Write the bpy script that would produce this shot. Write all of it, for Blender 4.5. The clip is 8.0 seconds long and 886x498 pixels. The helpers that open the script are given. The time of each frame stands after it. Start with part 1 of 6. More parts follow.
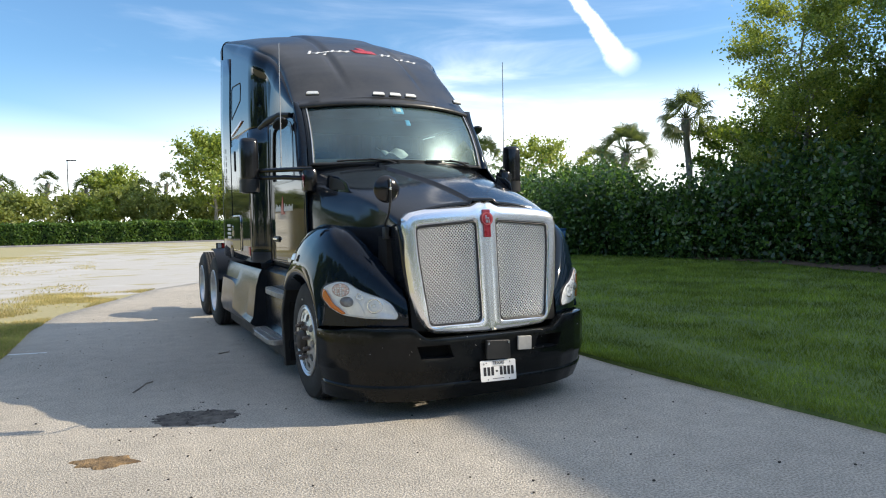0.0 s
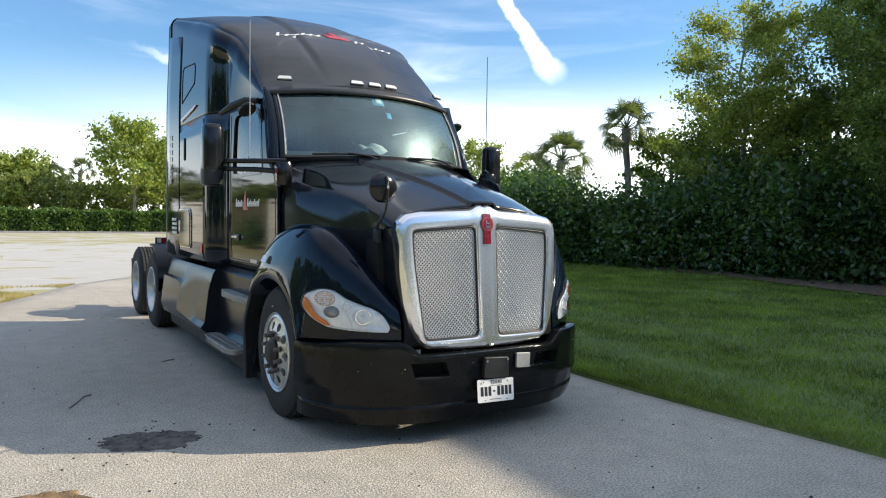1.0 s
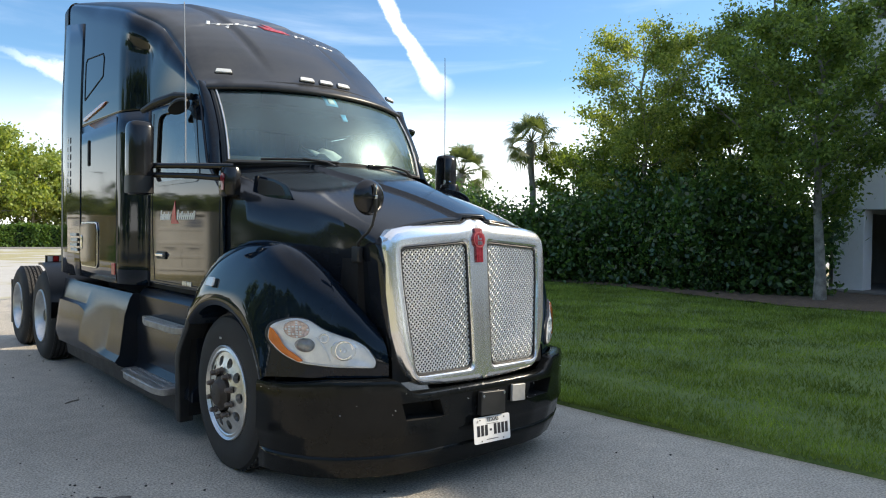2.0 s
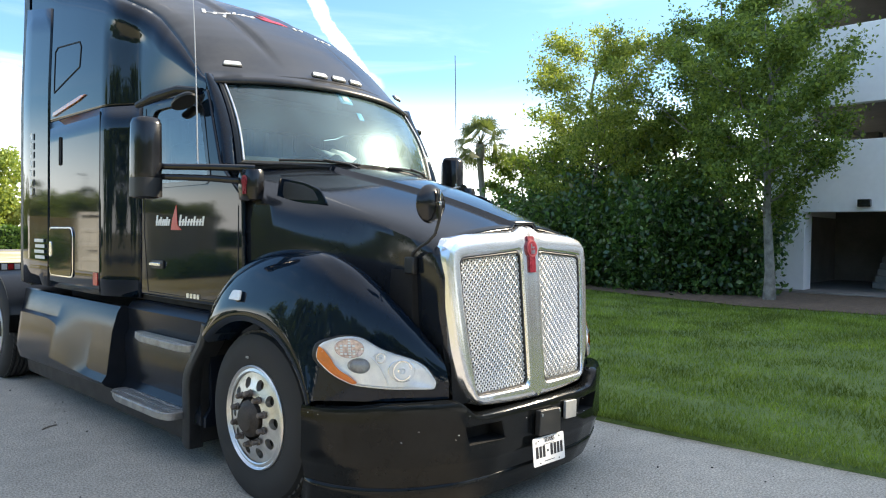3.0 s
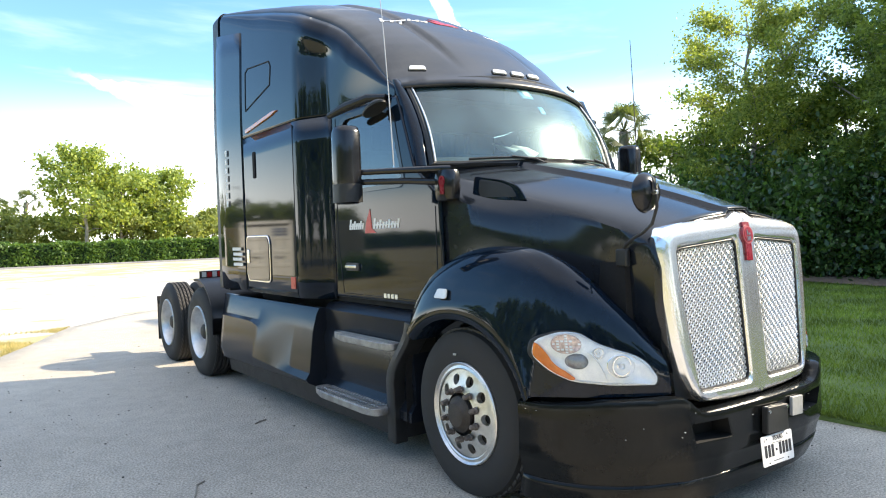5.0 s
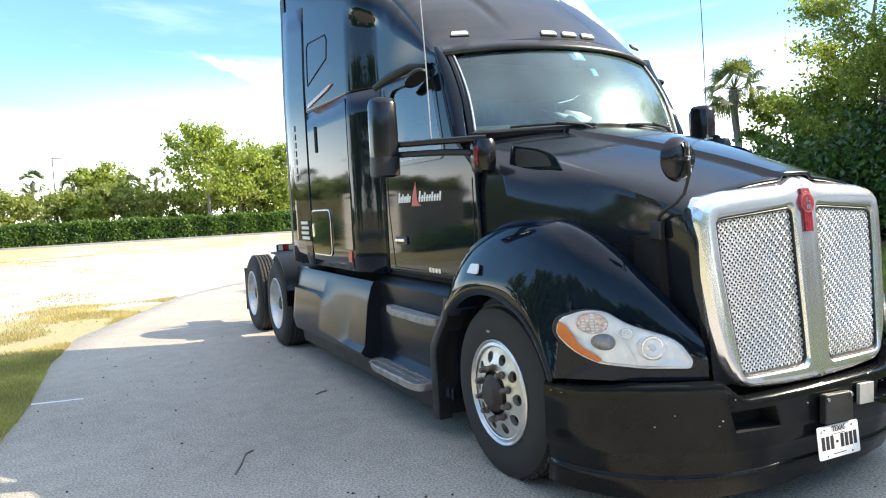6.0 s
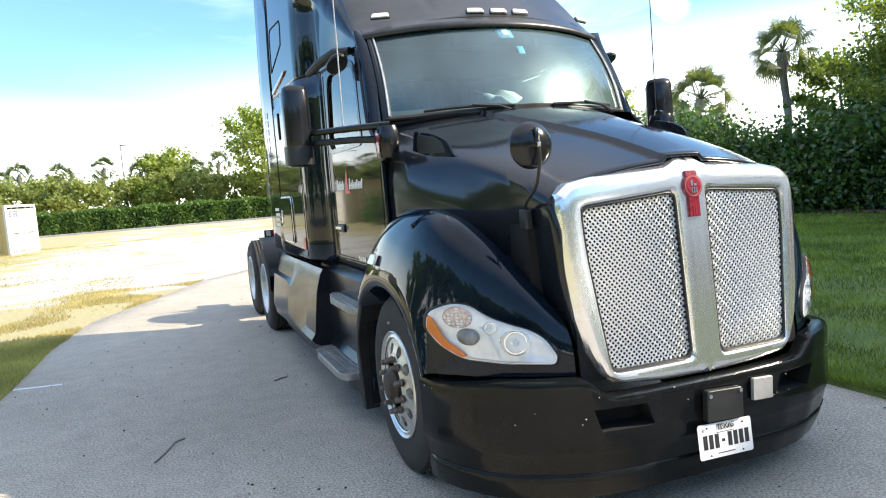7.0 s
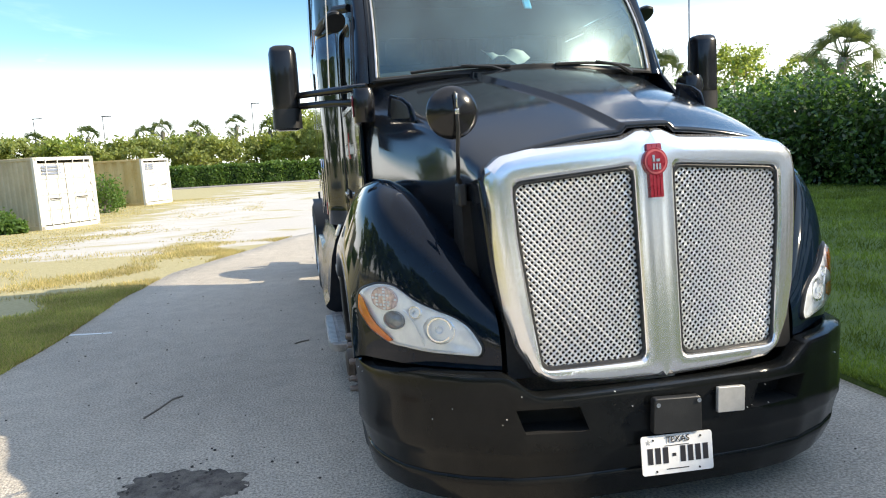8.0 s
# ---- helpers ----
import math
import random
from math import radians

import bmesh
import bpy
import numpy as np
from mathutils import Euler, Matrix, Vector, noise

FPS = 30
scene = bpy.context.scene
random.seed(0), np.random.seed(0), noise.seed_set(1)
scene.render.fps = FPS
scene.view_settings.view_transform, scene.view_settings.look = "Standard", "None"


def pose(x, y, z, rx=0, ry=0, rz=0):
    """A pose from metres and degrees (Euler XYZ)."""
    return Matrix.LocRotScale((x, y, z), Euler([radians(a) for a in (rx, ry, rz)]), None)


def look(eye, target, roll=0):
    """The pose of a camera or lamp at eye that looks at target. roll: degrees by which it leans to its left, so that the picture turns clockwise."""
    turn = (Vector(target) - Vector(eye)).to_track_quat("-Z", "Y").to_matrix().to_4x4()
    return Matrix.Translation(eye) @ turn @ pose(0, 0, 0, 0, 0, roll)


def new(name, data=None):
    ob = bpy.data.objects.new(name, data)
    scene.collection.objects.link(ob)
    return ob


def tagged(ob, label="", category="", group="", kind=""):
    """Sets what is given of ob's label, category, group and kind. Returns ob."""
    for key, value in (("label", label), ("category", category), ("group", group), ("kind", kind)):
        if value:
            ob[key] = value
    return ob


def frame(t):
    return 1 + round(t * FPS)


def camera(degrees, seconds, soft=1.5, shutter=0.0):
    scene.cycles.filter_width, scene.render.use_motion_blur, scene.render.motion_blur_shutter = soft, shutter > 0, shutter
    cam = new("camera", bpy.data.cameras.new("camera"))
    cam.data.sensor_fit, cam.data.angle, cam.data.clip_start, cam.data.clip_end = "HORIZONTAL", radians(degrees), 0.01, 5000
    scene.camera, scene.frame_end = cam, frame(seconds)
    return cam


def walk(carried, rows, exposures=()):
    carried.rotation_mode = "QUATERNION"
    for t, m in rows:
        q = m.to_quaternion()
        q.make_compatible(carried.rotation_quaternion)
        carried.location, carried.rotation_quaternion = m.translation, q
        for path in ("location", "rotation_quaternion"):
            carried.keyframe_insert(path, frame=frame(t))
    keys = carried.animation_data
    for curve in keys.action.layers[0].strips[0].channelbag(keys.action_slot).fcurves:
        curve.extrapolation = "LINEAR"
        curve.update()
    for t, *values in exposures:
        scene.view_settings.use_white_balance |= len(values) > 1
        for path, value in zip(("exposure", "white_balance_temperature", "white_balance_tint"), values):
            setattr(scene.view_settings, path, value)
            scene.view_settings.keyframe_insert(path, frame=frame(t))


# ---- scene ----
cam = camera(64.7, 8.0, soft=1.1)
PATH = [
    (0, (-2.586, -4.479, 1.476), (-1.718, -2.679, 1.388), -1.1),
    (0.5, (-2.664, -4.14, 1.482), (-1.73, -2.373, 1.398), 1.0),
    (1, (-2.799, -3.816, 1.499), (-1.744, -2.119, 1.412), 1.0),
    (1.5, (-2.875, -3.379, 1.494), (-1.688, -1.77, 1.433), 0.7),
    (3, (-3.258, -2.267, 1.536), (-1.805, -0.893, 1.496), 0.8),
    (3.5, (-3.47, -2.027, 1.55), (-2.021, -0.647, 1.516), -0.0),
    (4, (-3.512, -1.972, 1.549), (-2.194, -0.469, 1.504), -2.1),
    (4.5, (-3.518, -1.967, 1.547), (-2.263, -0.41, 1.508), -2.0),
    (5, (-3.528, -1.987, 1.534), (-2.362, -0.363, 1.486), -1.9),
    (6.5, (-2.65, -2.25, 1.55), (-1.854, -0.422, 1.394), -3.9),
    (7, (-2.202, -2.398, 1.556), (-1.478, -0.543, 1.374), -4.4),
    (7.5, (-1.796, -2.394, 1.537), (-1.262, -0.479, 1.315), -3.1),
    (8, (-1.35, -2.384, 1.542), (-0.964, -0.44, 1.273), -3.3),
]
walk(cam, [(t, look(eye, target, roll)) for t, eye, target, roll in PATH], exposures=[(0, 0.32, 6700, 10), (1.7, 0.34, 6800, 10), (2.75, 0.93, 7050, 10), (4.5, 1.29, 7050, 10), (6.4, 1.14, 6900, 10), (7.2, 1.04, 6900, 10), (8, 0.77, 6900, 10)])

# ---- sky and sun ----
SUN = Vector((2.19, -0.98, 1.52)).normalized()
world = bpy.data.worlds.new("sky")
scene.world = world
world.use_nodes = True
wn, wl = world.node_tree.nodes, world.node_tree.links
wn.clear()


def wnode(kind, **sets):
    n = wn.new(kind)
    for k, v in sets.items():
        n.inputs[k].default_value = v
    return n


def wmath(op, a, b=None, c=None):
    n = wn.new("ShaderNodeMath")
    n.operation = op
    for i, v in enumerate((a, b, c)):
        if v is None:
            continue
        if isinstance(v, (int, float)):
            n.inputs[i].default_value = v
        else:
            wl.new(v, n.inputs[i])
    return n.outputs[0]


def wramp(x, lo, hi):
    n = wn.new("ShaderNodeMapRange")
    n.interpolation_type = "SMOOTHSTEP"
    n.inputs[1].default_value, n.inputs[2].default_value = lo, hi
    wl.new(x, n.inputs[0])
    return n.outputs[0]


sky = wn.new("ShaderNodeTexSky")
sky.sky_type, sky.sun_disc = "NISHITA", False
sky.sun_elevation = math.asin(SUN.z)
sky.sun_rotation = math.atan2(SUN.x, SUN.y)
sky.air_density, sky.dust_density, sky.ozone_density = 1.0, 0.6, 2.0
coord = wn.new("ShaderNodeTexCoord")
split = wn.new("ShaderNodeSeparateXYZ")
wl.new(coord.outputs["Generated"], split.inputs[0])
height = split.outputs[2]
# thin streaked cirrus, thicker low down and towards the sun
stretch = wn.new("ShaderNodeMapping")
stretch.inputs["Scale"].default_value = (2.2, 2.2, 13.0)
stretch.inputs["Rotation"].default_value = (0.0, 0.10, 0.0)
wl.new(coord.outputs["Generated"], stretch.inputs[0])
streaks = wnode("ShaderNodeTexNoise", Scale=1.3, Detail=7.0, Roughness=0.55, Distortion=0.5)
wl.new(stretch.outputs[0], streaks.inputs["Vector"])
ahead = wn.new("ShaderNodeVectorMath")
ahead.operation = "DOT_PRODUCT"
wl.new(coord.outputs["Generated"], ahead.inputs[0])
ahead.inputs[1].default_value = (0.1, 1.0, -0.4)
breaks = wramp(ahead.outputs["Value"], -0.1, 0.5)
# broken streaks over the far side of the sky, an even thin veil over the near side
wisps = wmath("ADD", wmath("MULTIPLY", wramp(streaks.outputs[0], 0.50, 0.86), breaks), wmath("MULTIPLY", wmath("SUBTRACT", 1.0, breaks), 0.14))
toward = wn.new("ShaderNodeVectorMath")
toward.operation = "DOT_PRODUCT"
wl.new(coord.outputs["Generated"], toward.inputs[0])
toward.inputs[1].default_value = (0.86, 0.5, 0.1)
low = wmath("SUBTRACT", 1.0, wramp(height, 0.03, 0.34))
bank = wmath("MULTIPLY", wmath("SUBTRACT", 1.0, wramp(height, 0.05, 0.22)), wramp(toward.outputs["Value"], 0.30, 0.95))
cover = wmath("MINIMUM", wmath("ADD", wmath("MULTIPLY", wisps, wmath("ADD", wmath("MULTIPLY", low, 0.5), 0.12)), wmath("MULTIPLY", bank, 0.8)), 0.95)
haze = wmath("MULTIPLY", wmath("SUBTRACT", 1.0, wramp(height, 0.0, 0.17)), 0.85)
cover = wmath("MAXIMUM", cover, haze)
# a thin unseen veil of cirrus overhead, added to whiten and lift the shade
cover = wmath("MAXIMUM", cover, wmath("MULTIPLY", wramp(height, 0.5, 0.85), 0.22))


def plane_dot(vec):
    n = wn.new("ShaderNodeVectorMath")
    n.operation = "DOT_PRODUCT"
    wl.new(coord.outputs["Generated"], n.inputs[0])
    n.inputs[1].default_value = vec
    return n.outputs["Value"]


# a contrail: a narrow band along one great circle, frayed by noise, ending over the trees
C1, C2 = Vector((0.574, 0.764, 0.286)).normalized(), Vector((0.640, 0.742, 0.19)).normalized()
across = C1.cross(C2).normalized()
along = (C1 - C2).normalized()
fray = wnode("ShaderNodeTexNoise", Scale=26.0, Detail=5.0, Roughness=0.6)
wl.new(coord.outputs["Generated"], fray.inputs["Vector"])
ragged = wmath("MULTIPLY", wmath("SUBTRACT", fray.outputs[0], 0.5), 0.020)
reach = wmath("SUBTRACT", plane_dot(along), float(along.dot(C2)))
bend = wmath("MULTIPLY", wmath("MULTIPLY", reach, wmath("SUBTRACT", 0.14, reach)), 0.5)
offset = wmath("ADD", wmath("SUBTRACT", plane_dot(across), bend), ragged)
low_end = wmath("SUBTRACT", 1.0, wramp(reach, 0.0, 0.075))
spread = wmath("ADD", wmath("MULTIPLY", low_end, 0.013), 0.0115)
trail = wmath("SUBTRACT", 1.0, wramp(wmath("DIVIDE", wmath("ABSOLUTE", offset), spread), 0.25, 1.0))
trail = wmath("MULTIPLY", trail, wramp(reach, -0.02, 0.065))
trail = wmath("MULTIPLY", trail, wramp(plane_dot(C1), 0.5, 0.8))
cover = wmath("MAXIMUM", cover, wmath("MULTIPLY", trail, 0.92))
# a second, older trail, wide and soft, low over the lot
D1, D2 = Vector((0.137, 0.968, 0.210)).normalized(), Vector((0.264, 0.949, 0.173)).normalized()
old_across, old_along = D1.cross(D2).normalized(), (D2 - D1).normalized()
old_offset = wmath("ADD", plane_dot(old_across), wmath("MULTIPLY", ragged, 1.3))
old_reach = wmath("SUBTRACT", plane_dot(old_along), float(old_along.dot(D1)))
old_spread = wmath("ADD", wmath("MULTIPLY", wramp(old_reach, 0.0, 0.16), 0.022), 0.006)
old_trail = wmath("SUBTRACT", 1.0, wramp(wmath("DIVIDE", wmath("ABSOLUTE", old_offset), old_spread), 0.2, 1.0))
old_trail = wmath("MULTIPLY", old_trail, wmath("MULTIPLY", wramp(old_reach, -0.02, 0.08), wramp(plane_dot(D2), 0.5, 0.8)))
cover = wmath("MAXIMUM", cover, wmath("MULTIPLY", old_trail, 0.42))
white = wn.new("ShaderNodeRGB")
white.outputs[0].default_value = (12.3, 12.5, 12.8, 1)
mix = wn.new("ShaderNodeMix")
mix.data_type = "RGBA"
wl.new(cover, mix.inputs[0])
tint = wn.new("ShaderNodeMix")
tint.data_type, tint.blend_type = "RGBA", "MULTIPLY"
tint.inputs[0].default_value = 1.0
wl.new(sky.outputs[0], tint.inputs[6])
tint.inputs[7].default_value = (0.57, 0.80, 0.96, 1)
wl.new(tint.outputs[2], mix.inputs[6])
wl.new(white.outputs[0], mix.inputs[7])
back = wnode("ShaderNodeBackground", Strength=0.165)
wl.new(mix.outputs[2], back.inputs[0])
out = wn.new("ShaderNodeOutputWorld")
wl.new(back.outputs[0], out.inputs[0])

sun_data = bpy.data.lights.new("sun", "SUN")
sun_data.energy, sun_data.angle, sun_data.color = 4.6, radians(0.53), (1.0, 0.89, 0.72)
sun = new("sun", sun_data)
sun.matrix_world = look(SUN * 60, (0, 0, 0))

# ---- materials ----
def material(name, base, rough=0.5, metal=0.0, vary=0.0, scale=6.0, bump=0.0, bump_scale=60.0, spec=0.5, coat=0.0, second=None, random_tint=0.0, stretch=None):
    """A principled material with colour varied at two scales (vary, second colour) and fine relief (bump, in metres)."""
    m = bpy.data.materials.new(name)
    m.use_nodes = True
    n, l = m.node_tree.nodes, m.node_tree.links
    p = n["Principled BSDF"]
    p.inputs["Base Color"].default_value = (*base, 1)
    p.inputs["Roughness"].default_value, p.inputs["Metallic"].default_value = rough, metal
    p.inputs["Specular IOR Level"].default_value, p.inputs["Coat Weight"].default_value = spec, coat
    p.inputs["Coat Roughness"].default_value = 0.03
    tc = n.new("ShaderNodeTexCoord")
    vec = tc.outputs["Object"]
    if stretch:
        mp = n.new("ShaderNodeMapping")
        mp.inputs["Scale"].default_value = stretch
        l.new(vec, mp.inputs[0])
        vec = mp.outputs[0]
    if vary or second:
        big, small = n.new("ShaderNodeTexNoise"), n.new("ShaderNodeTexNoise")
        for t, s in ((big, scale), (small, scale * 9)):
            t.inputs["Scale"].default_value, t.inputs["Detail"].default_value = s, 6
            l.new(vec, t.inputs["Vector"])
        add = n.new("ShaderNodeMath")
        add.operation = "MULTIPLY_ADD"
        l.new(small.outputs[0], add.inputs[0])
        add.inputs[1].default_value = 0.45
        l.new(big.outputs[0], add.inputs[2])
        rng = n.new("ShaderNodeMapRange")
        rng.inputs[1].default_value, rng.inputs[2].default_value = 0.5, 0.95
        l.new(add.outputs[0], rng.inputs[0])
        mx = n.new("ShaderNodeMix")
        mx.data_type = "RGBA"
        l.new(rng.outputs[0], mx.inputs[0])
        hi = second or tuple(min(1, c * (1 + vary)) for c in base)
        lo = base if second else tuple(c * (1 - vary) for c in base)
        mx.inputs[6].default_value, mx.inputs[7].default_value = (*lo, 1), (*hi, 1)
        colour = mx.outputs[2]
        if random_tint:
            info, hsv, k = n.new("ShaderNodeObjectInfo"), n.new("ShaderNodeHueSaturation"), n.new("ShaderNodeMapRange")
            l.new(info.outputs["Random"], k.inputs[0])
            k.inputs[3].default_value, k.inputs[4].default_value = 1 - random_tint, 1 + random_tint
            l.new(k.outputs[0], hsv.inputs["Value"])
            l.new(colour, hsv.inputs["Color"])
            colour = hsv.outputs[0]
        l.new(colour, p.inputs["Base Color"])
        rr = n.new("ShaderNodeMapRange")
        l.new(rng.outputs[0], rr.inputs[0])
        rr.inputs[3].default_value, rr.inputs[4].default_value = max(0.02, rough * 0.85), min(1, rough * 1.2)
        l.new(rr.outputs[0], p.inputs["Roughness"])
    if bump:
        t, b = n.new("ShaderNodeTexNoise"), n.new("ShaderNodeBump")
        t.inputs["Scale"].default_value, t.inputs["Detail"].default_value = bump_scale, 4
        l.new(vec, t.inputs["Vector"])
        b.inputs["Distance"].default_value = bump
        l.new(t.outputs[0], b.inputs["Height"])
        l.new(b.outputs[0], p.inputs["Normal"])
    return m


def leaf_material(name, dark, light, shine=0.35, patchy=0.0):
    """Leaves: diffuse and translucent, with a colour of its own for each leaf, and broad patches."""
    m = bpy.data.materials.new(name)
    m.use_nodes = True
    n, l = m.node_tree.nodes, m.node_tree.links
    p, o = n["Principled BSDF"], n["Material Output"]
    geo, mx = n.new("ShaderNodeNewGeometry"), n.new("ShaderNodeMix")
    mx.data_type = "RGBA"
    l.new(geo.outputs["Random Per Island"], mx.inputs[0])
    mx.inputs[6].default_value, mx.inputs[7].default_value = (*dark, 1), (*light, 1)
    leaf = mx.outputs[2]
    if patchy:
        tc, nz, rg, hsv = n.new("ShaderNodeTexCoord"), n.new("ShaderNodeTexNoise"), n.new("ShaderNodeMapRange"), n.new("ShaderNodeHueSaturation")
        nz.inputs["Scale"].default_value, nz.inputs["Detail"].default_value = 1.1, 6
        l.new(tc.outputs["Object"], nz.inputs["Vector"])
        l.new(nz.outputs[0], rg.inputs[0])
        rg.inputs[1].default_value, rg.inputs[2].default_value, rg.inputs[3].default_value, rg.inputs[4].default_value = 0.34, 0.66, 1 - patchy, 1 + patchy
        l.new(rg.outputs[0], hsv.inputs["Value"])
        l.new(leaf, hsv.inputs["Color"])
        leaf = hsv.outputs[0]
    l.new(leaf, p.inputs["Base Color"])
    p.inputs["Roughness"].default_value = 0.5 if shine < 0.5 else 0.33
    p.inputs["Specular IOR Level"].default_value = shine
    tr, sh = n.new("ShaderNodeBsdfTranslucent"), n.new("ShaderNodeMixShader")
    warm = n.new("ShaderNodeMix")
    warm.data_type, warm.blend_type = "RGBA", "MULTIPLY"
    warm.inputs[0].default_value = 1
    l.new(leaf, warm.inputs[6])
    warm.inputs[7].default_value = (1.7, 1.55, 0.75, 1)
    l.new(warm.outputs[2], tr.inputs[0])
    sh.inputs[0].default_value = 0.46
    l.new(p.outputs[0], sh.inputs[1])
    l.new(tr.outputs[0], sh.inputs[2])
    l.new(sh.outputs[0], o.inputs["Surface"])
    return m


def glass_material(name, clear, rough=0.0, gloss=1.0, dust=0.0, ior=1.75):
    """A thin pane: clear by its tint, mirroring by Fresnel, with a thin film of dust."""
    m = bpy.data.materials.new(name)
    m.use_nodes = True
    n, l = m.node_tree.nodes, m.node_tree.links
    n.clear()
    o, sh = n.new("ShaderNodeOutputMaterial"), n.new("ShaderNodeMixShader")
    tr, gl, fr = n.new("ShaderNodeBsdfTransparent"), n.new("ShaderNodeBsdfGlossy"), n.new("ShaderNodeFresnel")
    tr.inputs[0].default_value = (*clear, 1)
    gl.inputs["Roughness"].default_value = rough
    gl.inputs[0].default_value = (gloss, gloss, gloss, 1)
    fr.inputs[0].default_value = ior
    l.new(fr.outputs[0], sh.inputs[0])
    l.new(tr.outputs[0], sh.inputs[1])
    l.new(gl.outputs[0], sh.inputs[2])
    if dust:
        df, tc, nz, rg, mx = n.new("ShaderNodeBsdfDiffuse"), n.new("ShaderNodeTexCoord"), n.new("ShaderNodeTexNoise"), n.new("ShaderNodeMapRange"), n.new("ShaderNodeMixShader")
        df.inputs[0].default_value = (0.22, 0.42, 0.43, 1)
        nz.inputs["Scale"].default_value, nz.inputs["Detail"].default_value = 2.6, 5
        l.new(tc.outputs["Object"], nz.inputs["Vector"])
        l.new(nz.outputs[0], rg.inputs[0])
        rg.inputs[1].default_value, rg.inputs[2].default_value, rg.inputs[3].default_value, rg.inputs[4].default_value = 0.3, 0.7, dust * 0.6, dust * 1.5
        haze_gloss, add = n.new("ShaderNodeBsdfGlossy"), n.new("ShaderNodeMixShader")
        haze_gloss.inputs["Roughness"].default_value = 0.37
        haze_gloss.inputs[0].default_value = (0.62, 0.86, 0.88, 1)
        add.inputs[0].default_value = 0.5
        l.new(df.outputs[0], add.inputs[1])
        l.new(haze_gloss.outputs[0], add.inputs[2])
        l.new(rg.outputs[0], mx.inputs[0])
        l.new(sh.outputs[0], mx.inputs[1])
        l.new(add.outputs[0], mx.inputs[2])
        l.new(mx.outputs[0], o.inputs[0])
    else:
        l.new(sh.outputs[0], o.inputs[0])
    return m


HOOD_PAINT = material("dusty_black_hood_paint", (0.007, 0.010, 0.015), 0.11, second=(0.016, 0.019, 0.023), scale=2.0, spec=0.5)
PAINT = material("black_paint", (0.0035, 0.0085, 0.017), 0.045, vary=0.3, scale=3.0, spec=0.34)
ROOF_PAINT = material("dusty_black_paint", (0.012, 0.013, 0.015), 0.34, second=(0.045, 0.044, 0.042), scale=2.5, spec=0.5, coat=0.15)
BUMPER_BLACK = material("scuffed_black_paint", (0.005, 0.006, 0.0065), 0.16, second=(0.010, 0.0105, 0.0105), scale=5, spec=0.24, coat=0.0)
PLASTIC = material("black_plastic", (0.016, 0.017, 0.018), 0.45, vary=0.35, scale=9, bump=0.0006, bump_scale=300)
GLOSS_PLASTIC = material("glossy_black_plastic", (0.01, 0.01, 0.011), 0.18, vary=0.3, scale=8)
FAIRING = material("dark_grey_fairing_paint", (0.009, 0.012, 0.018), 0.2, second=(0.014, 0.017, 0.022), scale=3, spec=0.2, coat=0.0)
CHROME = material("polished_chrome", (0.80, 0.80, 0.80), 0.19, 1.0, vary=0.08, scale=7)
WIRE = material("bright_steel_wire", (0.78, 0.77, 0.745), 0.34, 0.6, vary=0.02, scale=20)
ALU = material("brushed_aluminium", (0.74, 0.73, 0.71), 0.40, 1.0, vary=0.15, scale=14)
STEP_ALU = material("worn_aluminium_tread", (0.34, 0.33, 0.32), 0.5, 0.7, vary=0.35, scale=14, bump=0.001, bump_scale=90)
RUBBER = material("tyre_rubber", (0.014, 0.014, 0.014), 0.75, second=(0.034, 0.032, 0.03), scale=7, bump=0.0008, bump_scale=200)
STEEL = material("greasy_dark_steel", (0.035, 0.033, 0.031), 0.55, 0.5, vary=0.5, scale=9)
SATIN = material("satin_bright_metal", (0.92, 0.92, 0.93), 0.20, 0.90)
NUT = material("dull_lug_nut_metal", (0.20, 0.17, 0.15), 0.5, 0.8, vary=0.3, scale=20)
RUSTY = material("brownish_iron_hub", (0.06, 0.05, 0.043), 0.6, 0.4, vary=0.5, scale=12)
# near black for hollows and undersides: their shade is put into the colour
DARK = material("matt_shade_black", (0.006, 0.006, 0.006), 0.9, vary=0.2, scale=9)
SEAM = material("seam_rubber", (0.004, 0.004, 0.004), 0.7, vary=0.2, scale=9)
WHITE_LENS = material("clear_white_lens", (0.78, 0.78, 0.74), 0.12, vary=0.06, scale=40, coat=0.6)
AMBER = material("amber_lens", (0.72, 0.18, 0.015), 0.15, vary=0.15, scale=30, coat=0.8)
RED = material("red_enamel", (0.22, 0.008, 0.020), 0.28, vary=0.15, scale=30, coat=0.4)
RED_TAPE = material("red_reflector", (0.5, 0.02, 0.02), 0.3, vary=0.1, scale=30)
WHITE_TAPE = material("white_decal", (0.78, 0.78, 0.76), 0.4, vary=0.06, scale=30)
REFLECTOR = material("headlight_reflector", (0.88, 0.93, 0.98), 0.22, 0.15, vary=0.10, scale=26)
PLATE_WHITE = material("plate_white", (0.8, 0.8, 0.79), 0.42, vary=0.04, scale=30)
PLATE_INK = material("plate_ink", (0.02, 0.02, 0.025), 0.5, vary=0.1, scale=30)
GREY_PAD = material("pale_grey_sensor_cover", (0.42, 0.42, 0.41), 0.4, 0.3, vary=0.1, scale=30)
PAPER = material("paper", (0.75, 0.76, 0.75), 0.8, vary=0.05, scale=20)
BLUE_CARD = material("blue_card", (0.10, 0.45, 0.75), 0.5, vary=0.1, scale=20)
CLOTH = material("dark_grey_cloth", (0.045, 0.046, 0.05), 0.9, vary=0.3, scale=14)
CURTAIN = material("grey_curtain", (0.05, 0.055, 0.06), 0.9, vary=0.3, scale=10)
DASH = material("grey_dash_plastic", (0.07, 0.072, 0.07), 0.6, vary=0.2, scale=12)
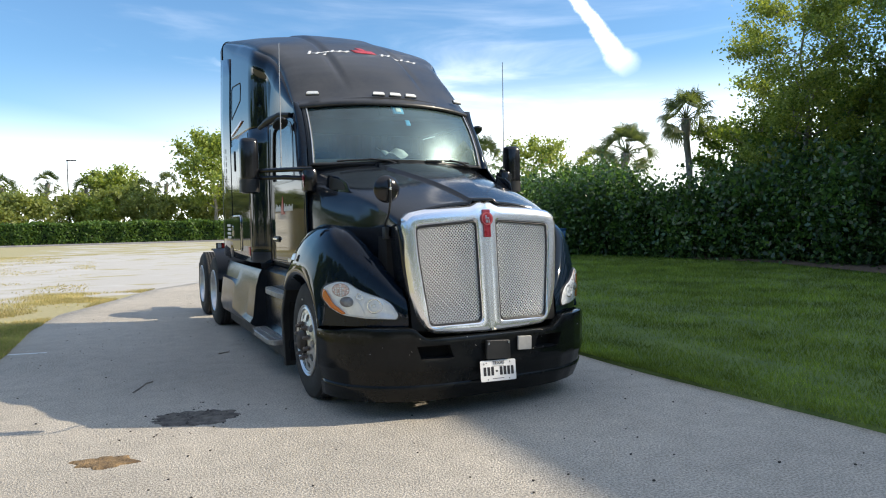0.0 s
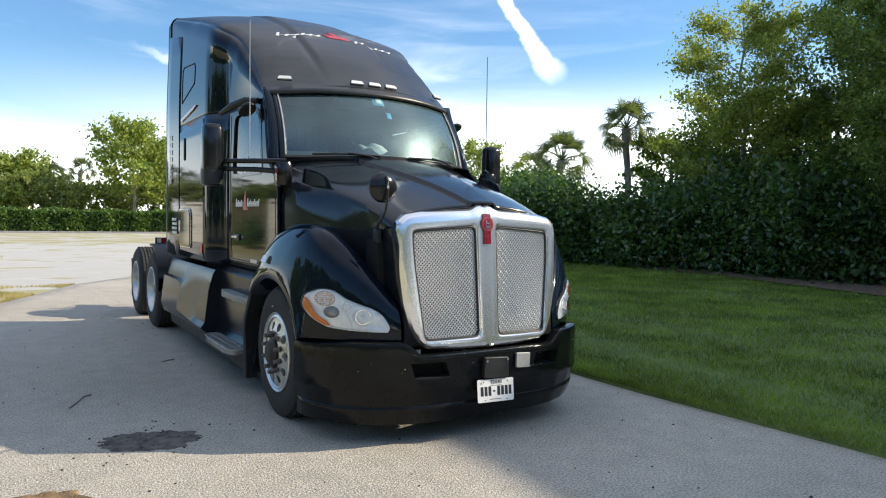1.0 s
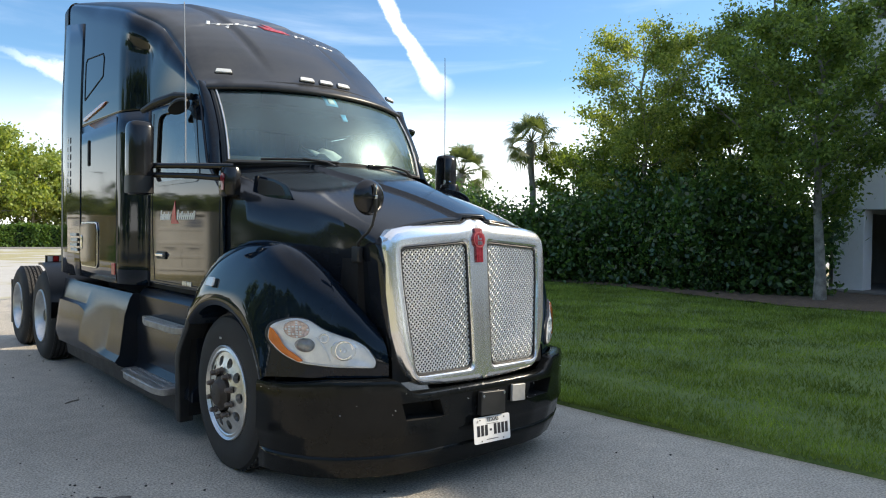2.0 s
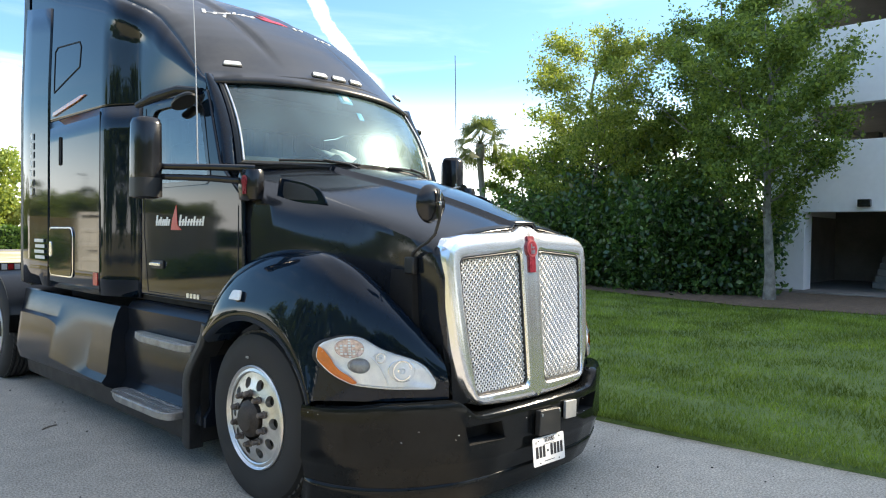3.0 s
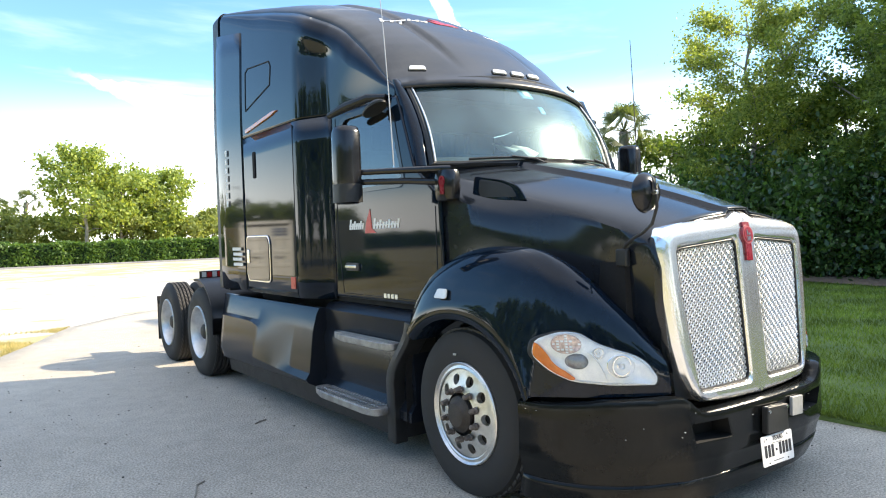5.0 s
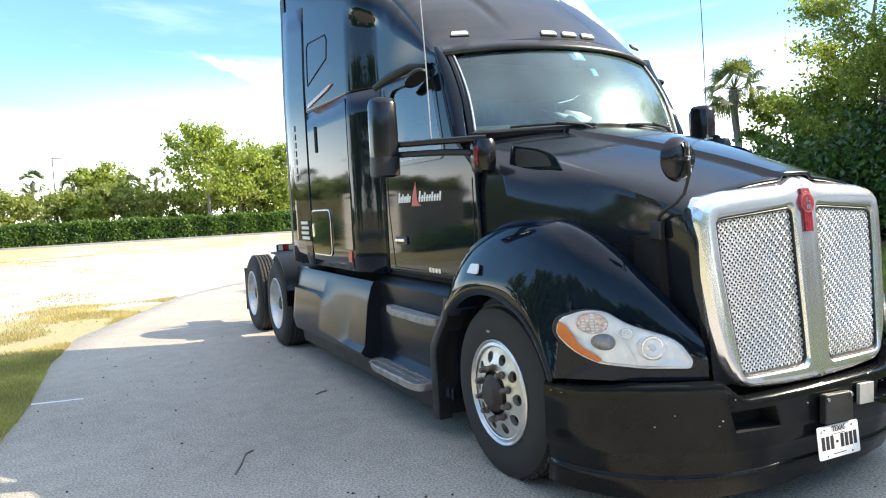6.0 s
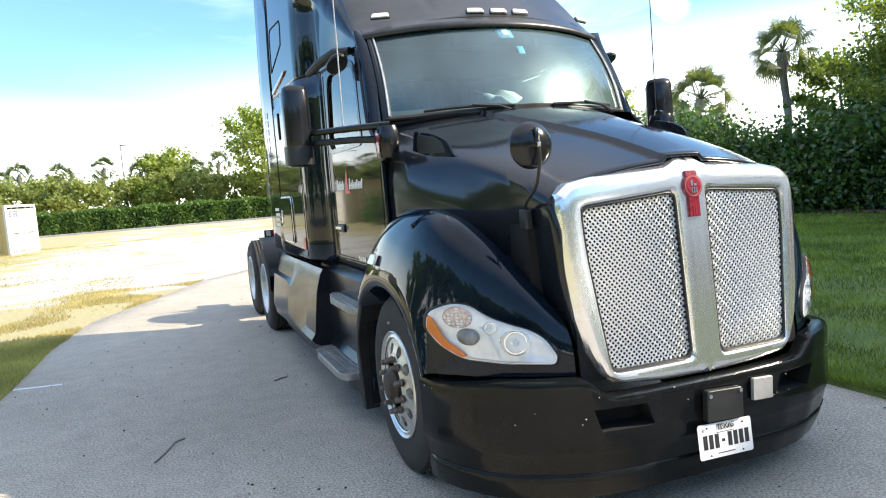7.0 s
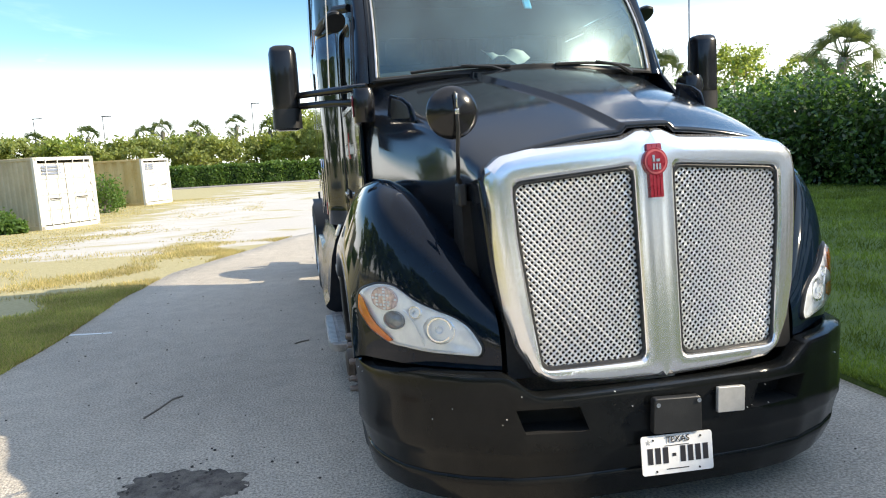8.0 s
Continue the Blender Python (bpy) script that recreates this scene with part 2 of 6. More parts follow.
WINDSHIELD = glass_material("windshield_glass", (0.50, 0.72, 0.70), 0.02, 1.0, 0.14)
SIDE_GLASS = glass_material("side_glass", (0.52, 0.57, 0.59), 0.01, ior=1.95)
LENS_GLASS = glass_material("lens_glass", (0.99, 0.99, 0.99), 0.02, 1.0, 0.0, 1.24)
MIRROR = material("mirror_silver", (0.8, 0.81, 0.82), 0.03, 1.0)
BARK = material("grey_bark", (0.16, 0.14, 0.115), 0.9, second=(0.30, 0.28, 0.24), scale=5, bump=0.01, bump_scale=30, stretch=(1, 1, 0.35))
PALE_BARK = material("pale_lichened_bark", (0.11, 0.10, 0.085), 0.9, second=(0.34, 0.32, 0.28), scale=6, bump=0.008, bump_scale=30)
OAK = leaf_material("oak_leaves", (0.055, 0.108, 0.026), (0.235, 0.325, 0.085))
OAK_LIGHT = leaf_material("fresh_oak_leaves", (0.10, 0.165, 0.036), (0.36, 0.42, 0.115))
# leaf colours spread wide so the darkest also stand for shade between leaves
MAGNOLIA = leaf_material("glossy_shrub_leaves", (0.016, 0.050, 0.016), (0.115, 0.225, 0.062), 0.9)
HEDGE = leaf_material("hedge_leaves", (0.06, 0.125, 0.028), (0.13, 0.22, 0.05), 0.4)
PALM = leaf_material("palm_fronds", (0.045, 0.075, 0.028), (0.11, 0.14, 0.06))


# ---- building helpers ----
def mesh_ob(name, bm, mat, sharp=35):
    me = bpy.data.meshes.new(name)
    bmesh.ops.recalc_face_normals(bm, faces=bm.faces[:])
    bm.to_mesh(me)
    bm.free()
    me.materials.append(mat)
    me.polygons.foreach_set("use_smooth", [True] * len(me.polygons))
    me.set_sharp_from_angle(angle=radians(sharp))
    return new(name, me)


def part(name, bm, mat, parent, label="", bevel=0.0, sharp=35):
    ob = mesh_ob(name, bm, mat, sharp)
    ob.parent = parent
    if parent and parent.type != "EMPTY":
        ob.matrix_parent_inverse = parent.matrix_basis.inverted()
    if label:
        ob["label"] = label
    if bevel:
        b = ob.modifiers.new("bevel", "BEVEL")
        b.width, b.segments, b.limit_method, b.angle_limit = bevel, 2, "ANGLE", radians(40)
    return ob


def thing(name, label, category, at=(0, 0, 0), group="", turn=0.0):
    ob = new(name)
    ob.empty_display_size = 0.2
    ob.matrix_basis = pose(*at, 0, 0, turn)
    return tagged(ob, label, category, group)


def loft(bm, rings, closed=True, cap_start=False, cap_end=False):
    rows = [[bm.verts.new(p) for p in r] for r in rings]
    n = len(rows[0])
    for a, b in zip(rows, rows[1:]):
        for i in range(n if closed else n - 1):
            j = (i + 1) % n
            try:
                bm.faces.new((a[i], a[j], b[j], b[i]))
            except ValueError:
                pass
    if cap_start:
        bm.faces.new(rows[0][::-1])
    if cap_end:
        bm.faces.new(rows[-1])
    return bm


def box(bm, x0, x1, y0, y1, z0, z1):
    v = [bm.verts.new((x, y, z)) for x in (x0, x1) for y in (y0, y1) for z in (z0, z1)]
    for f in ((0, 1, 3, 2), (4, 6, 7, 5), (0, 4, 5, 1), (2, 3, 7, 6), (0, 2, 6, 4), (1, 5, 7, 3)):
        bm.faces.new([v[i] for i in f])
    return bm


def tube(bm, points, radii, sides=8, caps=True):
    pts = [Vector(p) for p in points]
    if isinstance(radii, (int, float)):
        radii = [radii] * len(pts)
    rings, side = [], None
    for i, p in enumerate(pts):
        d = (pts[min(i + 1, len(pts) - 1)] - pts[max(i - 1, 0)]).normalized()
        if side is None:
            side = d.orthogonal().normalized()
        side = (side - d * side.dot(d)).normalized()
        up = d.cross(side)
        rings.append([p + radii[i] * (math.cos(2 * math.pi * k / sides) * side + math.sin(2 * math.pi * k / sides) * up) for k in range(sides)])
    return loft(bm, rings, True, caps, caps)


def lathe(bm, profile, centre, axis="x", n=48, flip=1):
    """Turns (radius, offset) pairs about an axis along x (or y) through centre."""
    c = Vector(centre)
    rings = []
    for r, o in profile:
        ring = []
        for k in range(n):
            a = 2 * math.pi * k / n
            u, v = r * math.cos(a), r * math.sin(a)
            ring.append(c + (Vector((o * flip, u, v)) if axis == "x" else Vector((u, o * flip, v))))
        rings.append(ring)
    return loft(bm, rings)


def prism(bm, outline, thick, place):
    """A flat outline of (u, v) pairs with a thickness; place maps (u, v, w) into the world."""
    a = [bm.verts.new(place(u, v, 0.0)) for u, v in outline]
    b = [bm.verts.new(place(u, v, thick)) for u, v in outline]
    bm.faces.new(a)
    bm.faces.new(b[::-1])
    for i in range(len(a)):
        j = (i + 1) % len(a)
        bm.faces.new((a[i], b[i], b[j], a[j]))
    return bm


def step(x, lo, hi):
    t = min(1.0, max(0.0, (x - lo) / (hi - lo)))
    return t * t * (3 - 2 * t)


def curve_at(x, pairs):
    return float(np.interp(x, [p[0] for p in pairs], [p[1] for p in pairs]))


def smooth_at(x, pairs):
    """A smooth curve through pairs: linear interpolation, softened."""
    w = 0.12
    return sum(curve_at(x + k * w, pairs) * c for k, c in ((-1, 0.25), (0, 0.5), (1, 0.25)))


def round_poly(points, r, seg=5):
    """Rounds the corners of a flat outline."""
    out = []
    n = len(points)
    for i in range(n):
        p, a, b = Vector(points[i]), Vector(points[i - 1]), Vector(points[(i + 1) % n])
        d = min(r, (a - p).length * 0.45, (b - p).length * 0.45)
        s, e = p + (a - p).normalized() * d, p + (b - p).normalized() * d
        for k in range(seg + 1):
            t = k / seg
            out.append(tuple((1 - t) ** 2 * s + 2 * t * (1 - t) * p + t * t * e))
    return out


# ---- ground ----
def dip(x, y):
    """The open ground falls away a little behind the drive."""
    return -0.36 * step(y, 9, 27)


def ground_material():
    m = bpy.data.materials.new("pale_sand_gravel_with_grass")
    m.use_nodes = True
    n, l = m.node_tree.nodes, m.node_tree.links
    p = n["Principled BSDF"]
    p.inputs["Roughness"].default_value = 0.95
    tc = n.new("ShaderNodeTexCoord")

    def noise_at(scale, detail, squash=None):
        t = n.new("ShaderNodeTexNoise")
        t.inputs["Scale"].default_value, t.inputs["Detail"].default_value, t.inputs["Roughness"].default_value = scale, detail, 0.62
        if squash:
            mp = n.new("ShaderNodeMapping")
            mp.inputs["Scale"].default_value = squash
            l.new(tc.outputs["Object"], mp.inputs[0])
            l.new(mp.outputs[0], t.inputs["Vector"])
        else:
            l.new(tc.outputs["Object"], t.inputs["Vector"])
        return t.outputs[0]

    def blend(f, a, b):
        x = n.new("ShaderNodeMix")
        x.data_type = "RGBA"
        l.new(f, x.inputs[0])
        for i, c in ((6, a), (7, b)):
            if isinstance(c, tuple):
                x.inputs[i].default_value = (*c, 1)
            else:
                l.new(c, x.inputs[i])
        return x.outputs[2]

    def ramp(v, lo, hi):
        r = n.new("ShaderNodeMapRange")
        r.interpolation_type = "SMOOTHSTEP"
        r.inputs[1].default_value, r.inputs[2].default_value = lo, hi
        l.new(v, r.inputs[0])
        return r.outputs[0]

    sand = blend(noise_at(30, 6), (0.36, 0.34, 0.305), (0.62, 0.60, 0.56))
    worn = blend(ramp(noise_at(0.5, 5, (0.6, 1.2, 1)), 0.45, 0.7), sand, (0.54, 0.53, 0.505))
    grass = blend(noise_at(14, 6), (0.27, 0.26, 0.115), (0.50, 0.43, 0.26))
    where = n.new("ShaderNodeSeparateXYZ")
    l.new(tc.outputs["Object"], where.inputs[0])

    def add(a, b, k):
        x = n.new("ShaderNodeMath")
        x.operation = "MULTIPLY_ADD"
        l.new(b, x.inputs[0])
        x.inputs[1].default_value = k
        l.new(a, x.inputs[2])
        return x.outputs[0]

    # more grass along the containers, before the far hedge and beside the drive
    cover = add(noise_at(0.55, 9, (0.7, 1.1, 1)), ramp(where.outputs[0], -5.5, -9.5), 0.21)
    cover = add(cover, ramp(where.outputs[1], 38, 44), 0.13)
    cover = add(cover, ramp(where.outputs[1], 14, 9), 0.30)
    patches = ramp(cover, 0.53, 0.66)
    far = blend(patches, worn, grass)
    l.new(far, p.inputs["Base Color"])
    b = n.new("ShaderNodeBump")
    b.inputs["Distance"].default_value = 0.03
    l.new(noise_at(9, 8), b.inputs["Height"])
    l.new(b.outputs[0], p.inputs["Normal"])
    return m


def asphalt_material():
    """Old asphalt: pale stone specks in a grey binder, broad stains and worn bands."""
    m = bpy.data.materials.new("worn_grey_asphalt")
    m.use_nodes = True
    n, l = m.node_tree.nodes, m.node_tree.links
    p = n["Principled BSDF"]
    p.inputs["Roughness"].default_value = 0.9
    tc = n.new("ShaderNodeTexCoord")

    def tex(scale, detail, lo, hi, a, b, rough=0.6):
        t, r = n.new("ShaderNodeTexNoise"), n.new("ShaderNodeMapRange")
        t.inputs["Scale"].default_value, t.inputs["Detail"].default_value, t.inputs["Roughness"].default_value = scale, detail, rough
        l.new(tc.outputs["Object"], t.inputs["Vector"])
        l.new(t.outputs[0], r.inputs[0])
        r.inputs[1].default_value, r.inputs[2].default_value, r.inputs[3].default_value, r.inputs[4].default_value = lo, hi, a, b
        return r.outputs[0]

    def times(a, b):
        x = n.new("ShaderNodeMath")
        x.operation = "MULTIPLY"
        l.new(a, x.inputs[0])
        l.new(b, x.inputs[1])
        return x.outputs[0]

    specks = tex(70, 4, 0.36, 0.64, 0.62, 1.38)
    v = times(times(specks, tex(0.55, 5, 0.3, 0.7, 0.86, 1.14)), tex(6, 6, 0.3, 0.7, 0.90, 1.10))
    v = times(v, tex(230, 2, 0.3, 0.7, 0.82, 1.18))
    mx = n.new("ShaderNodeMix")
    mx.data_type, mx.blend_type = "RGBA", "MULTIPLY"
    mx.inputs[0].default_value = 1.0
    l.new(v, mx.inputs[7])
    mx.inputs[6].default_value = (0.455, 0.415, 0.352, 1)
    l.new(mx.outputs[2], p.inputs["Base Color"])
    bp = n.new("ShaderNodeBump")
    bp.inputs["Distance"].default_value = 0.006
    l.new(specks, bp.inputs["Height"])
    l.new(bp.outputs[0], p.inputs["Normal"])
    return m


ASPHALT = asphalt_material()
LAWN = material("lawn_soil_and_grass", (0.080, 0.135, 0.028), 0.95, second=(0.15, 0.205, 0.052), scale=2.2, bump=0.02, bump_scale=40)
MULCH_EDGE = [(-6, 13.4), (1, 12.7), (3.4, 12.3), (6, 13.0), (9, 13.9), (13, 13.6)]
MULCH = material("brown_mulch", (0.085, 0.06, 0.042), 0.95, second=(0.19, 0.135, 0.095), scale=7, bump=0.02, bump_scale=40)

bm = bmesh.new()
xs = [-600, -300, -150, -80, -50, -36, -26, -18, -12, -8, -5, -2, 2, 6, 10, 15, 20, 28, 40, 60, 100, 200, 400, 700]
ys = [-400, -200, -90, -40, -20, -10, -4, 0, 4, 7, 9, 11, 13, 15, 17, 19, 21, 23, 25, 27, 30, 40, 60, 90, 140, 220, 400, 800, 1500]
loft(bm, [[(x, y, dip(x, y)) for x in xs] for y in ys], closed=False)
tagged(mesh_ob("ground", bm, ground_material(), 60), "pale sandy gravel lot with patches of dry grass", "ground", kind="structure")

LEFT = [(-30, -6.6), (-4, -5.4), (0, -4.4), (3.0, -3.85), (4.8, -3.66), (6.7, -3.58), (8.5, -3.33), (10.4, -2.5), (12.9, -1.6), (14.7, -0.4), (17, 2.0), (19, 5.0), (21, 10)]
RIGHT = [(-30, 2.1), (-1.5, 1.95), (0.5, 1.84), (1.3, 1.85), (4, 2.0), (8, 2.6), (10, 3.4), (12, 4.6), (14, 6.4), (16, 9.0), (17.2, 12)]
rnd = random.Random(4)
ysd = [-30 + i * 0.25 for i in range(205)]
bm = bmesh.new()
rows = []
for y in ysd:
    a = smooth_at(y, LEFT) + 0.05 * noise.noise((y * 1.7, 3.1, 0)) + 0.04 * noise.noise((y * 6, 1.1, 0))
    b = smooth_at(min(y, 17.2), RIGHT) + 0.025 * noise.noise((y * 4, 9.1, 0))
    if y > 17.2:
        b = 12 + (y - 17.2)
    rows.append([(a - 0.03, y, dip(a, y) - 0.01)] + [(a + (b - a) * k / 14, y, dip(a, y) + 0.014) for k in range(15)] + [(b + 0.02, y, dip(b, y) - 0.01)])
loft(bm, rows, closed=False)
tagged(mesh_ob("road", bm, ASPHALT, 60), "worn grey asphalt drive with ragged edges", "road", kind="structure")

# lawn beside the drive, a little higher than the asphalt
bm = bmesh.new()
rows = []
for i in range(200):
    y = -28 + i * 0.3
    a = smooth_at(min(y, 17.2), RIGHT) + 0.03 * noise.noise((y * 5, 2.2, 0)) + 0.02 * noise.noise((y * 15, 5.2, 0))
    b = 19.0
    if y > 15.5:
        a = max(a, 7.0 + (y - 15.5) * 1.3)
    if a > b - 1:
        break
    rows.append([(a, y, 0.0), (a + 0.03, y, 0.05)] + [(a + 0.03 + (b - a) * (k / 26) ** 1.5, y, 0.055 + 0.03 * noise.noise((a + k * 0.9, y * 0.3, 0.5))) for k in range(1, 27)])
loft(bm, rows, closed=False)
tagged(mesh_ob("lawn", bm, LAWN, 60), "mown green lawn in shade beside the drive", "lawn", kind="structure")


# ---- the truck ----
truck = thing("semi_truck", "glossy black sleeper tractor truck with bright chrome grille parked on asphalt", "truck")


def both(build, mat, name, label="", bevel=0.0, sharp=35):
    """One part for each side: build(bm, s) with s = -1 (passenger side) and 1."""
    made = []
    for s in (-1, 1):
        bm = bmesh.new()
        build(bm, s)
        made.append(part(name, bm, mat, truck, label, bevel, sharp))
    return made


# cab and roof skin: half widths, shoulder and crown heights along y
SHOULDER = [(1.68, 2.50), (1.80, 2.54), (1.93, 2.61), (2.1, 2.76), (2.35, 2.95), (2.75, 3.18), (3.4, 3.45), (4.0, 3.62), (4.5, 3.74), (5.35, 3.90)]
CROWN = [(1.68, 2.50), (1.80, 2.575), (1.93, 2.66), (2.1, 2.79), (2.35, 2.98), (2.7, 3.20), (3.2, 3.45), (3.8, 3.67), (4.5, 3.83), (5.35, 3.92)]
BROW = [(1.9, 2.50), (2.2, 2.66), (2.5, 2.84), (3.0, 3.04), (3.4, 3.12), (3.9, 3.14)]
SEAM_Z = 2.49


def side_width(y, z):
    """Half width of cab and sleeper at a height: the cab is narrower than the sleeper and the roof cap."""
    base = 0.99 + 0.135 * step(y, 2.98, 3.42)
    upper = 0.99 + 0.135 * step(y, 2.74, 3.26) - 0.05 * (1 - step(y, 1.9, 2.5))
    over = step(z, curve_at(y, BROW) - 0.10, curve_at(y, BROW) + 0.12)
    if y > 3.42:
        over = 0.0
    w = base * (1 - over) + max(base, upper) * over if z > 2.3 else base
    tuck = 0.055 * step(z, 1.75, 2.65) * (1 - step(y, 2.2, 3.2)) * (1 - step(z, 2.45, 3.0))
    return w - tuck - 0.03 * step(z, 2.6, 3.8)


def bow(y):
    return 0.33 * (1 - step(y, 1.9, 3.3))


def roof_ring(y):
    zs, zc = smooth_at(y, SHOULDER), smooth_at(y, CROWN)
    half = []
    r = min(0.24 - 0.13 * step(y, 4.2, 5.3), max(0.04, (zs - SEAM_Z) * 0.42))
    for k in range(36):
        z = SEAM_Z + (zs - r - SEAM_Z) * k / 35
        half.append((side_width(y, z), z))
    w, z0 = half[-1]
    for k in range(1, 8):
        a = k / 8 * math.pi / 2
        half.append((w - r * 0.9 * (1 - math.cos(a)), z0 + r * math.sin(a)))
    w2, z2 = half[-1]
    for k in range(1, 41):
        x = w2 * (1 - k / 40)
        z = z2 + (zc - z2) * (1 - (x / w2) ** 2.6)
        z += (0.022 * (1 - step(abs(x), 0.35, 0.40)) - 0.016 * math.exp(-((abs(x) - 0.41) / 0.03) ** 2)) * step(y, 1.95, 2.5)
        half.append((x, z))
    ring = [(-x, y + bow(y) * x * x, z) for x, z in half] + [(x, y + bow(y) * x * x, z) for x, z in half[-2::-1]]
    return ring


bm = bmesh.new()
roof_ys = [1.84 + 0.025 * i for i in range(70)] + [3.59 + 0.08 * i for i in range(22)]
rings = [roof_ring(y) for y in roof_ys]
brow_edge = [(x, y - 0.012, z - 0.03) for x, y, z in rings[0]]
loft(bm, [r[39:-39] for r in [brow_edge] + rings], closed=False)
caps = [part("roof_cap", bm, ROOF_PAINT, truck, "dusty black domed roof cap", sharp=50)]
for piece in (slice(0, 40), slice(-40, None)):
    bm = bmesh.new()
    loft(bm, [r[piece] for r in [brow_edge] + rings], closed=False)
    caps.append(part("roof_side", bm, PAINT, truck, "glossy black roof fairing side", sharp=50))
for roof in caps:
    sol = roof.modifiers.new("thickness", "SOLIDIFY")
    sol.thickness, sol.offset = 0.02, -1


def front_edge(z):
    """Front edge (y) of the cab side: the pillar above, the cowl below."""
    return curve_at(z, [(1.0, 1.52), (1.75, 1.55), (1.97, 1.84), (2.49, 2.10), (2.6, 2.14)])


# side window outline in (y, z)
WINDOW = round_poly([(1.96, 1.87), (2.86, 1.87), (2.84, 2.42), (2.40, 2.44), (2.17, 2.38)], 0.09)


def cab_side(bm, s, y0, y1, z0, z1, ny, nz, off=0.0, hole=None):
    def place(y, z):
        return (s * (side_width(y, z) + off), y, z)
    grid = {}
    for i in range(ny + 1):
        for k in range(nz + 1):
            z = z0 + (z1 - z0) * k / nz
            a = max(y0, front_edge(z)) if y0 < 2 else y0
            y = a + (y1 - a) * i / ny
            grid[i, k] = (y, z)
    verts = {key: bm.verts.new(place(*p)) for key, p in grid.items()}
    for i in range(ny):
        for k in range(nz):
            cy = sum(grid[a, b][0] for a in (i, i + 1) for b in (k, k + 1)) / 4
            cz = sum(grid[a, b][1] for a in (i, i + 1) for b in (k, k + 1)) / 4
            if hole and hole(cy, cz):
                continue
            bm.faces.new((verts[i, k], verts[i + 1, k], verts[i + 1, k + 1], verts[i, k + 1]))


def in_window(y, z):
    inside, n = False, len(WINDOW)
    for i in range(n):
        (y1, z1), (y2, z2) = WINDOW[i], WINDOW[i - 1]
        if (z1 > z) != (z2 > z) and y < (y2 - y1) * (z - z1) / (z2 - z1) + y1:
            inside = not inside
    return inside


def solid(obs, t):
    for ob in obs:
        m = ob.modifiers.new("thickness", "SOLIDIFY")
        m.thickness, m.offset = t, 0
    return obs


solid(both(lambda bm, s: cab_side(bm, s, 1.5, 2.99, 1.06, SEAM_Z - 0.008, 60, 60, 0.0, in_window), PAINT, "door"), 0.02)
solid(both(lambda bm, s: cab_side(bm, s, 2.998, 4.60, 1.03, SEAM_Z - 0.008, 40, 8), PAINT, "sleeper_side"), 0.02)


def window_band(bm, s, wide, inset, off):
    """A flat band that follows the window outline."""
    c = Vector((sum(p[0] for p in WINDOW) / len(WINDOW), sum(p[1] for p in WINDOW) / len(WINDOW)))
    rings = []
    for grow, o in ((wide, off), (wide, off + 0.006), (-inset, off + 0.006), (-inset, off - 0.01)):
        ring = []
        for p in WINDOW:
            d = Vector(p) - c
            q = c + d * (1 + grow / d.length)
            ring.append((s * (side_width(q.x, q.y) + o), q.x, q.y))
        rings.append(ring)
    loft(bm, rings)


both(lambda bm, s: window_band(bm, s, 0.035, 0.012, 0.009), GLOSS_PLASTIC, "window_seal")


def side_glass(bm, s):
    c = (sum(p[0] for p in WINDOW) / len(WINDOW), sum(p[1] for p in WINDOW) / len(WINDOW))
    mid = bm.verts.new((s * (side_width(*c) - 0.004), *c))
    vs = [bm.verts.new((s * (side_width(*p) - 0.004), *p)) for p in WINDOW]
    for i in range(len(vs)):
        bm.faces.new((mid, vs[i - 1], vs[i]))


both(side_glass, SIDE_GLASS, "side_window", "tinted side window glass")

# sleeper rear extender panels, slightly proud, and rear wall
def extender(bm, s):
    rings = []
    for y in (4.606, 4.63, 4.85, 5.1, 5.3, 5.42, 5.45):
        ring = []
        top = smooth_at(y, SHOULDER) - 0.25
        for k in range(12):
            z = 1.03 + (top - 1.03) * k / 11
            ring.append((s * (side_width(min(y, 5.3), z) + 0.004 - 0.02 * (y < 4.61) - 0.03 * step(y, 5.3, 5.46)), y, z))
        rings.append(ring)
    loft(bm, rings, closed=False)


solid(both(extender, PAINT, "side_extender"), 0.016)


def edge_strip(bm, s):
    rings = []
    line = [(side_width(5.3, 1.03 + 1.46 * k / 8), 1.03 + 1.46 * k / 8) for k in range(8)] + [(-p[0], p[2]) for p in roof_ring(5.3)[:52]]
    for x, z in line:
        k = 1 - 0.03 * step(z, 3.2, 3.9)
        rings.append([(s * (x + 0.004), 5.27, z + 0.004), (s * (x - 0.006), 5.46, z * k - (1 - k) * -3.8), (s * (x - 0.035), 5.47, z - 0.01), (s * (x - 0.05), 5.30, z - 0.03)])
    loft(bm, rings, True, True, True)


both(edge_strip, PLASTIC, "edge_strip", "black rubber trailing edge")
bm = bmesh.new()
ring = roof_ring(5.28)
wall = [(-1.09, 5.28, 1.0)] + [(x * 0.98, 5.28, z - 0.02) for x, y, z in ring] + [(1.09, 5.28, 1.0)]
loft(bm, [wall, [(x, 5.24, z) for x, y, z in wall]], True, True, True)
part("rear_wall", bm, PLASTIC, truck)
# plain floor slab, coloured near black for the shade inside and under the cab
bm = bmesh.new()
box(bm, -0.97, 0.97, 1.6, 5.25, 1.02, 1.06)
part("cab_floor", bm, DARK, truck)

# windshield, curved in plan and raked
def screen(u, v):
    """u: -1..1 across, v: 0 (base)..1 (top)."""
    x = u * (0.90 - 0.03 * v)
    base = 1.50 + 0.40 * x * x
    top = 1.915 + 0.315 * x * x
    z = 1.985 + (2.635 - 0.05 * u * u - 1.985) * v
    return Vector((x, base + (top - base) * v - 0.055 * math.sin(math.pi * v), z))


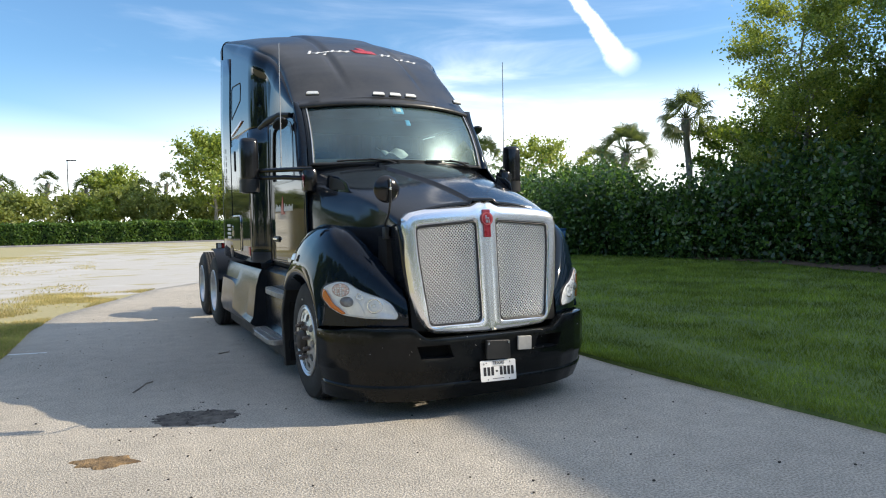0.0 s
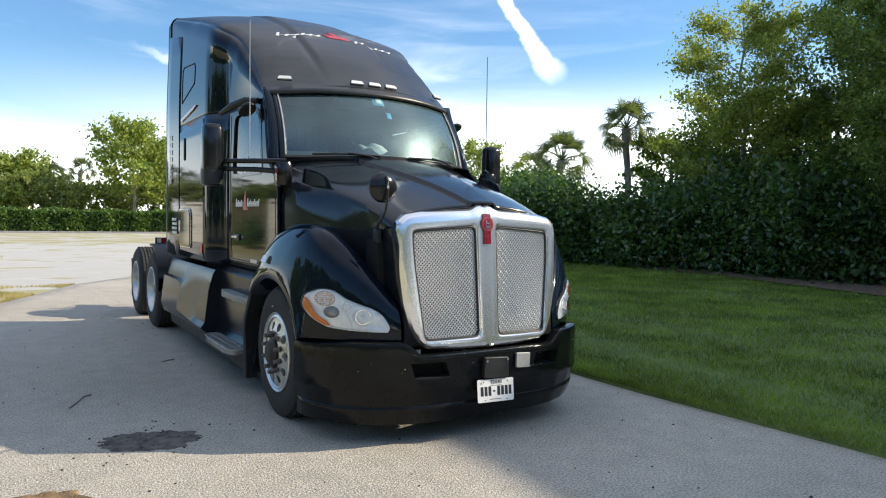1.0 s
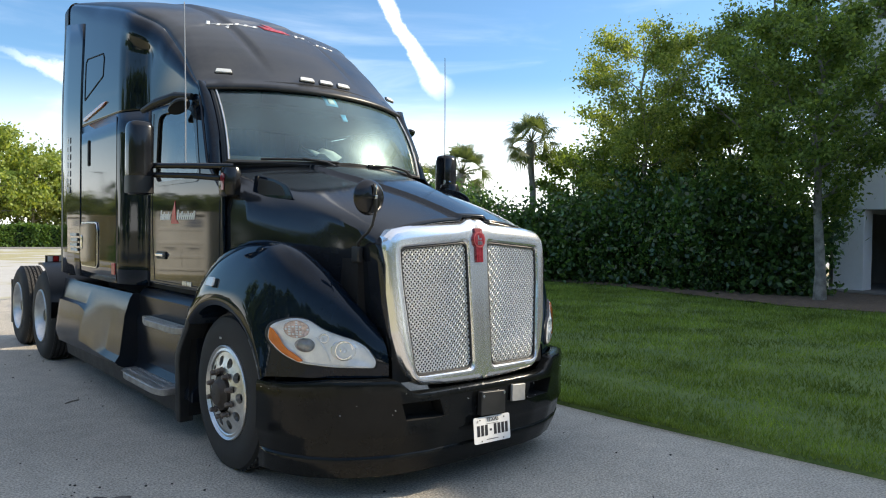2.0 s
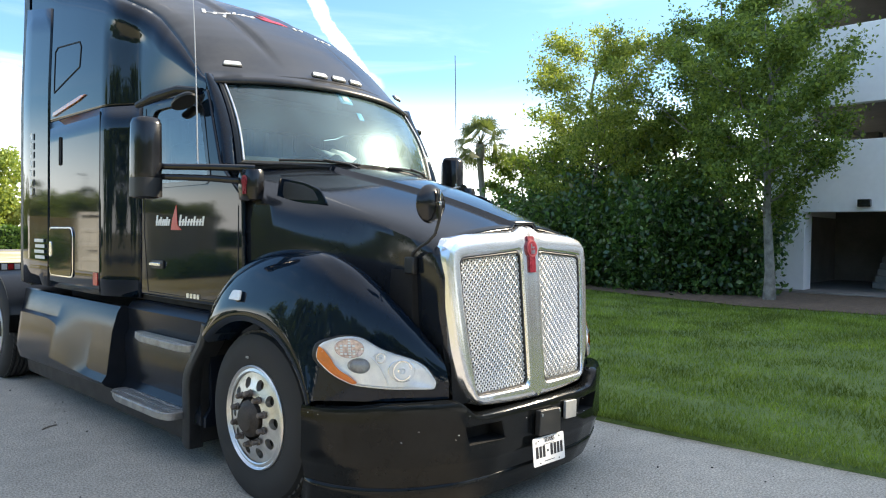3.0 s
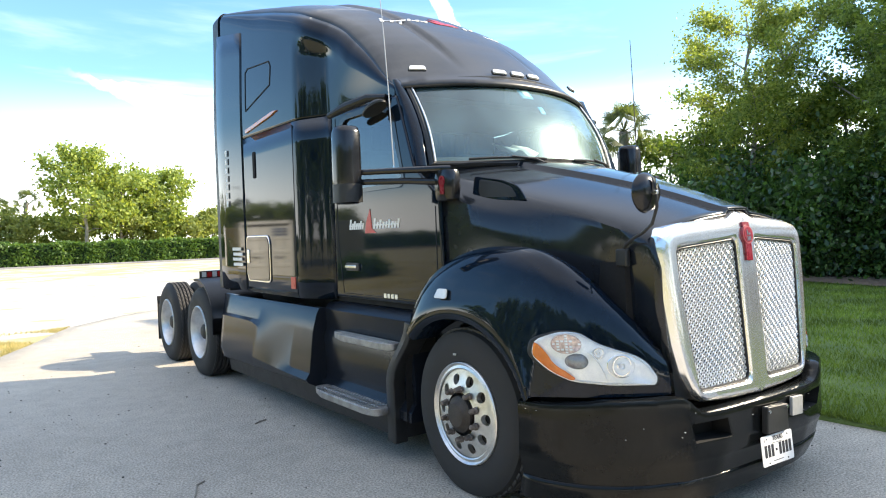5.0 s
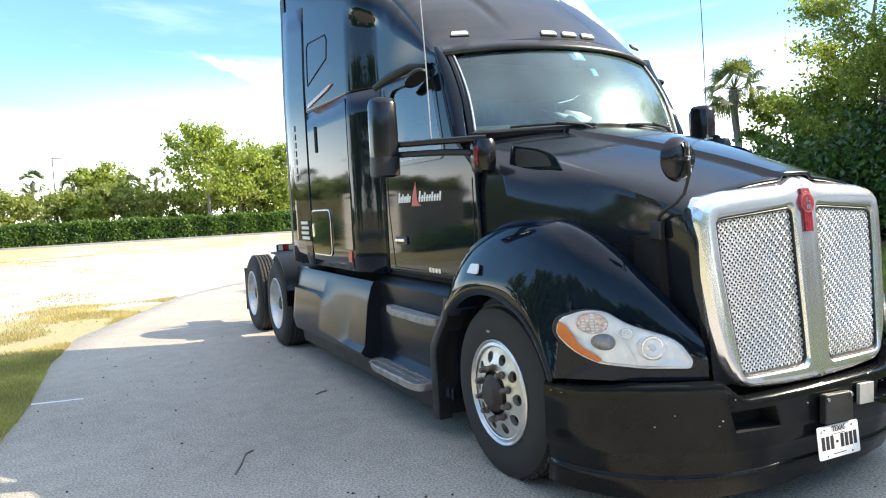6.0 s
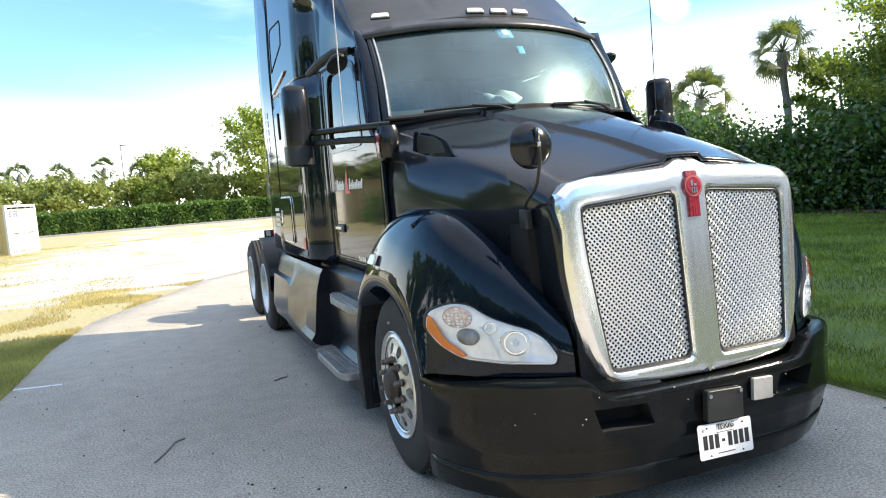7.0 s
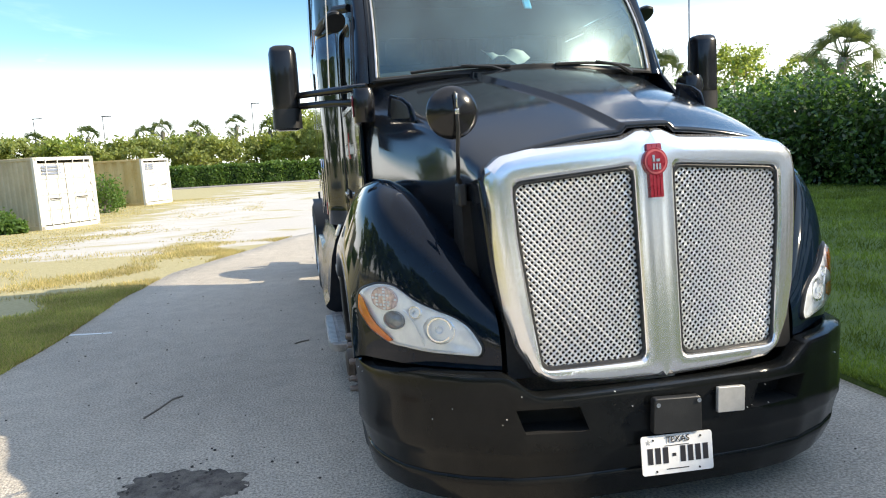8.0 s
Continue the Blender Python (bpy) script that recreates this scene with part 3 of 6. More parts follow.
def screen_grid(bm, u0, u1, v0, v1, nu, nv, off=0.0):
    loft(bm, [[screen(u0 + (u1 - u0) * i / nu, v0 + (v1 - v0) * k / nv) + Vector((0, off, 0)) for i in range(nu + 1)] for k in range(nv + 1)], closed=False)


bm = bmesh.new()
screen_grid(bm, -0.955, 0.955, 0.03, 0.985, 32, 14)
windshield = part("windshield", bm, WINDSHIELD, truck, "large curved windshield", sharp=80)
windshield.visible_shadow = False
bm = bmesh.new()
pts = [screen(-0.965 + 1.93 * i / 30, 0.0) for i in range(31)] + [screen(0.965, k / 12) for k in range(1, 13)]
pts += [screen(0.965 - 1.93 * i / 30, 1.0) for i in range(1, 31)] + [screen(-0.965, 1 - k / 12) for k in range(1, 12)]
rings = []
for i, p in enumerate(pts):
    c = Vector((0, p.y + 0.3, 2.3))
    inn = (c - p)
    inn.y = 0
    inn = inn.normalized()
    f = Vector((0.25 * (1 if p.x > 0 else -1) * abs(p.x), -1, 0.35)).normalized()
    rings.append([p - inn * 0.03 + f * 0.0, p - inn * 0.012 + f * 0.014, p + inn * 0.03 + f * 0.012, p + inn * 0.034 - f * 0.012])
rings.append(rings[0])
loft(bm, rings)
part("windshield_seal", bm, PLASTIC, truck, "black rubber windshield surround")


def pillar(bm, s):
    rings = []
    for k in range(11):
        v = -0.02 + 1.04 * k / 10
        a = screen(s * 0.985, v)
        z = a.z
        b = Vector((s * side_width(front_edge(z), z), front_edge(z) + 0.004, z))
        m = (a + b) / 2 + Vector((s * 0.022, -0.028, 0))
        rings.append([a, a * 0.5 + m * 0.5 + Vector((s * 0.008, -0.012, 0)), m, b * 0.5 + m * 0.5 + Vector((s * 0.010, -0.004, 0)), b, Vector((s * 0.86, b.y + 0.02, z))])
    loft(bm, rings, True, True, True)


both(pillar, PAINT, "pillar", sharp=60)

# hood: rings across, from the grille back to the windshield
HOOD_C = [(0.10, 1.565), (0.3, 1.635), (0.614, 1.745), (1.0, 1.86), (1.32, 1.94), (1.6, 2.0), (1.8, 2.02)]
HOOD_S = [(0.10, 1.445), (0.25, 1.51), (0.6, 1.64), (1.1, 1.78), (1.5, 1.92), (1.65, 1.98)]
HOOD_W = [(0.10, 0.64), (0.4, 0.695), (0.8, 0.765), (1.2, 0.83), (1.65, 0.90)]


GRILLE_EDGE = [(0.79, 0.585), (0.94, 0.622), (1.2, 0.650), (1.42, 0.662)]


def hood_bow(y):
    return 0.12 + 0.28 * step(y, 0.2, 1.5)


def hood_ring(y):
    zc, zs, w = smooth_at(y, HOOD_C), smooth_at(y, HOOD_S), smooth_at(y, HOOD_W)
    low = 0.045 + 0.055 * step(y, 0.5, 1.6)
    half = [(w + low, 0.80), (w + low, 1.1), (w + low * 0.95, zs - 0.30), (w + low * 0.75, zs - 0.16), (w + low * 0.35, zs - 0.07), (w + 0.012, zs - 0.025), (w - 0.01, zs - 0.004), (w - 0.04, zs + 0.012)]
    front = 1 - step(y, 0.14, 0.80)
    half = [(x + (curve_at(z, GRILLE_EDGE) + 0.014 - x) * front * step(zs - z, 0.0, 0.22), z) for x, z in half]
    rim = 0.10 + 0.26 * step(y, 0.1, 1.6)
    side = [w - 0.04 + (rim + 0.014 - w + 0.04) * k / 12 for k in range(1, 13)]
    for x in side + [rim - 0.008 - (rim - 0.008) * k / 11 for k in range(12)]:
        t = x / (w - 0.04)
        z = zs + 0.012 + (zc - zs - 0.012) * (1 - t * t) ** 0.85
        z += 0.024 if x < rim else 0.0
        half.append((x, z))
    ahead = [y + hood_bow(y) * x * x * (0.15 + 0.85 * step(z, zs - 0.14, zs)) for x, z in half]
    return [(-x, a, z) for (x, z), a in zip(half, ahead)] + [(x, a, z) for (x, z), a in list(zip(half, ahead))[-2::-1]]


bm = bmesh.new()
hood_ys = [0.168 + 0.0449 * i for i in range(33)]
loft(bm, [hood_ring(y) for y in hood_ys], closed=False)
hood = part("hood", bm, HOOD_PAINT, truck, "black sloping hood with raised centre panel", sharp=40)
m = hood.modifiers.new("thickness", "SOLIDIFY")
m.thickness, m.offset = 0.015, -1
bm = bmesh.new()
loft(bm, [[(x, y, z - 0.03) for x, y, z in hood_ring(1.545)[7:-7]], [(x, min(y + 0.35, 2.1), z - 0.06) for x, y, z in hood_ring(1.6)[7:-7]]], closed=False)
part("cowl", bm, PLASTIC, truck)

# fenders: profiles along the wheel arch, from the lip inward
WHEEL_Y, WHEEL_Z = 1.22, 0.50


def nose_y(x):
    return curve_at(x, [(0.60, 0.135), (0.66, 0.16), (0.72, 0.19), (0.85, 0.275), (1.0, 0.40), (1.1, 0.52), (1.16, 0.64), (1.2, 0.72)])


def crown_z(x):
    return curve_at(x, [(0.55, 0.95), (0.64, 1.08), (0.70, 1.18), (0.78, 1.30), (0.86, 1.39), (0.93, 1.435), (1.0, 1.445), (1.06, 1.42), (1.12, 1.36), (1.18, 1.26)])


def fender_profile(x, t):
    """A point (y, z) of the fender's outer skin: t from 0 (front, above the bumper) to 1 (rear)."""
    yf, zt = nose_y(x), crown_z(x)
    yc = 0.92
    a = math.pi * (0.0 + 1.0 * t)
    c, s = math.cos(a), math.sin(a)
    if c > 0:
        y = yc - (yc - yf) * abs(c) ** 0.72
        z = 0.70 + (zt - 0.70) * abs(s) ** 0.74
    else:
        y = yc + (1.80 - yc) * abs(c) ** 0.9
        z = 0.93 + (zt - 0.93) * abs(s) ** 0.85
    return y, z


def fender(bm, s):
    n = 56
    rings = []
    lip = []
    for i in range(n + 1):
        t = i / n
        a = radians(18 + (136 - 18) * t)
        lip.append((WHEEL_Y - 0.60 * math.cos(a), WHEEL_Z + 0.005 + 0.525 * math.sin(a)))
    def blend(x, w, grow):
        ring = []
        for i in range(n + 1):
            py, pz = fender_profile(x, i / n)
            ly, lz = lip[i]
            d = Vector((ly - WHEEL_Y, lz - WHEEL_Z)).normalized() * grow
            ring.append((s * x, ly + d.x + (py - ly - d.x) * w, lz + d.y + (pz - lz - d.y) * w))
        return ring
    rings.append([(s * 0.62, y, z) for y, z in lip])
    rings.append([(s * 1.165, y, z) for y, z in lip])
    for x, w, g in ((1.178, 0.0, 0.012), (1.182, 0.02, 0.04), (1.178, 0.14, 0.06), (1.166, 0.32, 0.06), (1.148, 0.52, 0.05), (1.125, 0.70, 0.04), (1.095, 0.85, 0.02), (1.055, 0.95, 0.0), (1.0, 1.0, 0.0), (0.94, 1.0, 0.0), (0.88, 1.0, 0.0), (0.82, 1.0, 0.0), (0.76, 1.0, 0.0), (0.70, 1.0, 0.0), (0.64, 1.0, 0.0)):
        rings.append(blend(x, w, g))
    loft(bm, rings, closed=False)


fenders = both(fender, PAINT, "fender", "black flared front fender", sharp=60)


# black plastic splash panel behind each front wheel
def splash(bm, s):
    rings = []
    for k in range(13):
        t = k / 12
        z = 0.97 - 0.84 * t
        y = 1.68 + 0.26 * step(t, 0.0, 0.5) + 0.06 * t
        rings.append([(s * 1.02, y - 0.02, z), (s * (1.165 - 0.05 * t), y - 0.02, z), (s * (1.172 - 0.05 * t), y + 0.02, z), (s * (1.14 - 0.04 * t), y + 0.11, z), (s * 1.02, y + 0.12, z)])
    loft(bm, rings, True, True, True)


both(splash, PLASTIC, "splash_panel", "dull black plastic splash panel", bevel=0.006)


# bumper
def bumper_plan(q):
    """Half plan of the bumper: q from 0 (centre) to 1 (wheel arch)."""
    return curve_at(q, [(0, 0.0), (0.45, 0.62), (0.60, 0.80), (0.70, 0.93), (0.80, 1.04), (0.88, 1.11), (0.94, 1.15), (1, 1.17)]), curve_at(q, [(0, 0.0), (0.3, 0.012), (0.45, 0.05), (0.60, 0.13), (0.70, 0.22), (0.80, 0.34), (0.88, 0.46), (0.94, 0.57), (1, 0.69)])


def bumper_top(x):
    return 0.615 + 0.085 * step(abs(x), 0.52, 0.66) - 0.03 * step(abs(x), 0.95, 1.17)


def bumper_point(q, k):
    """k: 0 (inner top) .. 9 (bottom)."""
    s = 1 if q > 0 else -1
    x, y = bumper_plan(abs(q))
    nx, ny = step(abs(q), 0.4, 1.0) * 0.9, -1 + 0.8 * step(abs(q), 0.5, 1.0)
    top = bumper_top(x)
    back, z = [(0.09, top - 0.004), (0.03, top), (0.008, top - 0.008), (0.0, top - 0.03), (0.004, 0.565), (0.004, 0.465), (0.0, 0.395), (0.010, 0.375), (0.020, 0.345), (0.04, 0.27)][k]
    if k == 4:
        z = min(0.565, top - 0.045)
    slant = 0.035 * step(x, 0.25, 0.38) * (1 - step(x, 0.62, 0.78)) if k == 5 else 0.0
    return Vector((s * (x - slant - nx * back), y - ny * back, z))


def bumper_mesh(bm):
    qs = [-1 + 2 * i / 80 for i in range(81)]
    vs = [[bm.verts.new(bumper_point(q, k)) for k in range(10)] for q in qs]
    for i in range(80):
        for k in range(9):
            x = bumper_plan(abs((qs[i] + qs[i + 1]) / 2))[0]
            if k == 4 and 0.38 < x < 0.62:
                continue
            bm.faces.new((vs[i][k], vs[i + 1][k], vs[i + 1][k + 1], vs[i][k + 1]))


bm = bmesh.new()
bumper_mesh(bm)
bumper = part("bumper", bm, BUMPER_BLACK, truck, "scuffed black wraparound bumper", sharp=45)


def tow_pocket(bm, s):
    qa, qb = 0.27, 0.455
    rings = []
    for back in (0.0, 0.03, 0.12):
        ring = []
        for q, z in ((qa, 0.566), (qb, 0.566), (qb, 0.464), (qa + 0.03, 0.464), (qa, 0.47)):
            x, y = bumper_plan(q)
            ring.append((s * (x - back * 0.1 - (0.035 if z < 0.5 else 0.0)), y + 0.003 + back, z))
        rings.append(ring)
    loft(bm, rings, True, False, True)


# pocket walls coloured near black in place of the recess's shade
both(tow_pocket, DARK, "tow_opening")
bm = bmesh.new()
qs = [-1 + 2 * i / 60 for i in range(61)]
rows = []
for q in qs:
    a, s = bumper_point(q, 9), (1 if q > 0 else -1)
    rows.append([a + Vector((0, 0, 0.01)), a + Vector((0, 0.012, -0.03)), Vector((a.x * 0.985, a.y + 0.05, 0.155)), Vector((a.x * 0.97, a.y + 0.09, 0.15))])
loft(bm, rows, closed=False)
dam = part("air_dam", bm, BUMPER_BLACK, truck, "matt black lower air dam")
solid([dam], 0.012)


# grille surround: two openings in a bright frame
def lean(z):
    return 0.055 + 0.075 * (z - 0.65) / 0.85 + 1.1 * max(0.0, z - 1.46) ** 2


GR_OUT = [(0.0, 1.603), (0.06, 1.598), (0.105, 1.567), (0.30, 1.555), (0.50, 1.535), (0.60, 1.515), (0.650, 1.475), (0.662, 1.42), (0.65, 1.2), (0.622, 0.94), (0.585, 0.79), (0.53, 0.69), (0.46, 0.643), (0.25, 0.628), (0.0, 0.622)]
GR_HOLE = round_poly([(0.083, 1.455), (0.565, 1.418), (0.555, 1.2), (0.496, 0.695), (0.078, 0.70)], 0.035, 4)


def radial(outline, c, n):
    """n points of a closed outline by angle about c."""
    out = []
    for k in range(n):
        a = 2 * math.pi * (k + 0.5) / n
        d = Vector((math.cos(a), math.sin(a)))
        best = None
        for i in range(len(outline)):
            p, q = Vector(outline[i - 1]) - c, Vector(outline[i]) - c
            e = q - p
            den = d.x * e.y - d.y * e.x
            if abs(den) < 1e-9:
                continue
            t, u = (p.x * e.y - p.y * e.x) / den, (p.x * d.y - p.y * d.x) / den
            if t > 0 and -1e-6 <= u <= 1 + 1e-6 and (best is None or t > best):
                best = t
        out.append(c + d * best)
    return out


def grille_half(bm, s):
    c = Vector((0.315, 1.06))
    n = 144
    outer, hole = radial(GR_OUT, c, n), radial(GR_HOLE, c, n)
    def at(p, y):
        return (s * p.x, lean(p.y) + y + 0.10 * p.x * p.x, p.y)
    rings = []
    for w, y in ((-1, 0.15), (-1, 0.034), (0.02, 0.022), (0.09, 0.010), (0.2, 0.002), (0.38, -0.003), (0.6, -0.005), (0.86, -0.003), (0.95, 0.003), (1.0, 0.012), (1.0, 0.05)):
        ring = []
        for o, h in zip(outer, hole):
            if w < 0:
                p = o + (o - c).normalized() * (0.004 if o.x > 0.01 else 0)
            else:
                p = o + (h - o) * w
            ring.append(at(p, y if o.x > 0.004 or w > 0.5 else -0.003))
        rings.append(ring)
    loft(bm, rings)


bm = bmesh.new()
grille_half(bm, -1)
grille_half(bm, 1)
bmesh.ops.remove_doubles(bm, verts=bm.verts[:], dist=0.002)
grille = part("grille", bm, SATIN, truck, "bright chrome grille surround", sharp=16)

# woven wire panels
def wire_panel(bm, s):
    hole = [(u, v) for u, v in GR_HOLE]
    pitch, r = 0.0242, 0.0042
    def inside(u, v):
        ok, n = False, len(hole)
        for i in range(n):
            (a, b), (c, d) = hole[i], hole[i - 1]
            if (b > v) != (d > v) and u < (c - a) * (v - b) / (d - b) + a:
                ok = not ok
        return ok
    slope = 1.05
    du = 1 / math.sqrt(1 + slope * slope)
    for sign in (1, -1):
        k = -60
        while k < 110:
            base = k * pitch
            run, points = [], []
            t = -0.1
            while t < 1.5:
                u, v = base + t * du, (0.62 if sign > 0 else 1.55) + sign * t * slope * du
                if inside(u, v):
                    ph = (t * du / pitch * 2.0 + (0 if sign > 0 else 1)) * math.pi
                    points.append((s * u, lean(v) + 0.10 * u * u + 0.022 + 0.0036 * math.cos(ph + k * math.pi) * sign, v))
                elif points:
                    if len(points) > 2:
                        run.append(points)
                    points = []
                t += 0.0105
            if len(points) > 2:
                run.append(points)
            for pts in run:
                tube(bm, pts, r, 4, False)
            k += 1
    return bm


for s in (-1, 1):
    bm = bmesh.new()
    wire_panel(bm, s)
    part("wire_mesh", bm, WIRE, grille, "woven bright steel mesh", sharp=80)
# plain near-black sheet standing in for the shade behind the mesh
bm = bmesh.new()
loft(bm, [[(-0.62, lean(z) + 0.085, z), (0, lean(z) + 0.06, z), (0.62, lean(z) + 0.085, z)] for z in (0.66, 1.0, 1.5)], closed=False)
part("radiator_shade", bm, DARK, grille)
for s in (-1, 1):
    bm = bmesh.new()
    c = Vector((0.315, 1.06))
    hole = radial(GR_HOLE, c, 96)
    loft(bm, [[(s * p.x, lean(p.y) + 0.10 * p.x * p.x + y, p.y) for p in [c + (h - c) * k for h in hole]] for k, y in ((1.004, 0.012), (0.985, 0.008), (0.965, 0.010), (0.96, 0.03))])
    part("mesh_seal", bm, PLASTIC, grille, "black rubber edge of the mesh")


# headlights lie in the front of the fenders
def skin_y(x, z):
    zt, yf, yc = crown_z(x), nose_y(x), 0.92
    s = min(0.98, max(0.0, (z - 0.70) / (zt - 0.70))) ** (1 / 0.74)
    return yc - (yc - yf) * math.sqrt(1 - s * s) ** 0.72


LAMP = round_poly([(1.128, 0.985), (1.065, 1.022), (1.0, 1.02), (0.935, 0.962), (0.86, 0.928), (0.80, 0.906), (0.748, 0.868), (0.708, 0.792), (0.718, 0.757), (0.9, 0.762), (1.035, 0.782), (1.10, 0.83), (1.14, 0.905)], 0.03, 3)


def lamp_patch(bm, s, outline, rings, filled=True):
    """A patch on the fender's nose: rings of (scale, how far it stands proud)."""
    c = Vector((sum(p[0] for p in outline) / len(outline), sum(p[1] for p in outline) / len(outline)))
    made = []
    for k, proud in rings:
        ring = []
        for p in outline:
            q = c + (Vector(p) - c) * k
            ring.append((s * (q.x + 0.5 * proud), skin_y(q.x, q.y) - 0.9 * proud, q.y))
        made.append(ring)
    loft(bm, made, True, False, filled)


def disc(bm, s, x, z, r, proud, depth, n=20, tilt=0.45):
    """A round lamp bowl, ring and bulb face that look forward."""
    c = Vector((s * (x + 0.5 * proud), skin_y(x, z) - 0.9 * proud, z))
    f = Vector((s * tilt, -1, 0.05)).normalized()
    u = f.cross(Vector((0, 0, 1))).normalized()
    v = u.cross(f)
    rings = []
    for k, d in ((1.08, 0.0), (1.08, 0.006), (0.95, 0.006), (0.8, -depth * 0.4), (0.45, -depth), (0.44, -depth * 0.3), (0.02, -depth * 0.1)):
        rings.append([c + f * d + (u * math.cos(2 * math.pi * i / n) + v * math.sin(2 * math.pi * i / n)) * r * k for i in range(n)])
    loft(bm, rings)


def round_trim(x, z, r):
    return [(x + r * math.cos(2 * math.pi * k / 24), z + r * math.sin(2 * math.pi * k / 24)) for k in range(24)]


SIGNAL_RED = material("pale_red_reflector", (0.74, 0.56, 0.50), 0.2, 0.2, vary=0.4, scale=60, coat=0.5)
PROJECTOR = material("projector_glass", (0.26, 0.28, 0.30), 0.15, 0.2, vary=0.2, scale=40, coat=1.0)
BOWL = material("faceted_lamp_bowl", (0.93, 0.93, 0.94), 0.06, 1.0, vary=0.05, scale=60, bump=0.002, bump_scale=50)
for s in (-1, 1):
    bm = bmesh.new()
    lamp_patch(bm, s, LAMP, ((1.03, 0.0), (1.02, 0.010), (0.97, 0.011), (0.93, 0.004), (0.5, 0.006)))
    lamp = part("headlight", bm, REFLECTOR, truck, "clear headlight with silver reflector and amber edge", sharp=50)
    bm = bmesh.new()
    lamp_patch(bm, s, LAMP, ((1.065, -0.004), (1.06, 0.008), (1.035, 0.012), (1.02, 0.010)), False)
    part("gasket", bm, PLASTIC, lamp, "thin black gasket")
    bm = bmesh.new()
    lamp_patch(bm, s, round_poly([(1.134, 0.975), (1.120, 0.955), (1.106, 0.90), (1.068, 0.838), (1.018, 0.793), (1.035, 0.783), (1.10, 0.83), (1.142, 0.905)], 0.02, 2), ((1.0, 0.006), (0.97, 0.017), (0.5, 0.018)))
    part("turn_lens", bm, AMBER, lamp, "amber turn signal lens")
    bm = bmesh.new()
    lamp_patch(bm, s, round_trim(1.043, 0.963, 0.046), ((1.06, 0.004), (1.0, 0.013), (0.94, 0.009), (0.5, 0.007), (0.02, 0.006)))
    part("signal_reflector", bm, SIGNAL_RED, lamp, "pale red faceted signal bowl")
    rr = random.Random(5)
    for i in range(7):
        for j in range(7):
            px, pz = 1.043 + (i - 3) * 0.0135, 0.963 + (j - 3) * 0.0135
            if math.hypot(px - 1.043, pz - 0.963) < 0.042 and rr.random() < 0.7:
                q = 0.0052
                bm = bmesh.new()
                lamp_patch(bm, s, [(px - q, pz - q), (px + q, pz - q), (px + q, pz + q), (px - q, pz + q)], ((1.0, 0.006), (0.7, 0.012), (0.05, 0.013)))
                part("prism_facet", bm, REFLECTOR, lamp)
    bm = bmesh.new()
    lamp_patch(bm, s, round_trim(1.013, 0.878, 0.035), ((1.12, 0.004), (1.05, 0.014), (0.98, 0.012), (0.9, 0.016), (0.6, 0.024), (0.2, 0.028), (0.02, 0.028)))
    part("projector", bm, PROJECTOR, lamp, "grey round projector lens", sharp=70)
    for name, x, z, r, lab in (("high_beam", 0.852, 0.852, 0.050, "silver high beam bowl"), ("marker_bowl", 0.935, 0.917, 0.024, "small clear lamp bowl")):
        bm = bmesh.new()
        disc(bm, s, x, z, r * 0.94, 0.006, r * 0.6, 24)
        part(name, bm, BOWL, lamp, lab, sharp=35)
        bm = bmesh.new()
        lamp_patch(bm, s, round_trim(x, z, r), ((1.13, 0.004), (1.12, 0.010), (1.08, 0.011), (1.06, 0.007)), False)
        part("bowl_ring", bm, BOWL, lamp, "silver ring")
        bm = bmesh.new()
        disc(bm, s, x, z, r * 0.30, 0.012, 0.004, 14)
        part("bulb_cap", bm, REFLECTOR, lamp)
    bm = bmesh.new()
    line = [(0.975, 0.925), (0.955, 0.902), (0.935, 0.865), (0.918, 0.82), (0.908, 0.782)]
    tube(bm, [(s * (x + 0.007), skin_y(x, z) - 0.013, z) for x, z in line], 0.004, 6)
    part("lamp_divider", bm, REFLECTOR, lamp)
    bm = bmesh.new()
    lamp_patch(bm, s, LAMP, ((1.01, 0.008), (0.99, 0.018), (0.9, 0.026), (0.6, 0.032), (0.2, 0.034)))
    g = part("lens", bm, LENS_GLASS, lamp, "clear headlight lens", sharp=80)
    g.visible_shadow = False

# emblem on the grille centre, drawn as plain shapes
bm = bmesh.new()


def badge_at(u, v, w):
    v = 1.445 + (v - 1.445) * 1.28
    return (u * 1.28, lean(v) - 0.004 - w, v)


ring = [(0.040 * math.cos(a), 1.462 + 0.042 * math.sin(a)) for a in [2 * math.pi * k / 28 for k in range(28)]]
prism(bm, ring, 0.012, badge_at)
part("emblem", bm, RED, grille, "red enamel oval emblem with a ribbed tail", bevel=0.002)
bm = bmesh.new()
prism(bm, [(0.036 * math.cos(a), 1.462 + 0.037 * math.sin(a)) for a in [2 * math.pi * k / 28 for k in range(28)]], 0.014, badge_at)
part("emblem_rim", bm, material("pale_red_enamel", (0.42, 0.10, 0.11), 0.3, vary=0.1, scale=40), grille)
bm = bmesh.new()
prism(bm, [(0.030 * math.cos(a), 1.462 + 0.031 * math.sin(a)) for a in [2 * math.pi * k / 28 for k in range(28)]], 0.016, badge_at)
part("emblem_face", bm, RED, grille)
for dx in (-0.0165, -0.0055, 0.0055, 0.0165):
    bm = bmesh.new()
    prism(bm, [(dx - 0.0048, 1.43), (dx + 0.0048, 1.43), (dx + 0.0045, 1.355), (dx - 0.0045, 1.355)], 0.011, badge_at)
    part("emblem_rib", bm, RED, grille)
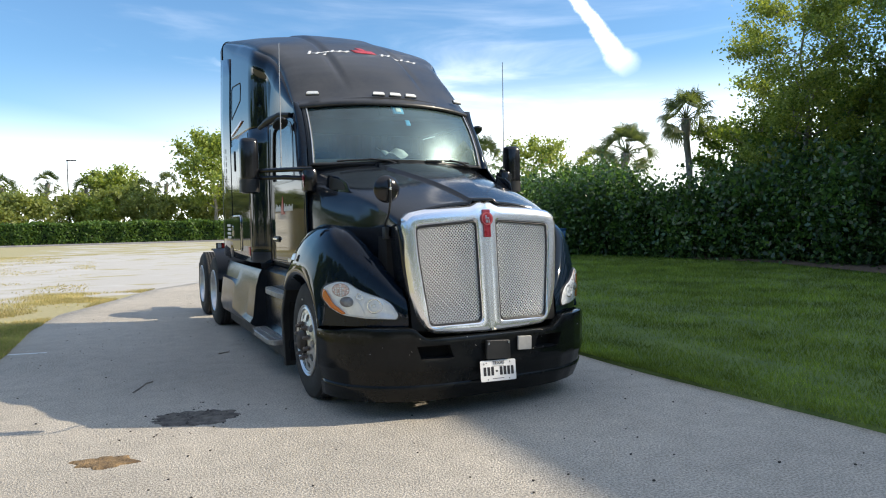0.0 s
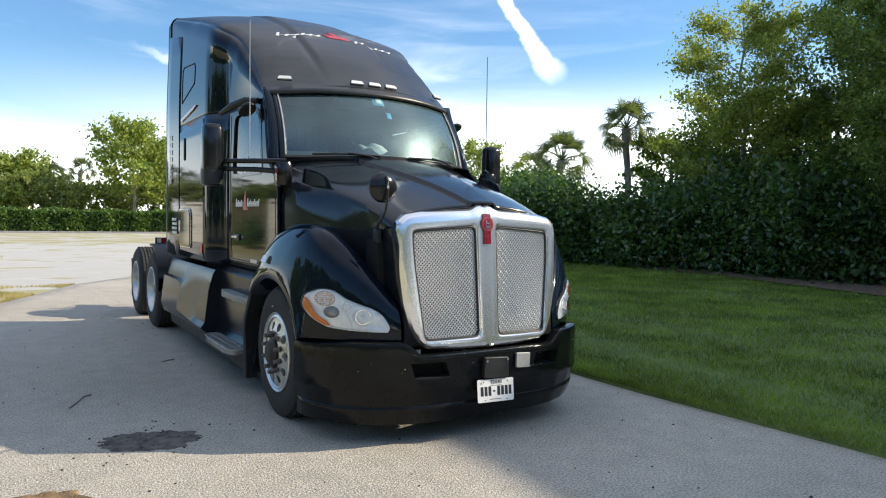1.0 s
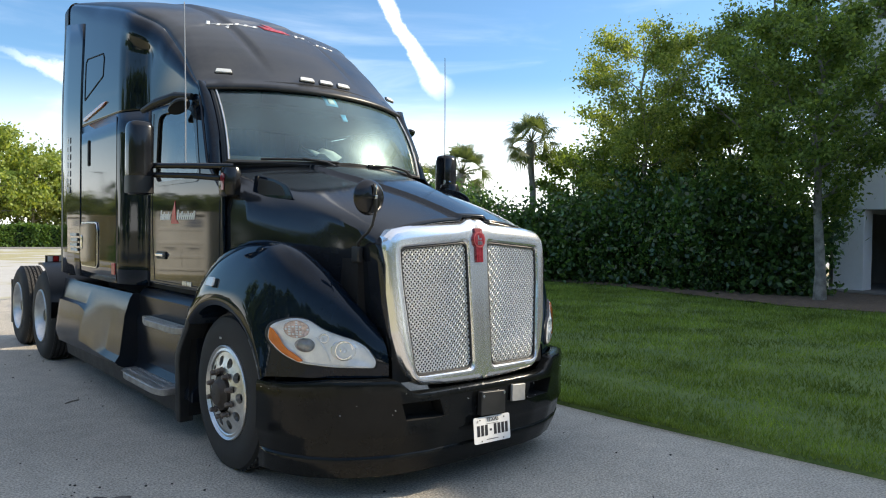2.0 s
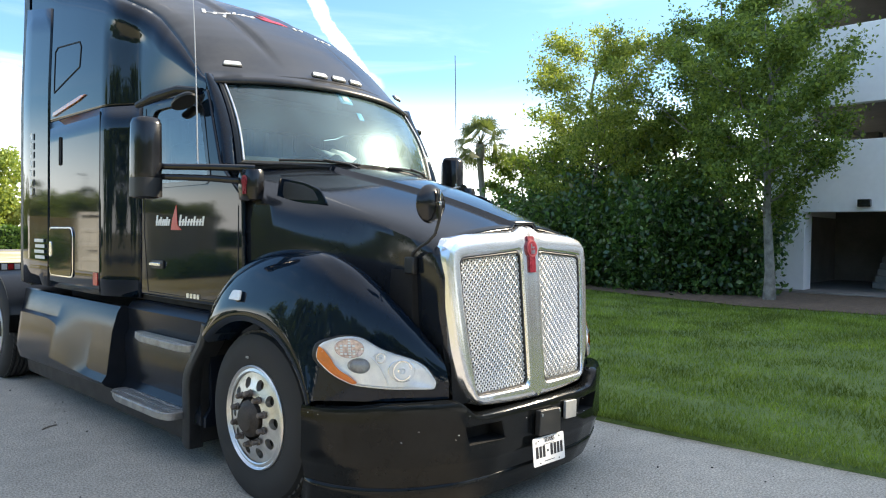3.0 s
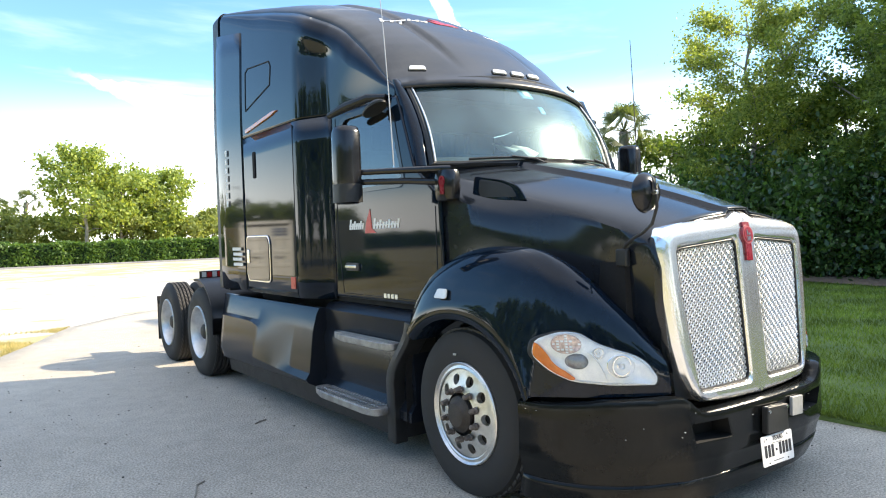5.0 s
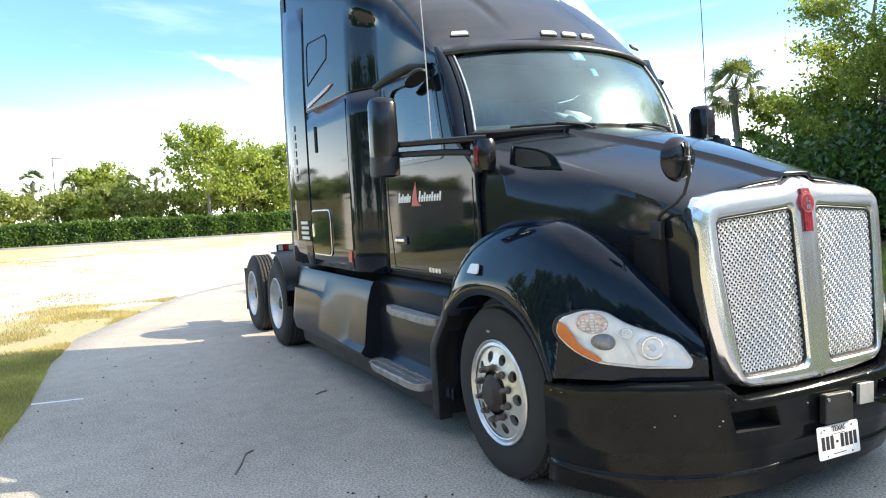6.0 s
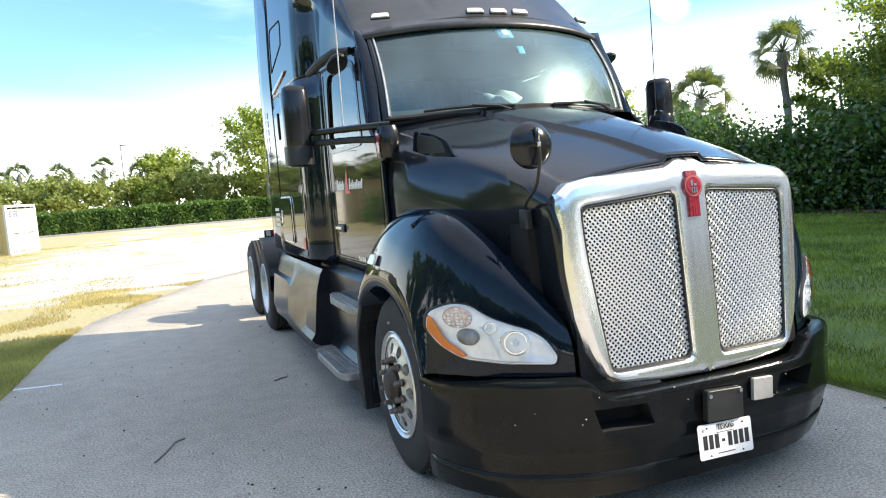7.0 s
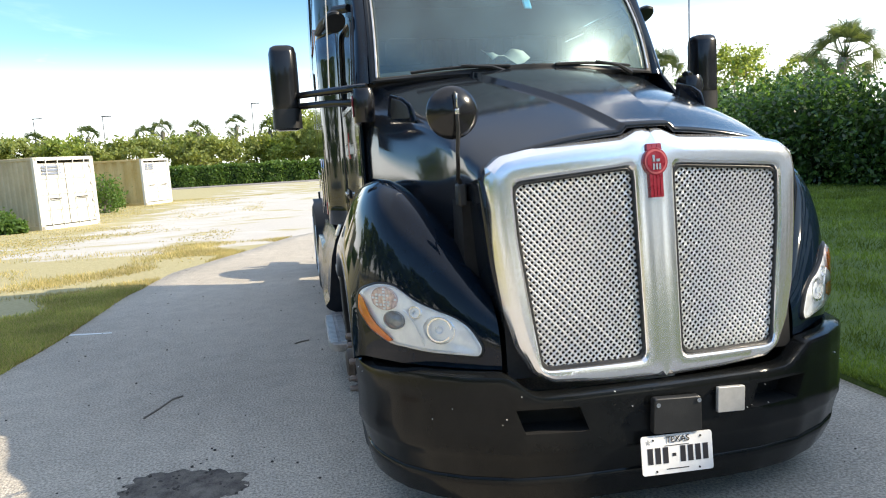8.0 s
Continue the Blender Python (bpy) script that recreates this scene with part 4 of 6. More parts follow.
for dx in (-0.016, 0.0, 0.016):
    bm = bmesh.new()
    prism(bm, [(dx - 0.008, 1.498), (dx + 0.008, 1.498), (dx + 0.007, 1.516), (dx - 0.007, 1.516)], 0.010, badge_at)
    part("emblem_crown", bm, RED, grille)
for u0, u1, z0, z1 in ((-0.012, -0.004, 1.462, 1.482), (0.0, 0.012, 1.462, 1.47), (-0.012, -0.006, 1.438, 1.456), (-0.002, 0.004, 1.438, 1.456), (0.008, 0.014, 1.438, 1.456)):
    bm = bmesh.new()
    prism(bm, [(u0, z0), (u1, z0), (u1, z1), (u0, z1)], 0.0175, badge_at)
    part("emblem_mark", bm, CHROME, grille)

# plate, bracket, sensor cover on the bumper
bm = bmesh.new()
tilt = 0.018


def plate_at(u, v, w):
    return (u - 0.006, -0.03 - w + 0.10 * (v - 0.345), v - 0.03 * u)


prism(bm, round_poly([(-0.15, 0.270), (0.15, 0.270), (0.15, 0.422), (-0.15, 0.422)], 0.012), 0.003, plate_at)
plate = part("number_plate", bm, PLATE_WHITE, truck, "white number plate with dark characters")
for k, u in enumerate((-0.125, -0.093, -0.061, 0.012, 0.044, 0.076, 0.108)):
    bm = bmesh.new()
    prism(bm, [(u, 0.312), (u + 0.022, 0.312), (u + 0.022, 0.374), (u, 0.374)], 0.0045, plate_at)
    part("plate_bar", bm, PLATE_INK, plate)
for u0, u1, z0, z1 in ((-0.05, 0.045, 0.287, 0.290), (-0.022, -0.006, 0.336, 0.348), (-0.052, 0.05, 0.378, 0.380)):
    bm = bmesh.new()
    prism(bm, [(u0, z0), (u1, z0), (u1, z1), (u0, z1)], 0.0045, plate_at)
    part("plate_line", bm, PLATE_INK, plate)
star = [((0.011 if k % 2 == 0 else 0.0045) * math.sin(math.pi * k / 5) - 0.12, (0.011 if k % 2 == 0 else 0.0045) * math.cos(math.pi * k / 5) + 0.398) for k in range(10)]
bm = bmesh.new()
prism(bm, star, 0.0045, plate_at)
part("plate_star", bm, GREY_PAD, plate)
txt = bpy.data.curves.new("plate_word", "FONT")
txt.body, txt.size, txt.align_x, txt.extrude = "TEXAS", 0.034, "CENTER", 0.001
word = new("plate_word", txt)
word.data.materials.append(PLATE_INK)
word.matrix_basis = Matrix.Translation((-0.004, -0.0315, 0.392)) @ pose(0, 0, 0, 84.5, 1.7, 0)
word.parent = plate
for u, z in ((-0.10, 0.405), (0.10, 0.405), (-0.09, 0.283), (0.09, 0.283)):
    bm = bmesh.new()
    prism(bm, [(u + 0.004 * math.cos(a), z + 0.004 * math.sin(a)) for a in [math.pi * k / 4 for k in range(8)]], 0.006, plate_at)
    part("plate_screw", bm, STEEL, plate)


def front_at(u, v, w):
    return (u, -0.004 - w + 0.12 * u * u, v)


bm = bmesh.new()
prism(bm, round_poly([(-0.105, 0.435), (0.098, 0.425), (0.095, 0.565), (-0.10, 0.575)], 0.012), 0.035, front_at)
pad = part("plate_bracket", bm, PLASTIC, truck, "black plastic bracket", bevel=0.004)
for u in (-0.088, 0.082):
    bm = bmesh.new()
    prism(bm, [(u + 0.009 * math.cos(a), 0.551 + 0.009 * math.sin(a)) for a in [math.pi * k / 6 for k in range(12)]], 0.041, front_at)
    part("bracket_bolt", bm, CHROME, pad)
bm = bmesh.new()
prism(bm, round_poly([(0.178, 0.478), (0.300, 0.470), (0.302, 0.572), (0.180, 0.580)], 0.006), 0.018, front_at)
part("sensor_cover", bm, GREY_PAD, truck, "pale grey square sensor cover", bevel=0.002)


def chips(bm, s):
    r = random.Random(3 + s)
    for k in range(9):
        q = r.uniform(0.1, 0.98)
        x, y = bumper_plan(q)
        z = r.uniform(0.46, 0.64)
        d = r.uniform(0.0008, 0.002)
        box(bm, s * x - d, s * x + d, y - 0.003, y + 0.004, z - d * 0.7, z + d * 0.7)


for ob in both(chips, WHITE_TAPE, "stone_chips"):
    ob["kind"] = "stuff"


# marker lights over the windshield
for x in (-0.757, -0.153, 0.015, 0.183, 0.788):
    y = 1.945 + 0.315 * x * x
    bm = bmesh.new()
    ang = math.atan(0.63 * x)
    m = Matrix.Translation((x, y - 0.012, 2.690)) @ Matrix.Rotation(ang, 4, "Z") @ Matrix.Rotation(radians(-38), 4, "X")
    outline = round_poly([(-0.062, -0.020), (0.062, -0.020), (0.052, 0.018), (-0.052, 0.018)], 0.012, 3)
    prism(bm, [(u * 1.12, v * 1.25) for u, v in outline], 0.012, lambda u, v, w: m @ Vector((u, -w + 0.008, v)))
    base = part("marker_light", bm, PLASTIC, truck, "white roof marker light", bevel=0.003)
    bm = bmesh.new()
    prism(bm, outline, 0.016, lambda u, v, w: m @ Vector((u, -w + 0.002, v)))
    part("marker_lens", bm, WHITE_LENS, base, bevel=0.005)


# mirrors on twin arms
def mirror_shell(bm, s):
    rings = []
    for z, k in ((1.735, 0.72), (1.745, 0.9), (1.77, 1.0), (1.9, 1.03), (2.05, 1.03), (2.19, 1.0), (2.222, 0.88), (2.232, 0.68)):
        ring = []
        for i in range(20):
            a = 2 * math.pi * i / 20
            c, d = math.cos(a), math.sin(a)
            ring.append((s * (1.388 + 0.082 * k * math.copysign(abs(c) ** 0.6, c)), 2.04 + (0.105 if d < 0 else 0.06) * k * math.copysign(abs(d) ** 0.7, d), z))
        rings.append(ring)
    loft(bm, rings, True, True, True)


for s in (-1, 1):
    bm = bmesh.new()
    mirror_shell(bm, s)
    mir = part("mirror", bm, GLOSS_PLASTIC, truck, "tall black door mirror on twin arms", sharp=50)
    bm = bmesh.new()
    prism(bm, round_poly([(-0.062, 1.765), (0.062, 1.765), (0.062, 2.2), (-0.062, 2.2)], 0.03), 0.006, lambda u, v, w: (s * 1.388 + u, 2.098 + w, v))
    part("mirror_glass", bm, MIRROR, mir)
    bm = bmesh.new()
    loft(bm, [[(s * (1.388 + 0.087 * c), 2.04 + (0.112 if d < 0 else 0.062) * d, z) for c, d in [(math.copysign(abs(math.cos(a)) ** 0.6, math.cos(a)), math.copysign(abs(math.sin(a)) ** 0.7, math.sin(a))) for a in [2 * math.pi * i / 20 for i in range(20)]]] for z in (1.745, 1.86)], True, True, True)
    part("mirror_base", bm, PLASTIC, mir)
    for z0, z1 in ((1.935, 1.925), (1.872, 1.845)):
        bm = bmesh.new()
        tube(bm, [(s * 1.33, 1.99, z0), (s * 1.31, 1.97, z0), (s * 1.12, 1.72, z0 - 0.3 * (z0 - z1)), (s * 0.99, 1.52, z1), (s * 0.95, 1.50, z1)], [0.017, 0.019, 0.021, 0.022, 0.022], 10)
        part("mirror_arm", bm, GLOSS_PLASTIC, mir)
    bm = bmesh.new()
    tube(bm, [(s * 1.325, 1.985, 1.945), (s * 1.325, 1.985, 1.86)], 0.012, 8)
    part("arm_clamp", bm, STEEL, mir)
    bm = bmesh.new()
    rings = []
    for z, k in ((1.72, 0.55), (1.735, 0.9), (1.80, 1.0), (1.88, 1.0), (1.915, 0.85)):
        rings.append([(s * (0.975 + 0.06 * k * math.copysign(abs(math.cos(a)) ** 0.6, math.cos(a))), 1.50 + 0.085 * k * math.copysign(abs(math.sin(a)) ** 0.6, math.sin(a)), z) for a in [2 * math.pi * i / 16 for i in range(16)]])
    loft(bm, rings, True, True, True)
    part("mirror_pod", bm, GLOSS_PLASTIC, mir, sharp=50)
    bm = bmesh.new()
    prism(bm, [(1.475 + 0.028 * math.cos(a), 1.845 + 0.034 * math.sin(a)) for a in [2 * math.pi * k / 16 for k in range(16)]], 0.006, lambda u, v, w: (s * (1.034 + w), u, v))
    prism(bm, [(1.455, 1.83), (1.495, 1.83), (1.493, 1.765), (1.457, 1.765)], 0.005, lambda u, v, w: (s * (1.034 + w), u, v))
    part("pod_emblem", bm, RED if s < 0 else GLOSS_PLASTIC, mir, "small emblem")
    # whip antenna on the arm
    bm = bmesh.new()
    tube(bm, [(-1.135, 1.86, 1.92), (-1.134, 1.862, 1.975)] if s < 0 else [(1.11, 1.72, 1.91), (1.11, 1.72, 1.97)], [0.010, 0.007], 8)
    ant = part("antenna", bm, CHROME, truck, "thin whip antenna on the mirror arm")
    bm = bmesh.new()
    tube(bm, [(s * 1.134, 1.862, 1.97), (s * 1.115, 1.92, 2.4), (s * 1.10, 1.98, 2.8), (s * 1.08, 2.05, 3.12)] if s < 0 else [(1.11, 1.72, 1.96), (1.13, 1.75, 2.4), (1.15, 1.78, 2.8), (1.165, 1.805, 3.07)], [0.0045, 0.0042, 0.0036, 0.003], 6)
    part("whip", bm, GREY_PAD if s < 0 else STEEL, ant)
    # look-down mirror over the side window
    bm = bmesh.new()
    tube(bm, [(s * 0.955, 2.22, 2.49), (s * 1.03, 2.34, 2.50), (s * 1.10, 2.55, 2.465), (s * 1.14, 2.74, 2.425)], [0.025, 0.03, 0.034, 0.022], 10)
    arm = part("window_mirror", bm, PLASTIC, truck, "black look-down mirror above the side window")
    bm = bmesh.new()
    for v in [0]:
        m = Matrix.Translation((s * 1.05, 2.22, 2.40)) @ Matrix.Rotation(radians(-18), 4, "X")
        rings = [[m @ Vector((0.07 * k * math.cos(a), 0.125 * k * math.sin(a), d)) for a in [2 * math.pi * i / 20 for i in range(20)]] for k, d in ((0.3, 0.04), (0.75, 0.032), (1.0, 0.008), (0.97, -0.006), (0.4, -0.008))]
        loft(bm, rings, True, True, True)
    part("mirror_bowl", bm, PLASTIC, arm)
    # round hood mirror on a bent stalk
    if s < 0:
        bm = bmesh.new()
        lathe(bm, [(0.004, -0.045), (0.045, -0.04), (0.078, -0.026), (0.096, -0.006), (0.098, 0.004), (0.092, 0.010), (0.004, 0.012)], (s * 0.78, 0.165, 1.69), "y", 32)
        hm = part("hood_mirror", bm, GLOSS_PLASTIC, truck, "round convex hood mirror on a bent stalk", sharp=60)
        bm = bmesh.new()
        tube(bm, [(s * 0.705, 0.37, 1.40), (s * 0.735, 0.33, 1.44), (s * 0.745, 0.27, 1.475), (s * 0.76, 0.20, 1.50), (s * 0.775, 0.135, 1.54), (s * 0.775, 0.105, 1.62), (s * 0.776, 0.105, 1.70), (s * 0.778, 0.125, 1.76)], [0.010, 0.009, 0.008, 0.008, 0.008, 0.008, 0.007, 0.006], 8)
        part("stalk", bm, PLASTIC, hm)
        bm = bmesh.new()
        box(bm, s * 0.768, s * 0.784, 0.098, 0.128, 1.68, 1.70)
        box(bm, s * 0.775 - 0.003, s * 0.775 + 0.003, 0.099, 0.110, 1.70, 1.755)
        part("stalk_clamp", bm, CHROME, hm, bevel=0.003)
        bm = bmesh.new()
        box(bm, s * 0.70, s * 0.735, 0.33, 0.40, 1.33, 1.42)
        part("stalk_foot", bm, PLASTIC, hm, bevel=0.008)

    # wedge-shaped vent panel on the hood side
    tri = round_poly([(1.40, 1.875), (1.18, 1.835), (1.06, 1.79), (1.0, 1.70), (1.40, 1.72)], 0.03, 3)

    def flank(u, v, w):
        wz = smooth_at(u - 0.25, HOOD_W) + (0.045 + 0.055 * step(u - 0.25, 0.5, 1.6)) * curve_at((smooth_at(u - 0.25, HOOD_S) - v), [(0.0, 0.1), (0.07, 0.35), (0.16, 0.75), (0.3, 0.97)])
        return (s * (wz + 0.004 + w), u, v)

    bm = bmesh.new()
    prism(bm, tri, 0.012, flank)
    vent = part("side_vent", bm, PAINT, truck, "black wedge-shaped hood side vent", bevel=0.004)
    bm = bmesh.new()
    c = Vector((1.24, 1.785))
    prism(bm, [tuple(c + (Vector(p) - c) * 0.72) for p in tri], 0.016, flank)
    part("vent_screen", bm, PLASTIC, vent, bevel=0.003)


# wheels
def rim_face(bm, s, x, y, z, dish):
    """Aluminium disc with ten round hand holes."""
    n = 10
    prof = lambda r: x + s * (0.035 * (1 - step(r, 0.10, 0.26)) - dish)
    for k in range(n):
        a0 = 2 * math.pi * k / n
        def at(r, a, d=0.0):
            return (prof(r) - s * d, y + r * math.cos(a0 + a), z + r * math.sin(a0 + a))
        h = math.pi / n
        edge = []
        for t in range(6):
            edge.append((0.125 + 0.135 * t / 6, -h))
        for t in range(6):
            edge.append((0.26, -h + 2 * h * t / 6))
        for t in range(6):
            edge.append((0.26 - 0.135 * t / 6, h))
        for t in range(6):
            edge.append((0.125, h - 2 * h * t / 6))
        outer = [at(r, a) for r, a in edge]
        hole, deep = [], []
        for r, a in edge:
            u, v = r - 0.20, a * 0.20
            q = math.hypot(u, v) or 1
            rr, aa = 0.20 + 0.031 * u / q, 0.031 * v / q / 0.20
            hole.append(at(rr, aa, -0.001))
            deep.append(at(rr, aa, 0.03))
        loft(bm, [outer, hole, deep])


def wheel(y, s, front):
    r = 0.485 if front else 0.50
    xo = s * (1.11 if front else 1.20)
    width = 0.285 if front else 0.27
    bm = bmesh.new()
    prof = [(0.285, -0.02), (0.30, 0.0), (0.36, 0.010), (0.43, 0.006), (0.47, -0.012), (r - 0.008, -0.035), (r, -0.055)]
    inner = [(r, -width + 0.055), (r - 0.008, -width + 0.035), (0.43, -width - 0.005), (0.30, -width), (0.285, -width + 0.02)]
    grooves = []
    span = width - 0.11
    for g in range(4):
        o = -0.055 - span * (g + 0.5) / 4
        grooves += [(r, o + 0.008), (r - 0.012, o + 0.006), (r - 0.012, o - 0.006), (r, o - 0.008)]
    lathe(bm, prof + grooves + inner, (xo, y, r), "x", 64, s)
    tyre = part("tyre", bm, RUBBER, truck, "black truck tyre with dusty tread", sharp=30)
    bm = bmesh.new()
    n = 54
    for k in range(n):
        a = 2 * math.pi * k / n
        for lane in range(5):
            o = -0.03 - (span + 0.05) * (lane + 0.0) / 5 - 0.008
            o2 = o - (span + 0.05) / 5 + 0.018
            sk = 0.35 * 2 * math.pi / n * (1 if lane % 2 else -1)
            pts = []
            for rr in (r - 0.006, r + 0.006):
                for oo, aa in ((o, a + sk), (o2, a - sk), (o2, a - sk + 4.2 / n), (o, a + sk + 4.2 / n)):
                    pts.append(bm.verts.new((xo + s * oo, y + rr * math.cos(aa), r + rr * math.sin(aa))))
            for f in ((4, 5, 6, 7), (0, 1, 5, 4), (1, 2, 6, 5), (2, 3, 7, 6), (3, 0, 4, 7)):
                bm.faces.new([pts[i] for i in f])
    part("tread", bm, material("dusty_tread", (0.03, 0.03, 0.029), 0.85, second=(0.09, 0.085, 0.08), scale=6) if not bpy.data.materials.get("dusty_tread") else bpy.data.materials["dusty_tread"], tyre, sharp=30)
    bm = bmesh.new()
    if front:
        lathe(bm, [(0.255, 0.0), (0.262, 0.006), (0.278, 0.0), (0.290, 0.012), (0.296, 0.006), (0.296, -0.03), (0.25, -0.06), (0.25, -0.2)], (xo, y, r), "x", 56, s)
        rim_face(bm, s, xo, y, r, 0.006)
    else:
        lathe(bm, [(0.296, -0.02), (0.296, 0.006), (0.288, 0.012), (0.278, 0.002), (0.268, -0.02), (0.26, -0.10), (0.25, -0.135)], (xo, y, r), "x", 56, s)
        rim_face(bm, s, xo - s * 0.16, y, r, -0.01)
    rim = part("rim", bm, ALU, tyre, "brushed aluminium wheel rim", sharp=40)
    bm = bmesh.new()
    if front:
        lathe(bm, [(0.106, 0.022), (0.104, 0.04), (0.096, 0.044), (0.080, 0.05), (0.068, 0.07), (0.05, 0.076), (0.004, 0.078)], (xo, y, r), "x", 32, s)
        lathe(bm, [(0.24, -0.03), (0.004, -0.04)], (xo, y, r), "x", 32, s)
    else:
        lathe(bm, [(0.11, -0.14), (0.095, -0.12), (0.085, -0.08), (0.08, -0.05), (0.06, -0.035), (0.004, -0.034)], (xo, y, r), "x", 32, s)
    part("hub", bm, RUSTY if front else STEEL, tyre, "dull brown hub" if front else "dark hub", sharp=40)
    for k in range(10):
        a = 2 * math.pi * (k + 0.5) / 10
        bm = bmesh.new()
        cx = xo + (s * 0.026 if front else -s * 0.14)
        cy, cz = y + 0.143 * math.cos(a), r + 0.143 * math.sin(a)
        lathe(bm, [(0.022, 0.0), (0.021, 0.010), (0.016, 0.012), (0.016, 0.034), (0.012, 0.042), (0.001, 0.043)], (cx, cy, cz), "x", 8, s)
        part("lug_nut", bm, NUT, tyre)
    if not front:
        bm = bmesh.new()
        lathe(bm, [(0.285, -0.32), (0.43, -0.31), (0.49, -0.35), (0.50, -0.38), (0.50, -0.54), (0.43, -0.6), (0.285, -0.58)], (xo, y, r), "x", 48, s)
        part("inner_tyre", bm, RUBBER, tyre)
    else:
        bm = bmesh.new()
        box(bm, xo + s * 0.009, xo + s * 0.016, y + 0.05, y + 0.075, r + 0.33, r + 0.342)
        part("valve_tag", bm, GREY_PAD, tyre)


for s in (-1, 1):
    wheel(WHEEL_Y, s, True)
    wheel(6.02, s, False)
    wheel(7.34, s, False)


# wheel wells and undercarriage; wells and engine box carry their shade as near-black colour
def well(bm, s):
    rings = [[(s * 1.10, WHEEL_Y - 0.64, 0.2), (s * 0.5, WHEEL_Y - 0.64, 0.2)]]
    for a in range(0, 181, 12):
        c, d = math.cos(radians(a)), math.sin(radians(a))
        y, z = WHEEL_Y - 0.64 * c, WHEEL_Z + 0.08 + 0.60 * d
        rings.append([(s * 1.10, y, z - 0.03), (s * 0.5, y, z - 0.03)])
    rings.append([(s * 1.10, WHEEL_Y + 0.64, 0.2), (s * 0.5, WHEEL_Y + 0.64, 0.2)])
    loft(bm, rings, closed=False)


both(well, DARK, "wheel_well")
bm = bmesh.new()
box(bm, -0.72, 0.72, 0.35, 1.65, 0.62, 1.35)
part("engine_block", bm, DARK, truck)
for s in (-1, 1):
    bm = bmesh.new()
    box(bm, s * 0.43, s * 0.50, 0.25, 8.15, 0.72, 1.0)
    part("frame_rail", bm, STEEL, truck, bevel=0.01)
bm = bmesh.new()
tube(bm, [(-0.95, WHEEL_Y, 0.47), (0.95, WHEEL_Y, 0.47)], 0.07, 12)
part("axle", bm, STEEL, truck)
for y in (6.02, 7.34):
    bm = bmesh.new()
    tube(bm, [(-0.7, y, 0.5), (-0.25, y, 0.5), (0, y, 0.5), (0.25, y, 0.5), (0.7, y, 0.5)], [0.09, 0.1, 0.22, 0.1, 0.09], 14)
    part("axle", bm, STEEL, truck)
bm = bmesh.new()
prism(bm, round_poly([(-0.45, 6.35), (0.45, 6.35), (0.45, 6.95), (0.12, 7.25), (0.05, 6.9), (-0.05, 6.9), (-0.12, 7.25), (-0.45, 6.95)], 0.06), 0.05, lambda u, v, w: (u, v, 1.12 + w))
part("fifth_wheel", bm, STEEL, truck, "greasy steel fifth wheel plate", bevel=0.01)
bm = bmesh.new()
box(bm, -0.3, 0.3, 6.4, 6.9, 0.98, 1.13)
part("fifth_wheel_mount", bm, STEEL, truck)
bm = bmesh.new()
box(bm, -0.85, 0.85, 5.32, 5.62, 1.0, 1.03)
part("deck_plate", bm, STEP_ALU, truck)


def quarter_fender(bm, s):
    rings = []
    for a in range(30, 101, 7):
        c, d = math.cos(radians(a)), math.sin(radians(a))
        y, z = 6.02 - 0.60 * c, 0.50 + 0.60 * d
        rings.append([(s * 1.20, y, z - 0.02), (s * 1.205, y, z), (s * 0.62, y, z), (s * 0.62, y + 0.01, z - 0.015)])
    rings.insert(0, [(x, y, z - 0.28) for x, y, z in rings[0]])
    loft(bm, rings, closed=False)


solid(both(quarter_fender, PLASTIC, "quarter_fender", "black plastic quarter fender"), 0.012)


def mudflap(bm, s):
    box(bm, s * 0.60, s * 1.18, 7.93, 7.945, 0.22, 0.76)
    box(bm, s * 0.4, s * 1.18, 7.90, 7.96, 0.74, 0.80)


both(mudflap, RUBBER, "mudflap", "black rubber mudflap", bevel=0.004)
for s in (-1, 1):
    bm = bmesh.new()
    box(bm, s * 0.88, s * 1.14, 6.10, 6.13, 1.10, 1.18)
    bar = part("tail_bar", bm, STEEL, truck)
    for k in range(4):
        bm = bmesh.new()
        box(bm, s * (0.89 + 0.06 * k), s * (0.94 + 0.06 * k), 6.094, 6.10, 1.11, 1.17)
        part("tape_block", bm, RED_TAPE if k % 2 == 0 else WHITE_TAPE, bar)


# side fairing under the sleeper: a facetted skirt, with two steps ahead of it
def tank_fairing(bm, s):
    rings = []
    for i in range(33):
        t = i / 32
        y = 3.14 + 2.28 * t
        end = step(t, 0.9, 1.0)
        cut = 0.98
        low = 0.36 - 0.04 * t
        diag = 0.40 + 0.36 * step(y, 3.2, 4.5)
        ring = [(0.95, cut - 0.06), (1.05, cut - 0.015), (1.085, cut - 0.02), (1.11 - 0.02 * end, cut - 0.06), (1.15 - 0.04 * end, 0.78), (1.19 - 0.07 * end, max(diag, 0.45)), (1.225 - 0.10 * end, max(0.40, diag - 0.32 * step(y, 3.2, 4.5))), (1.20 - 0.08 * end, low + 0.01), (1.12, low - 0.03), (0.95, low - 0.03)]
        rings.append([(s * x, y, z) for x, z in ring])
    loft(bm, rings, True, True, True)


both(tank_fairing, FAIRING, "side_fairing", "dark glossy sculpted side fairing", sharp=22)


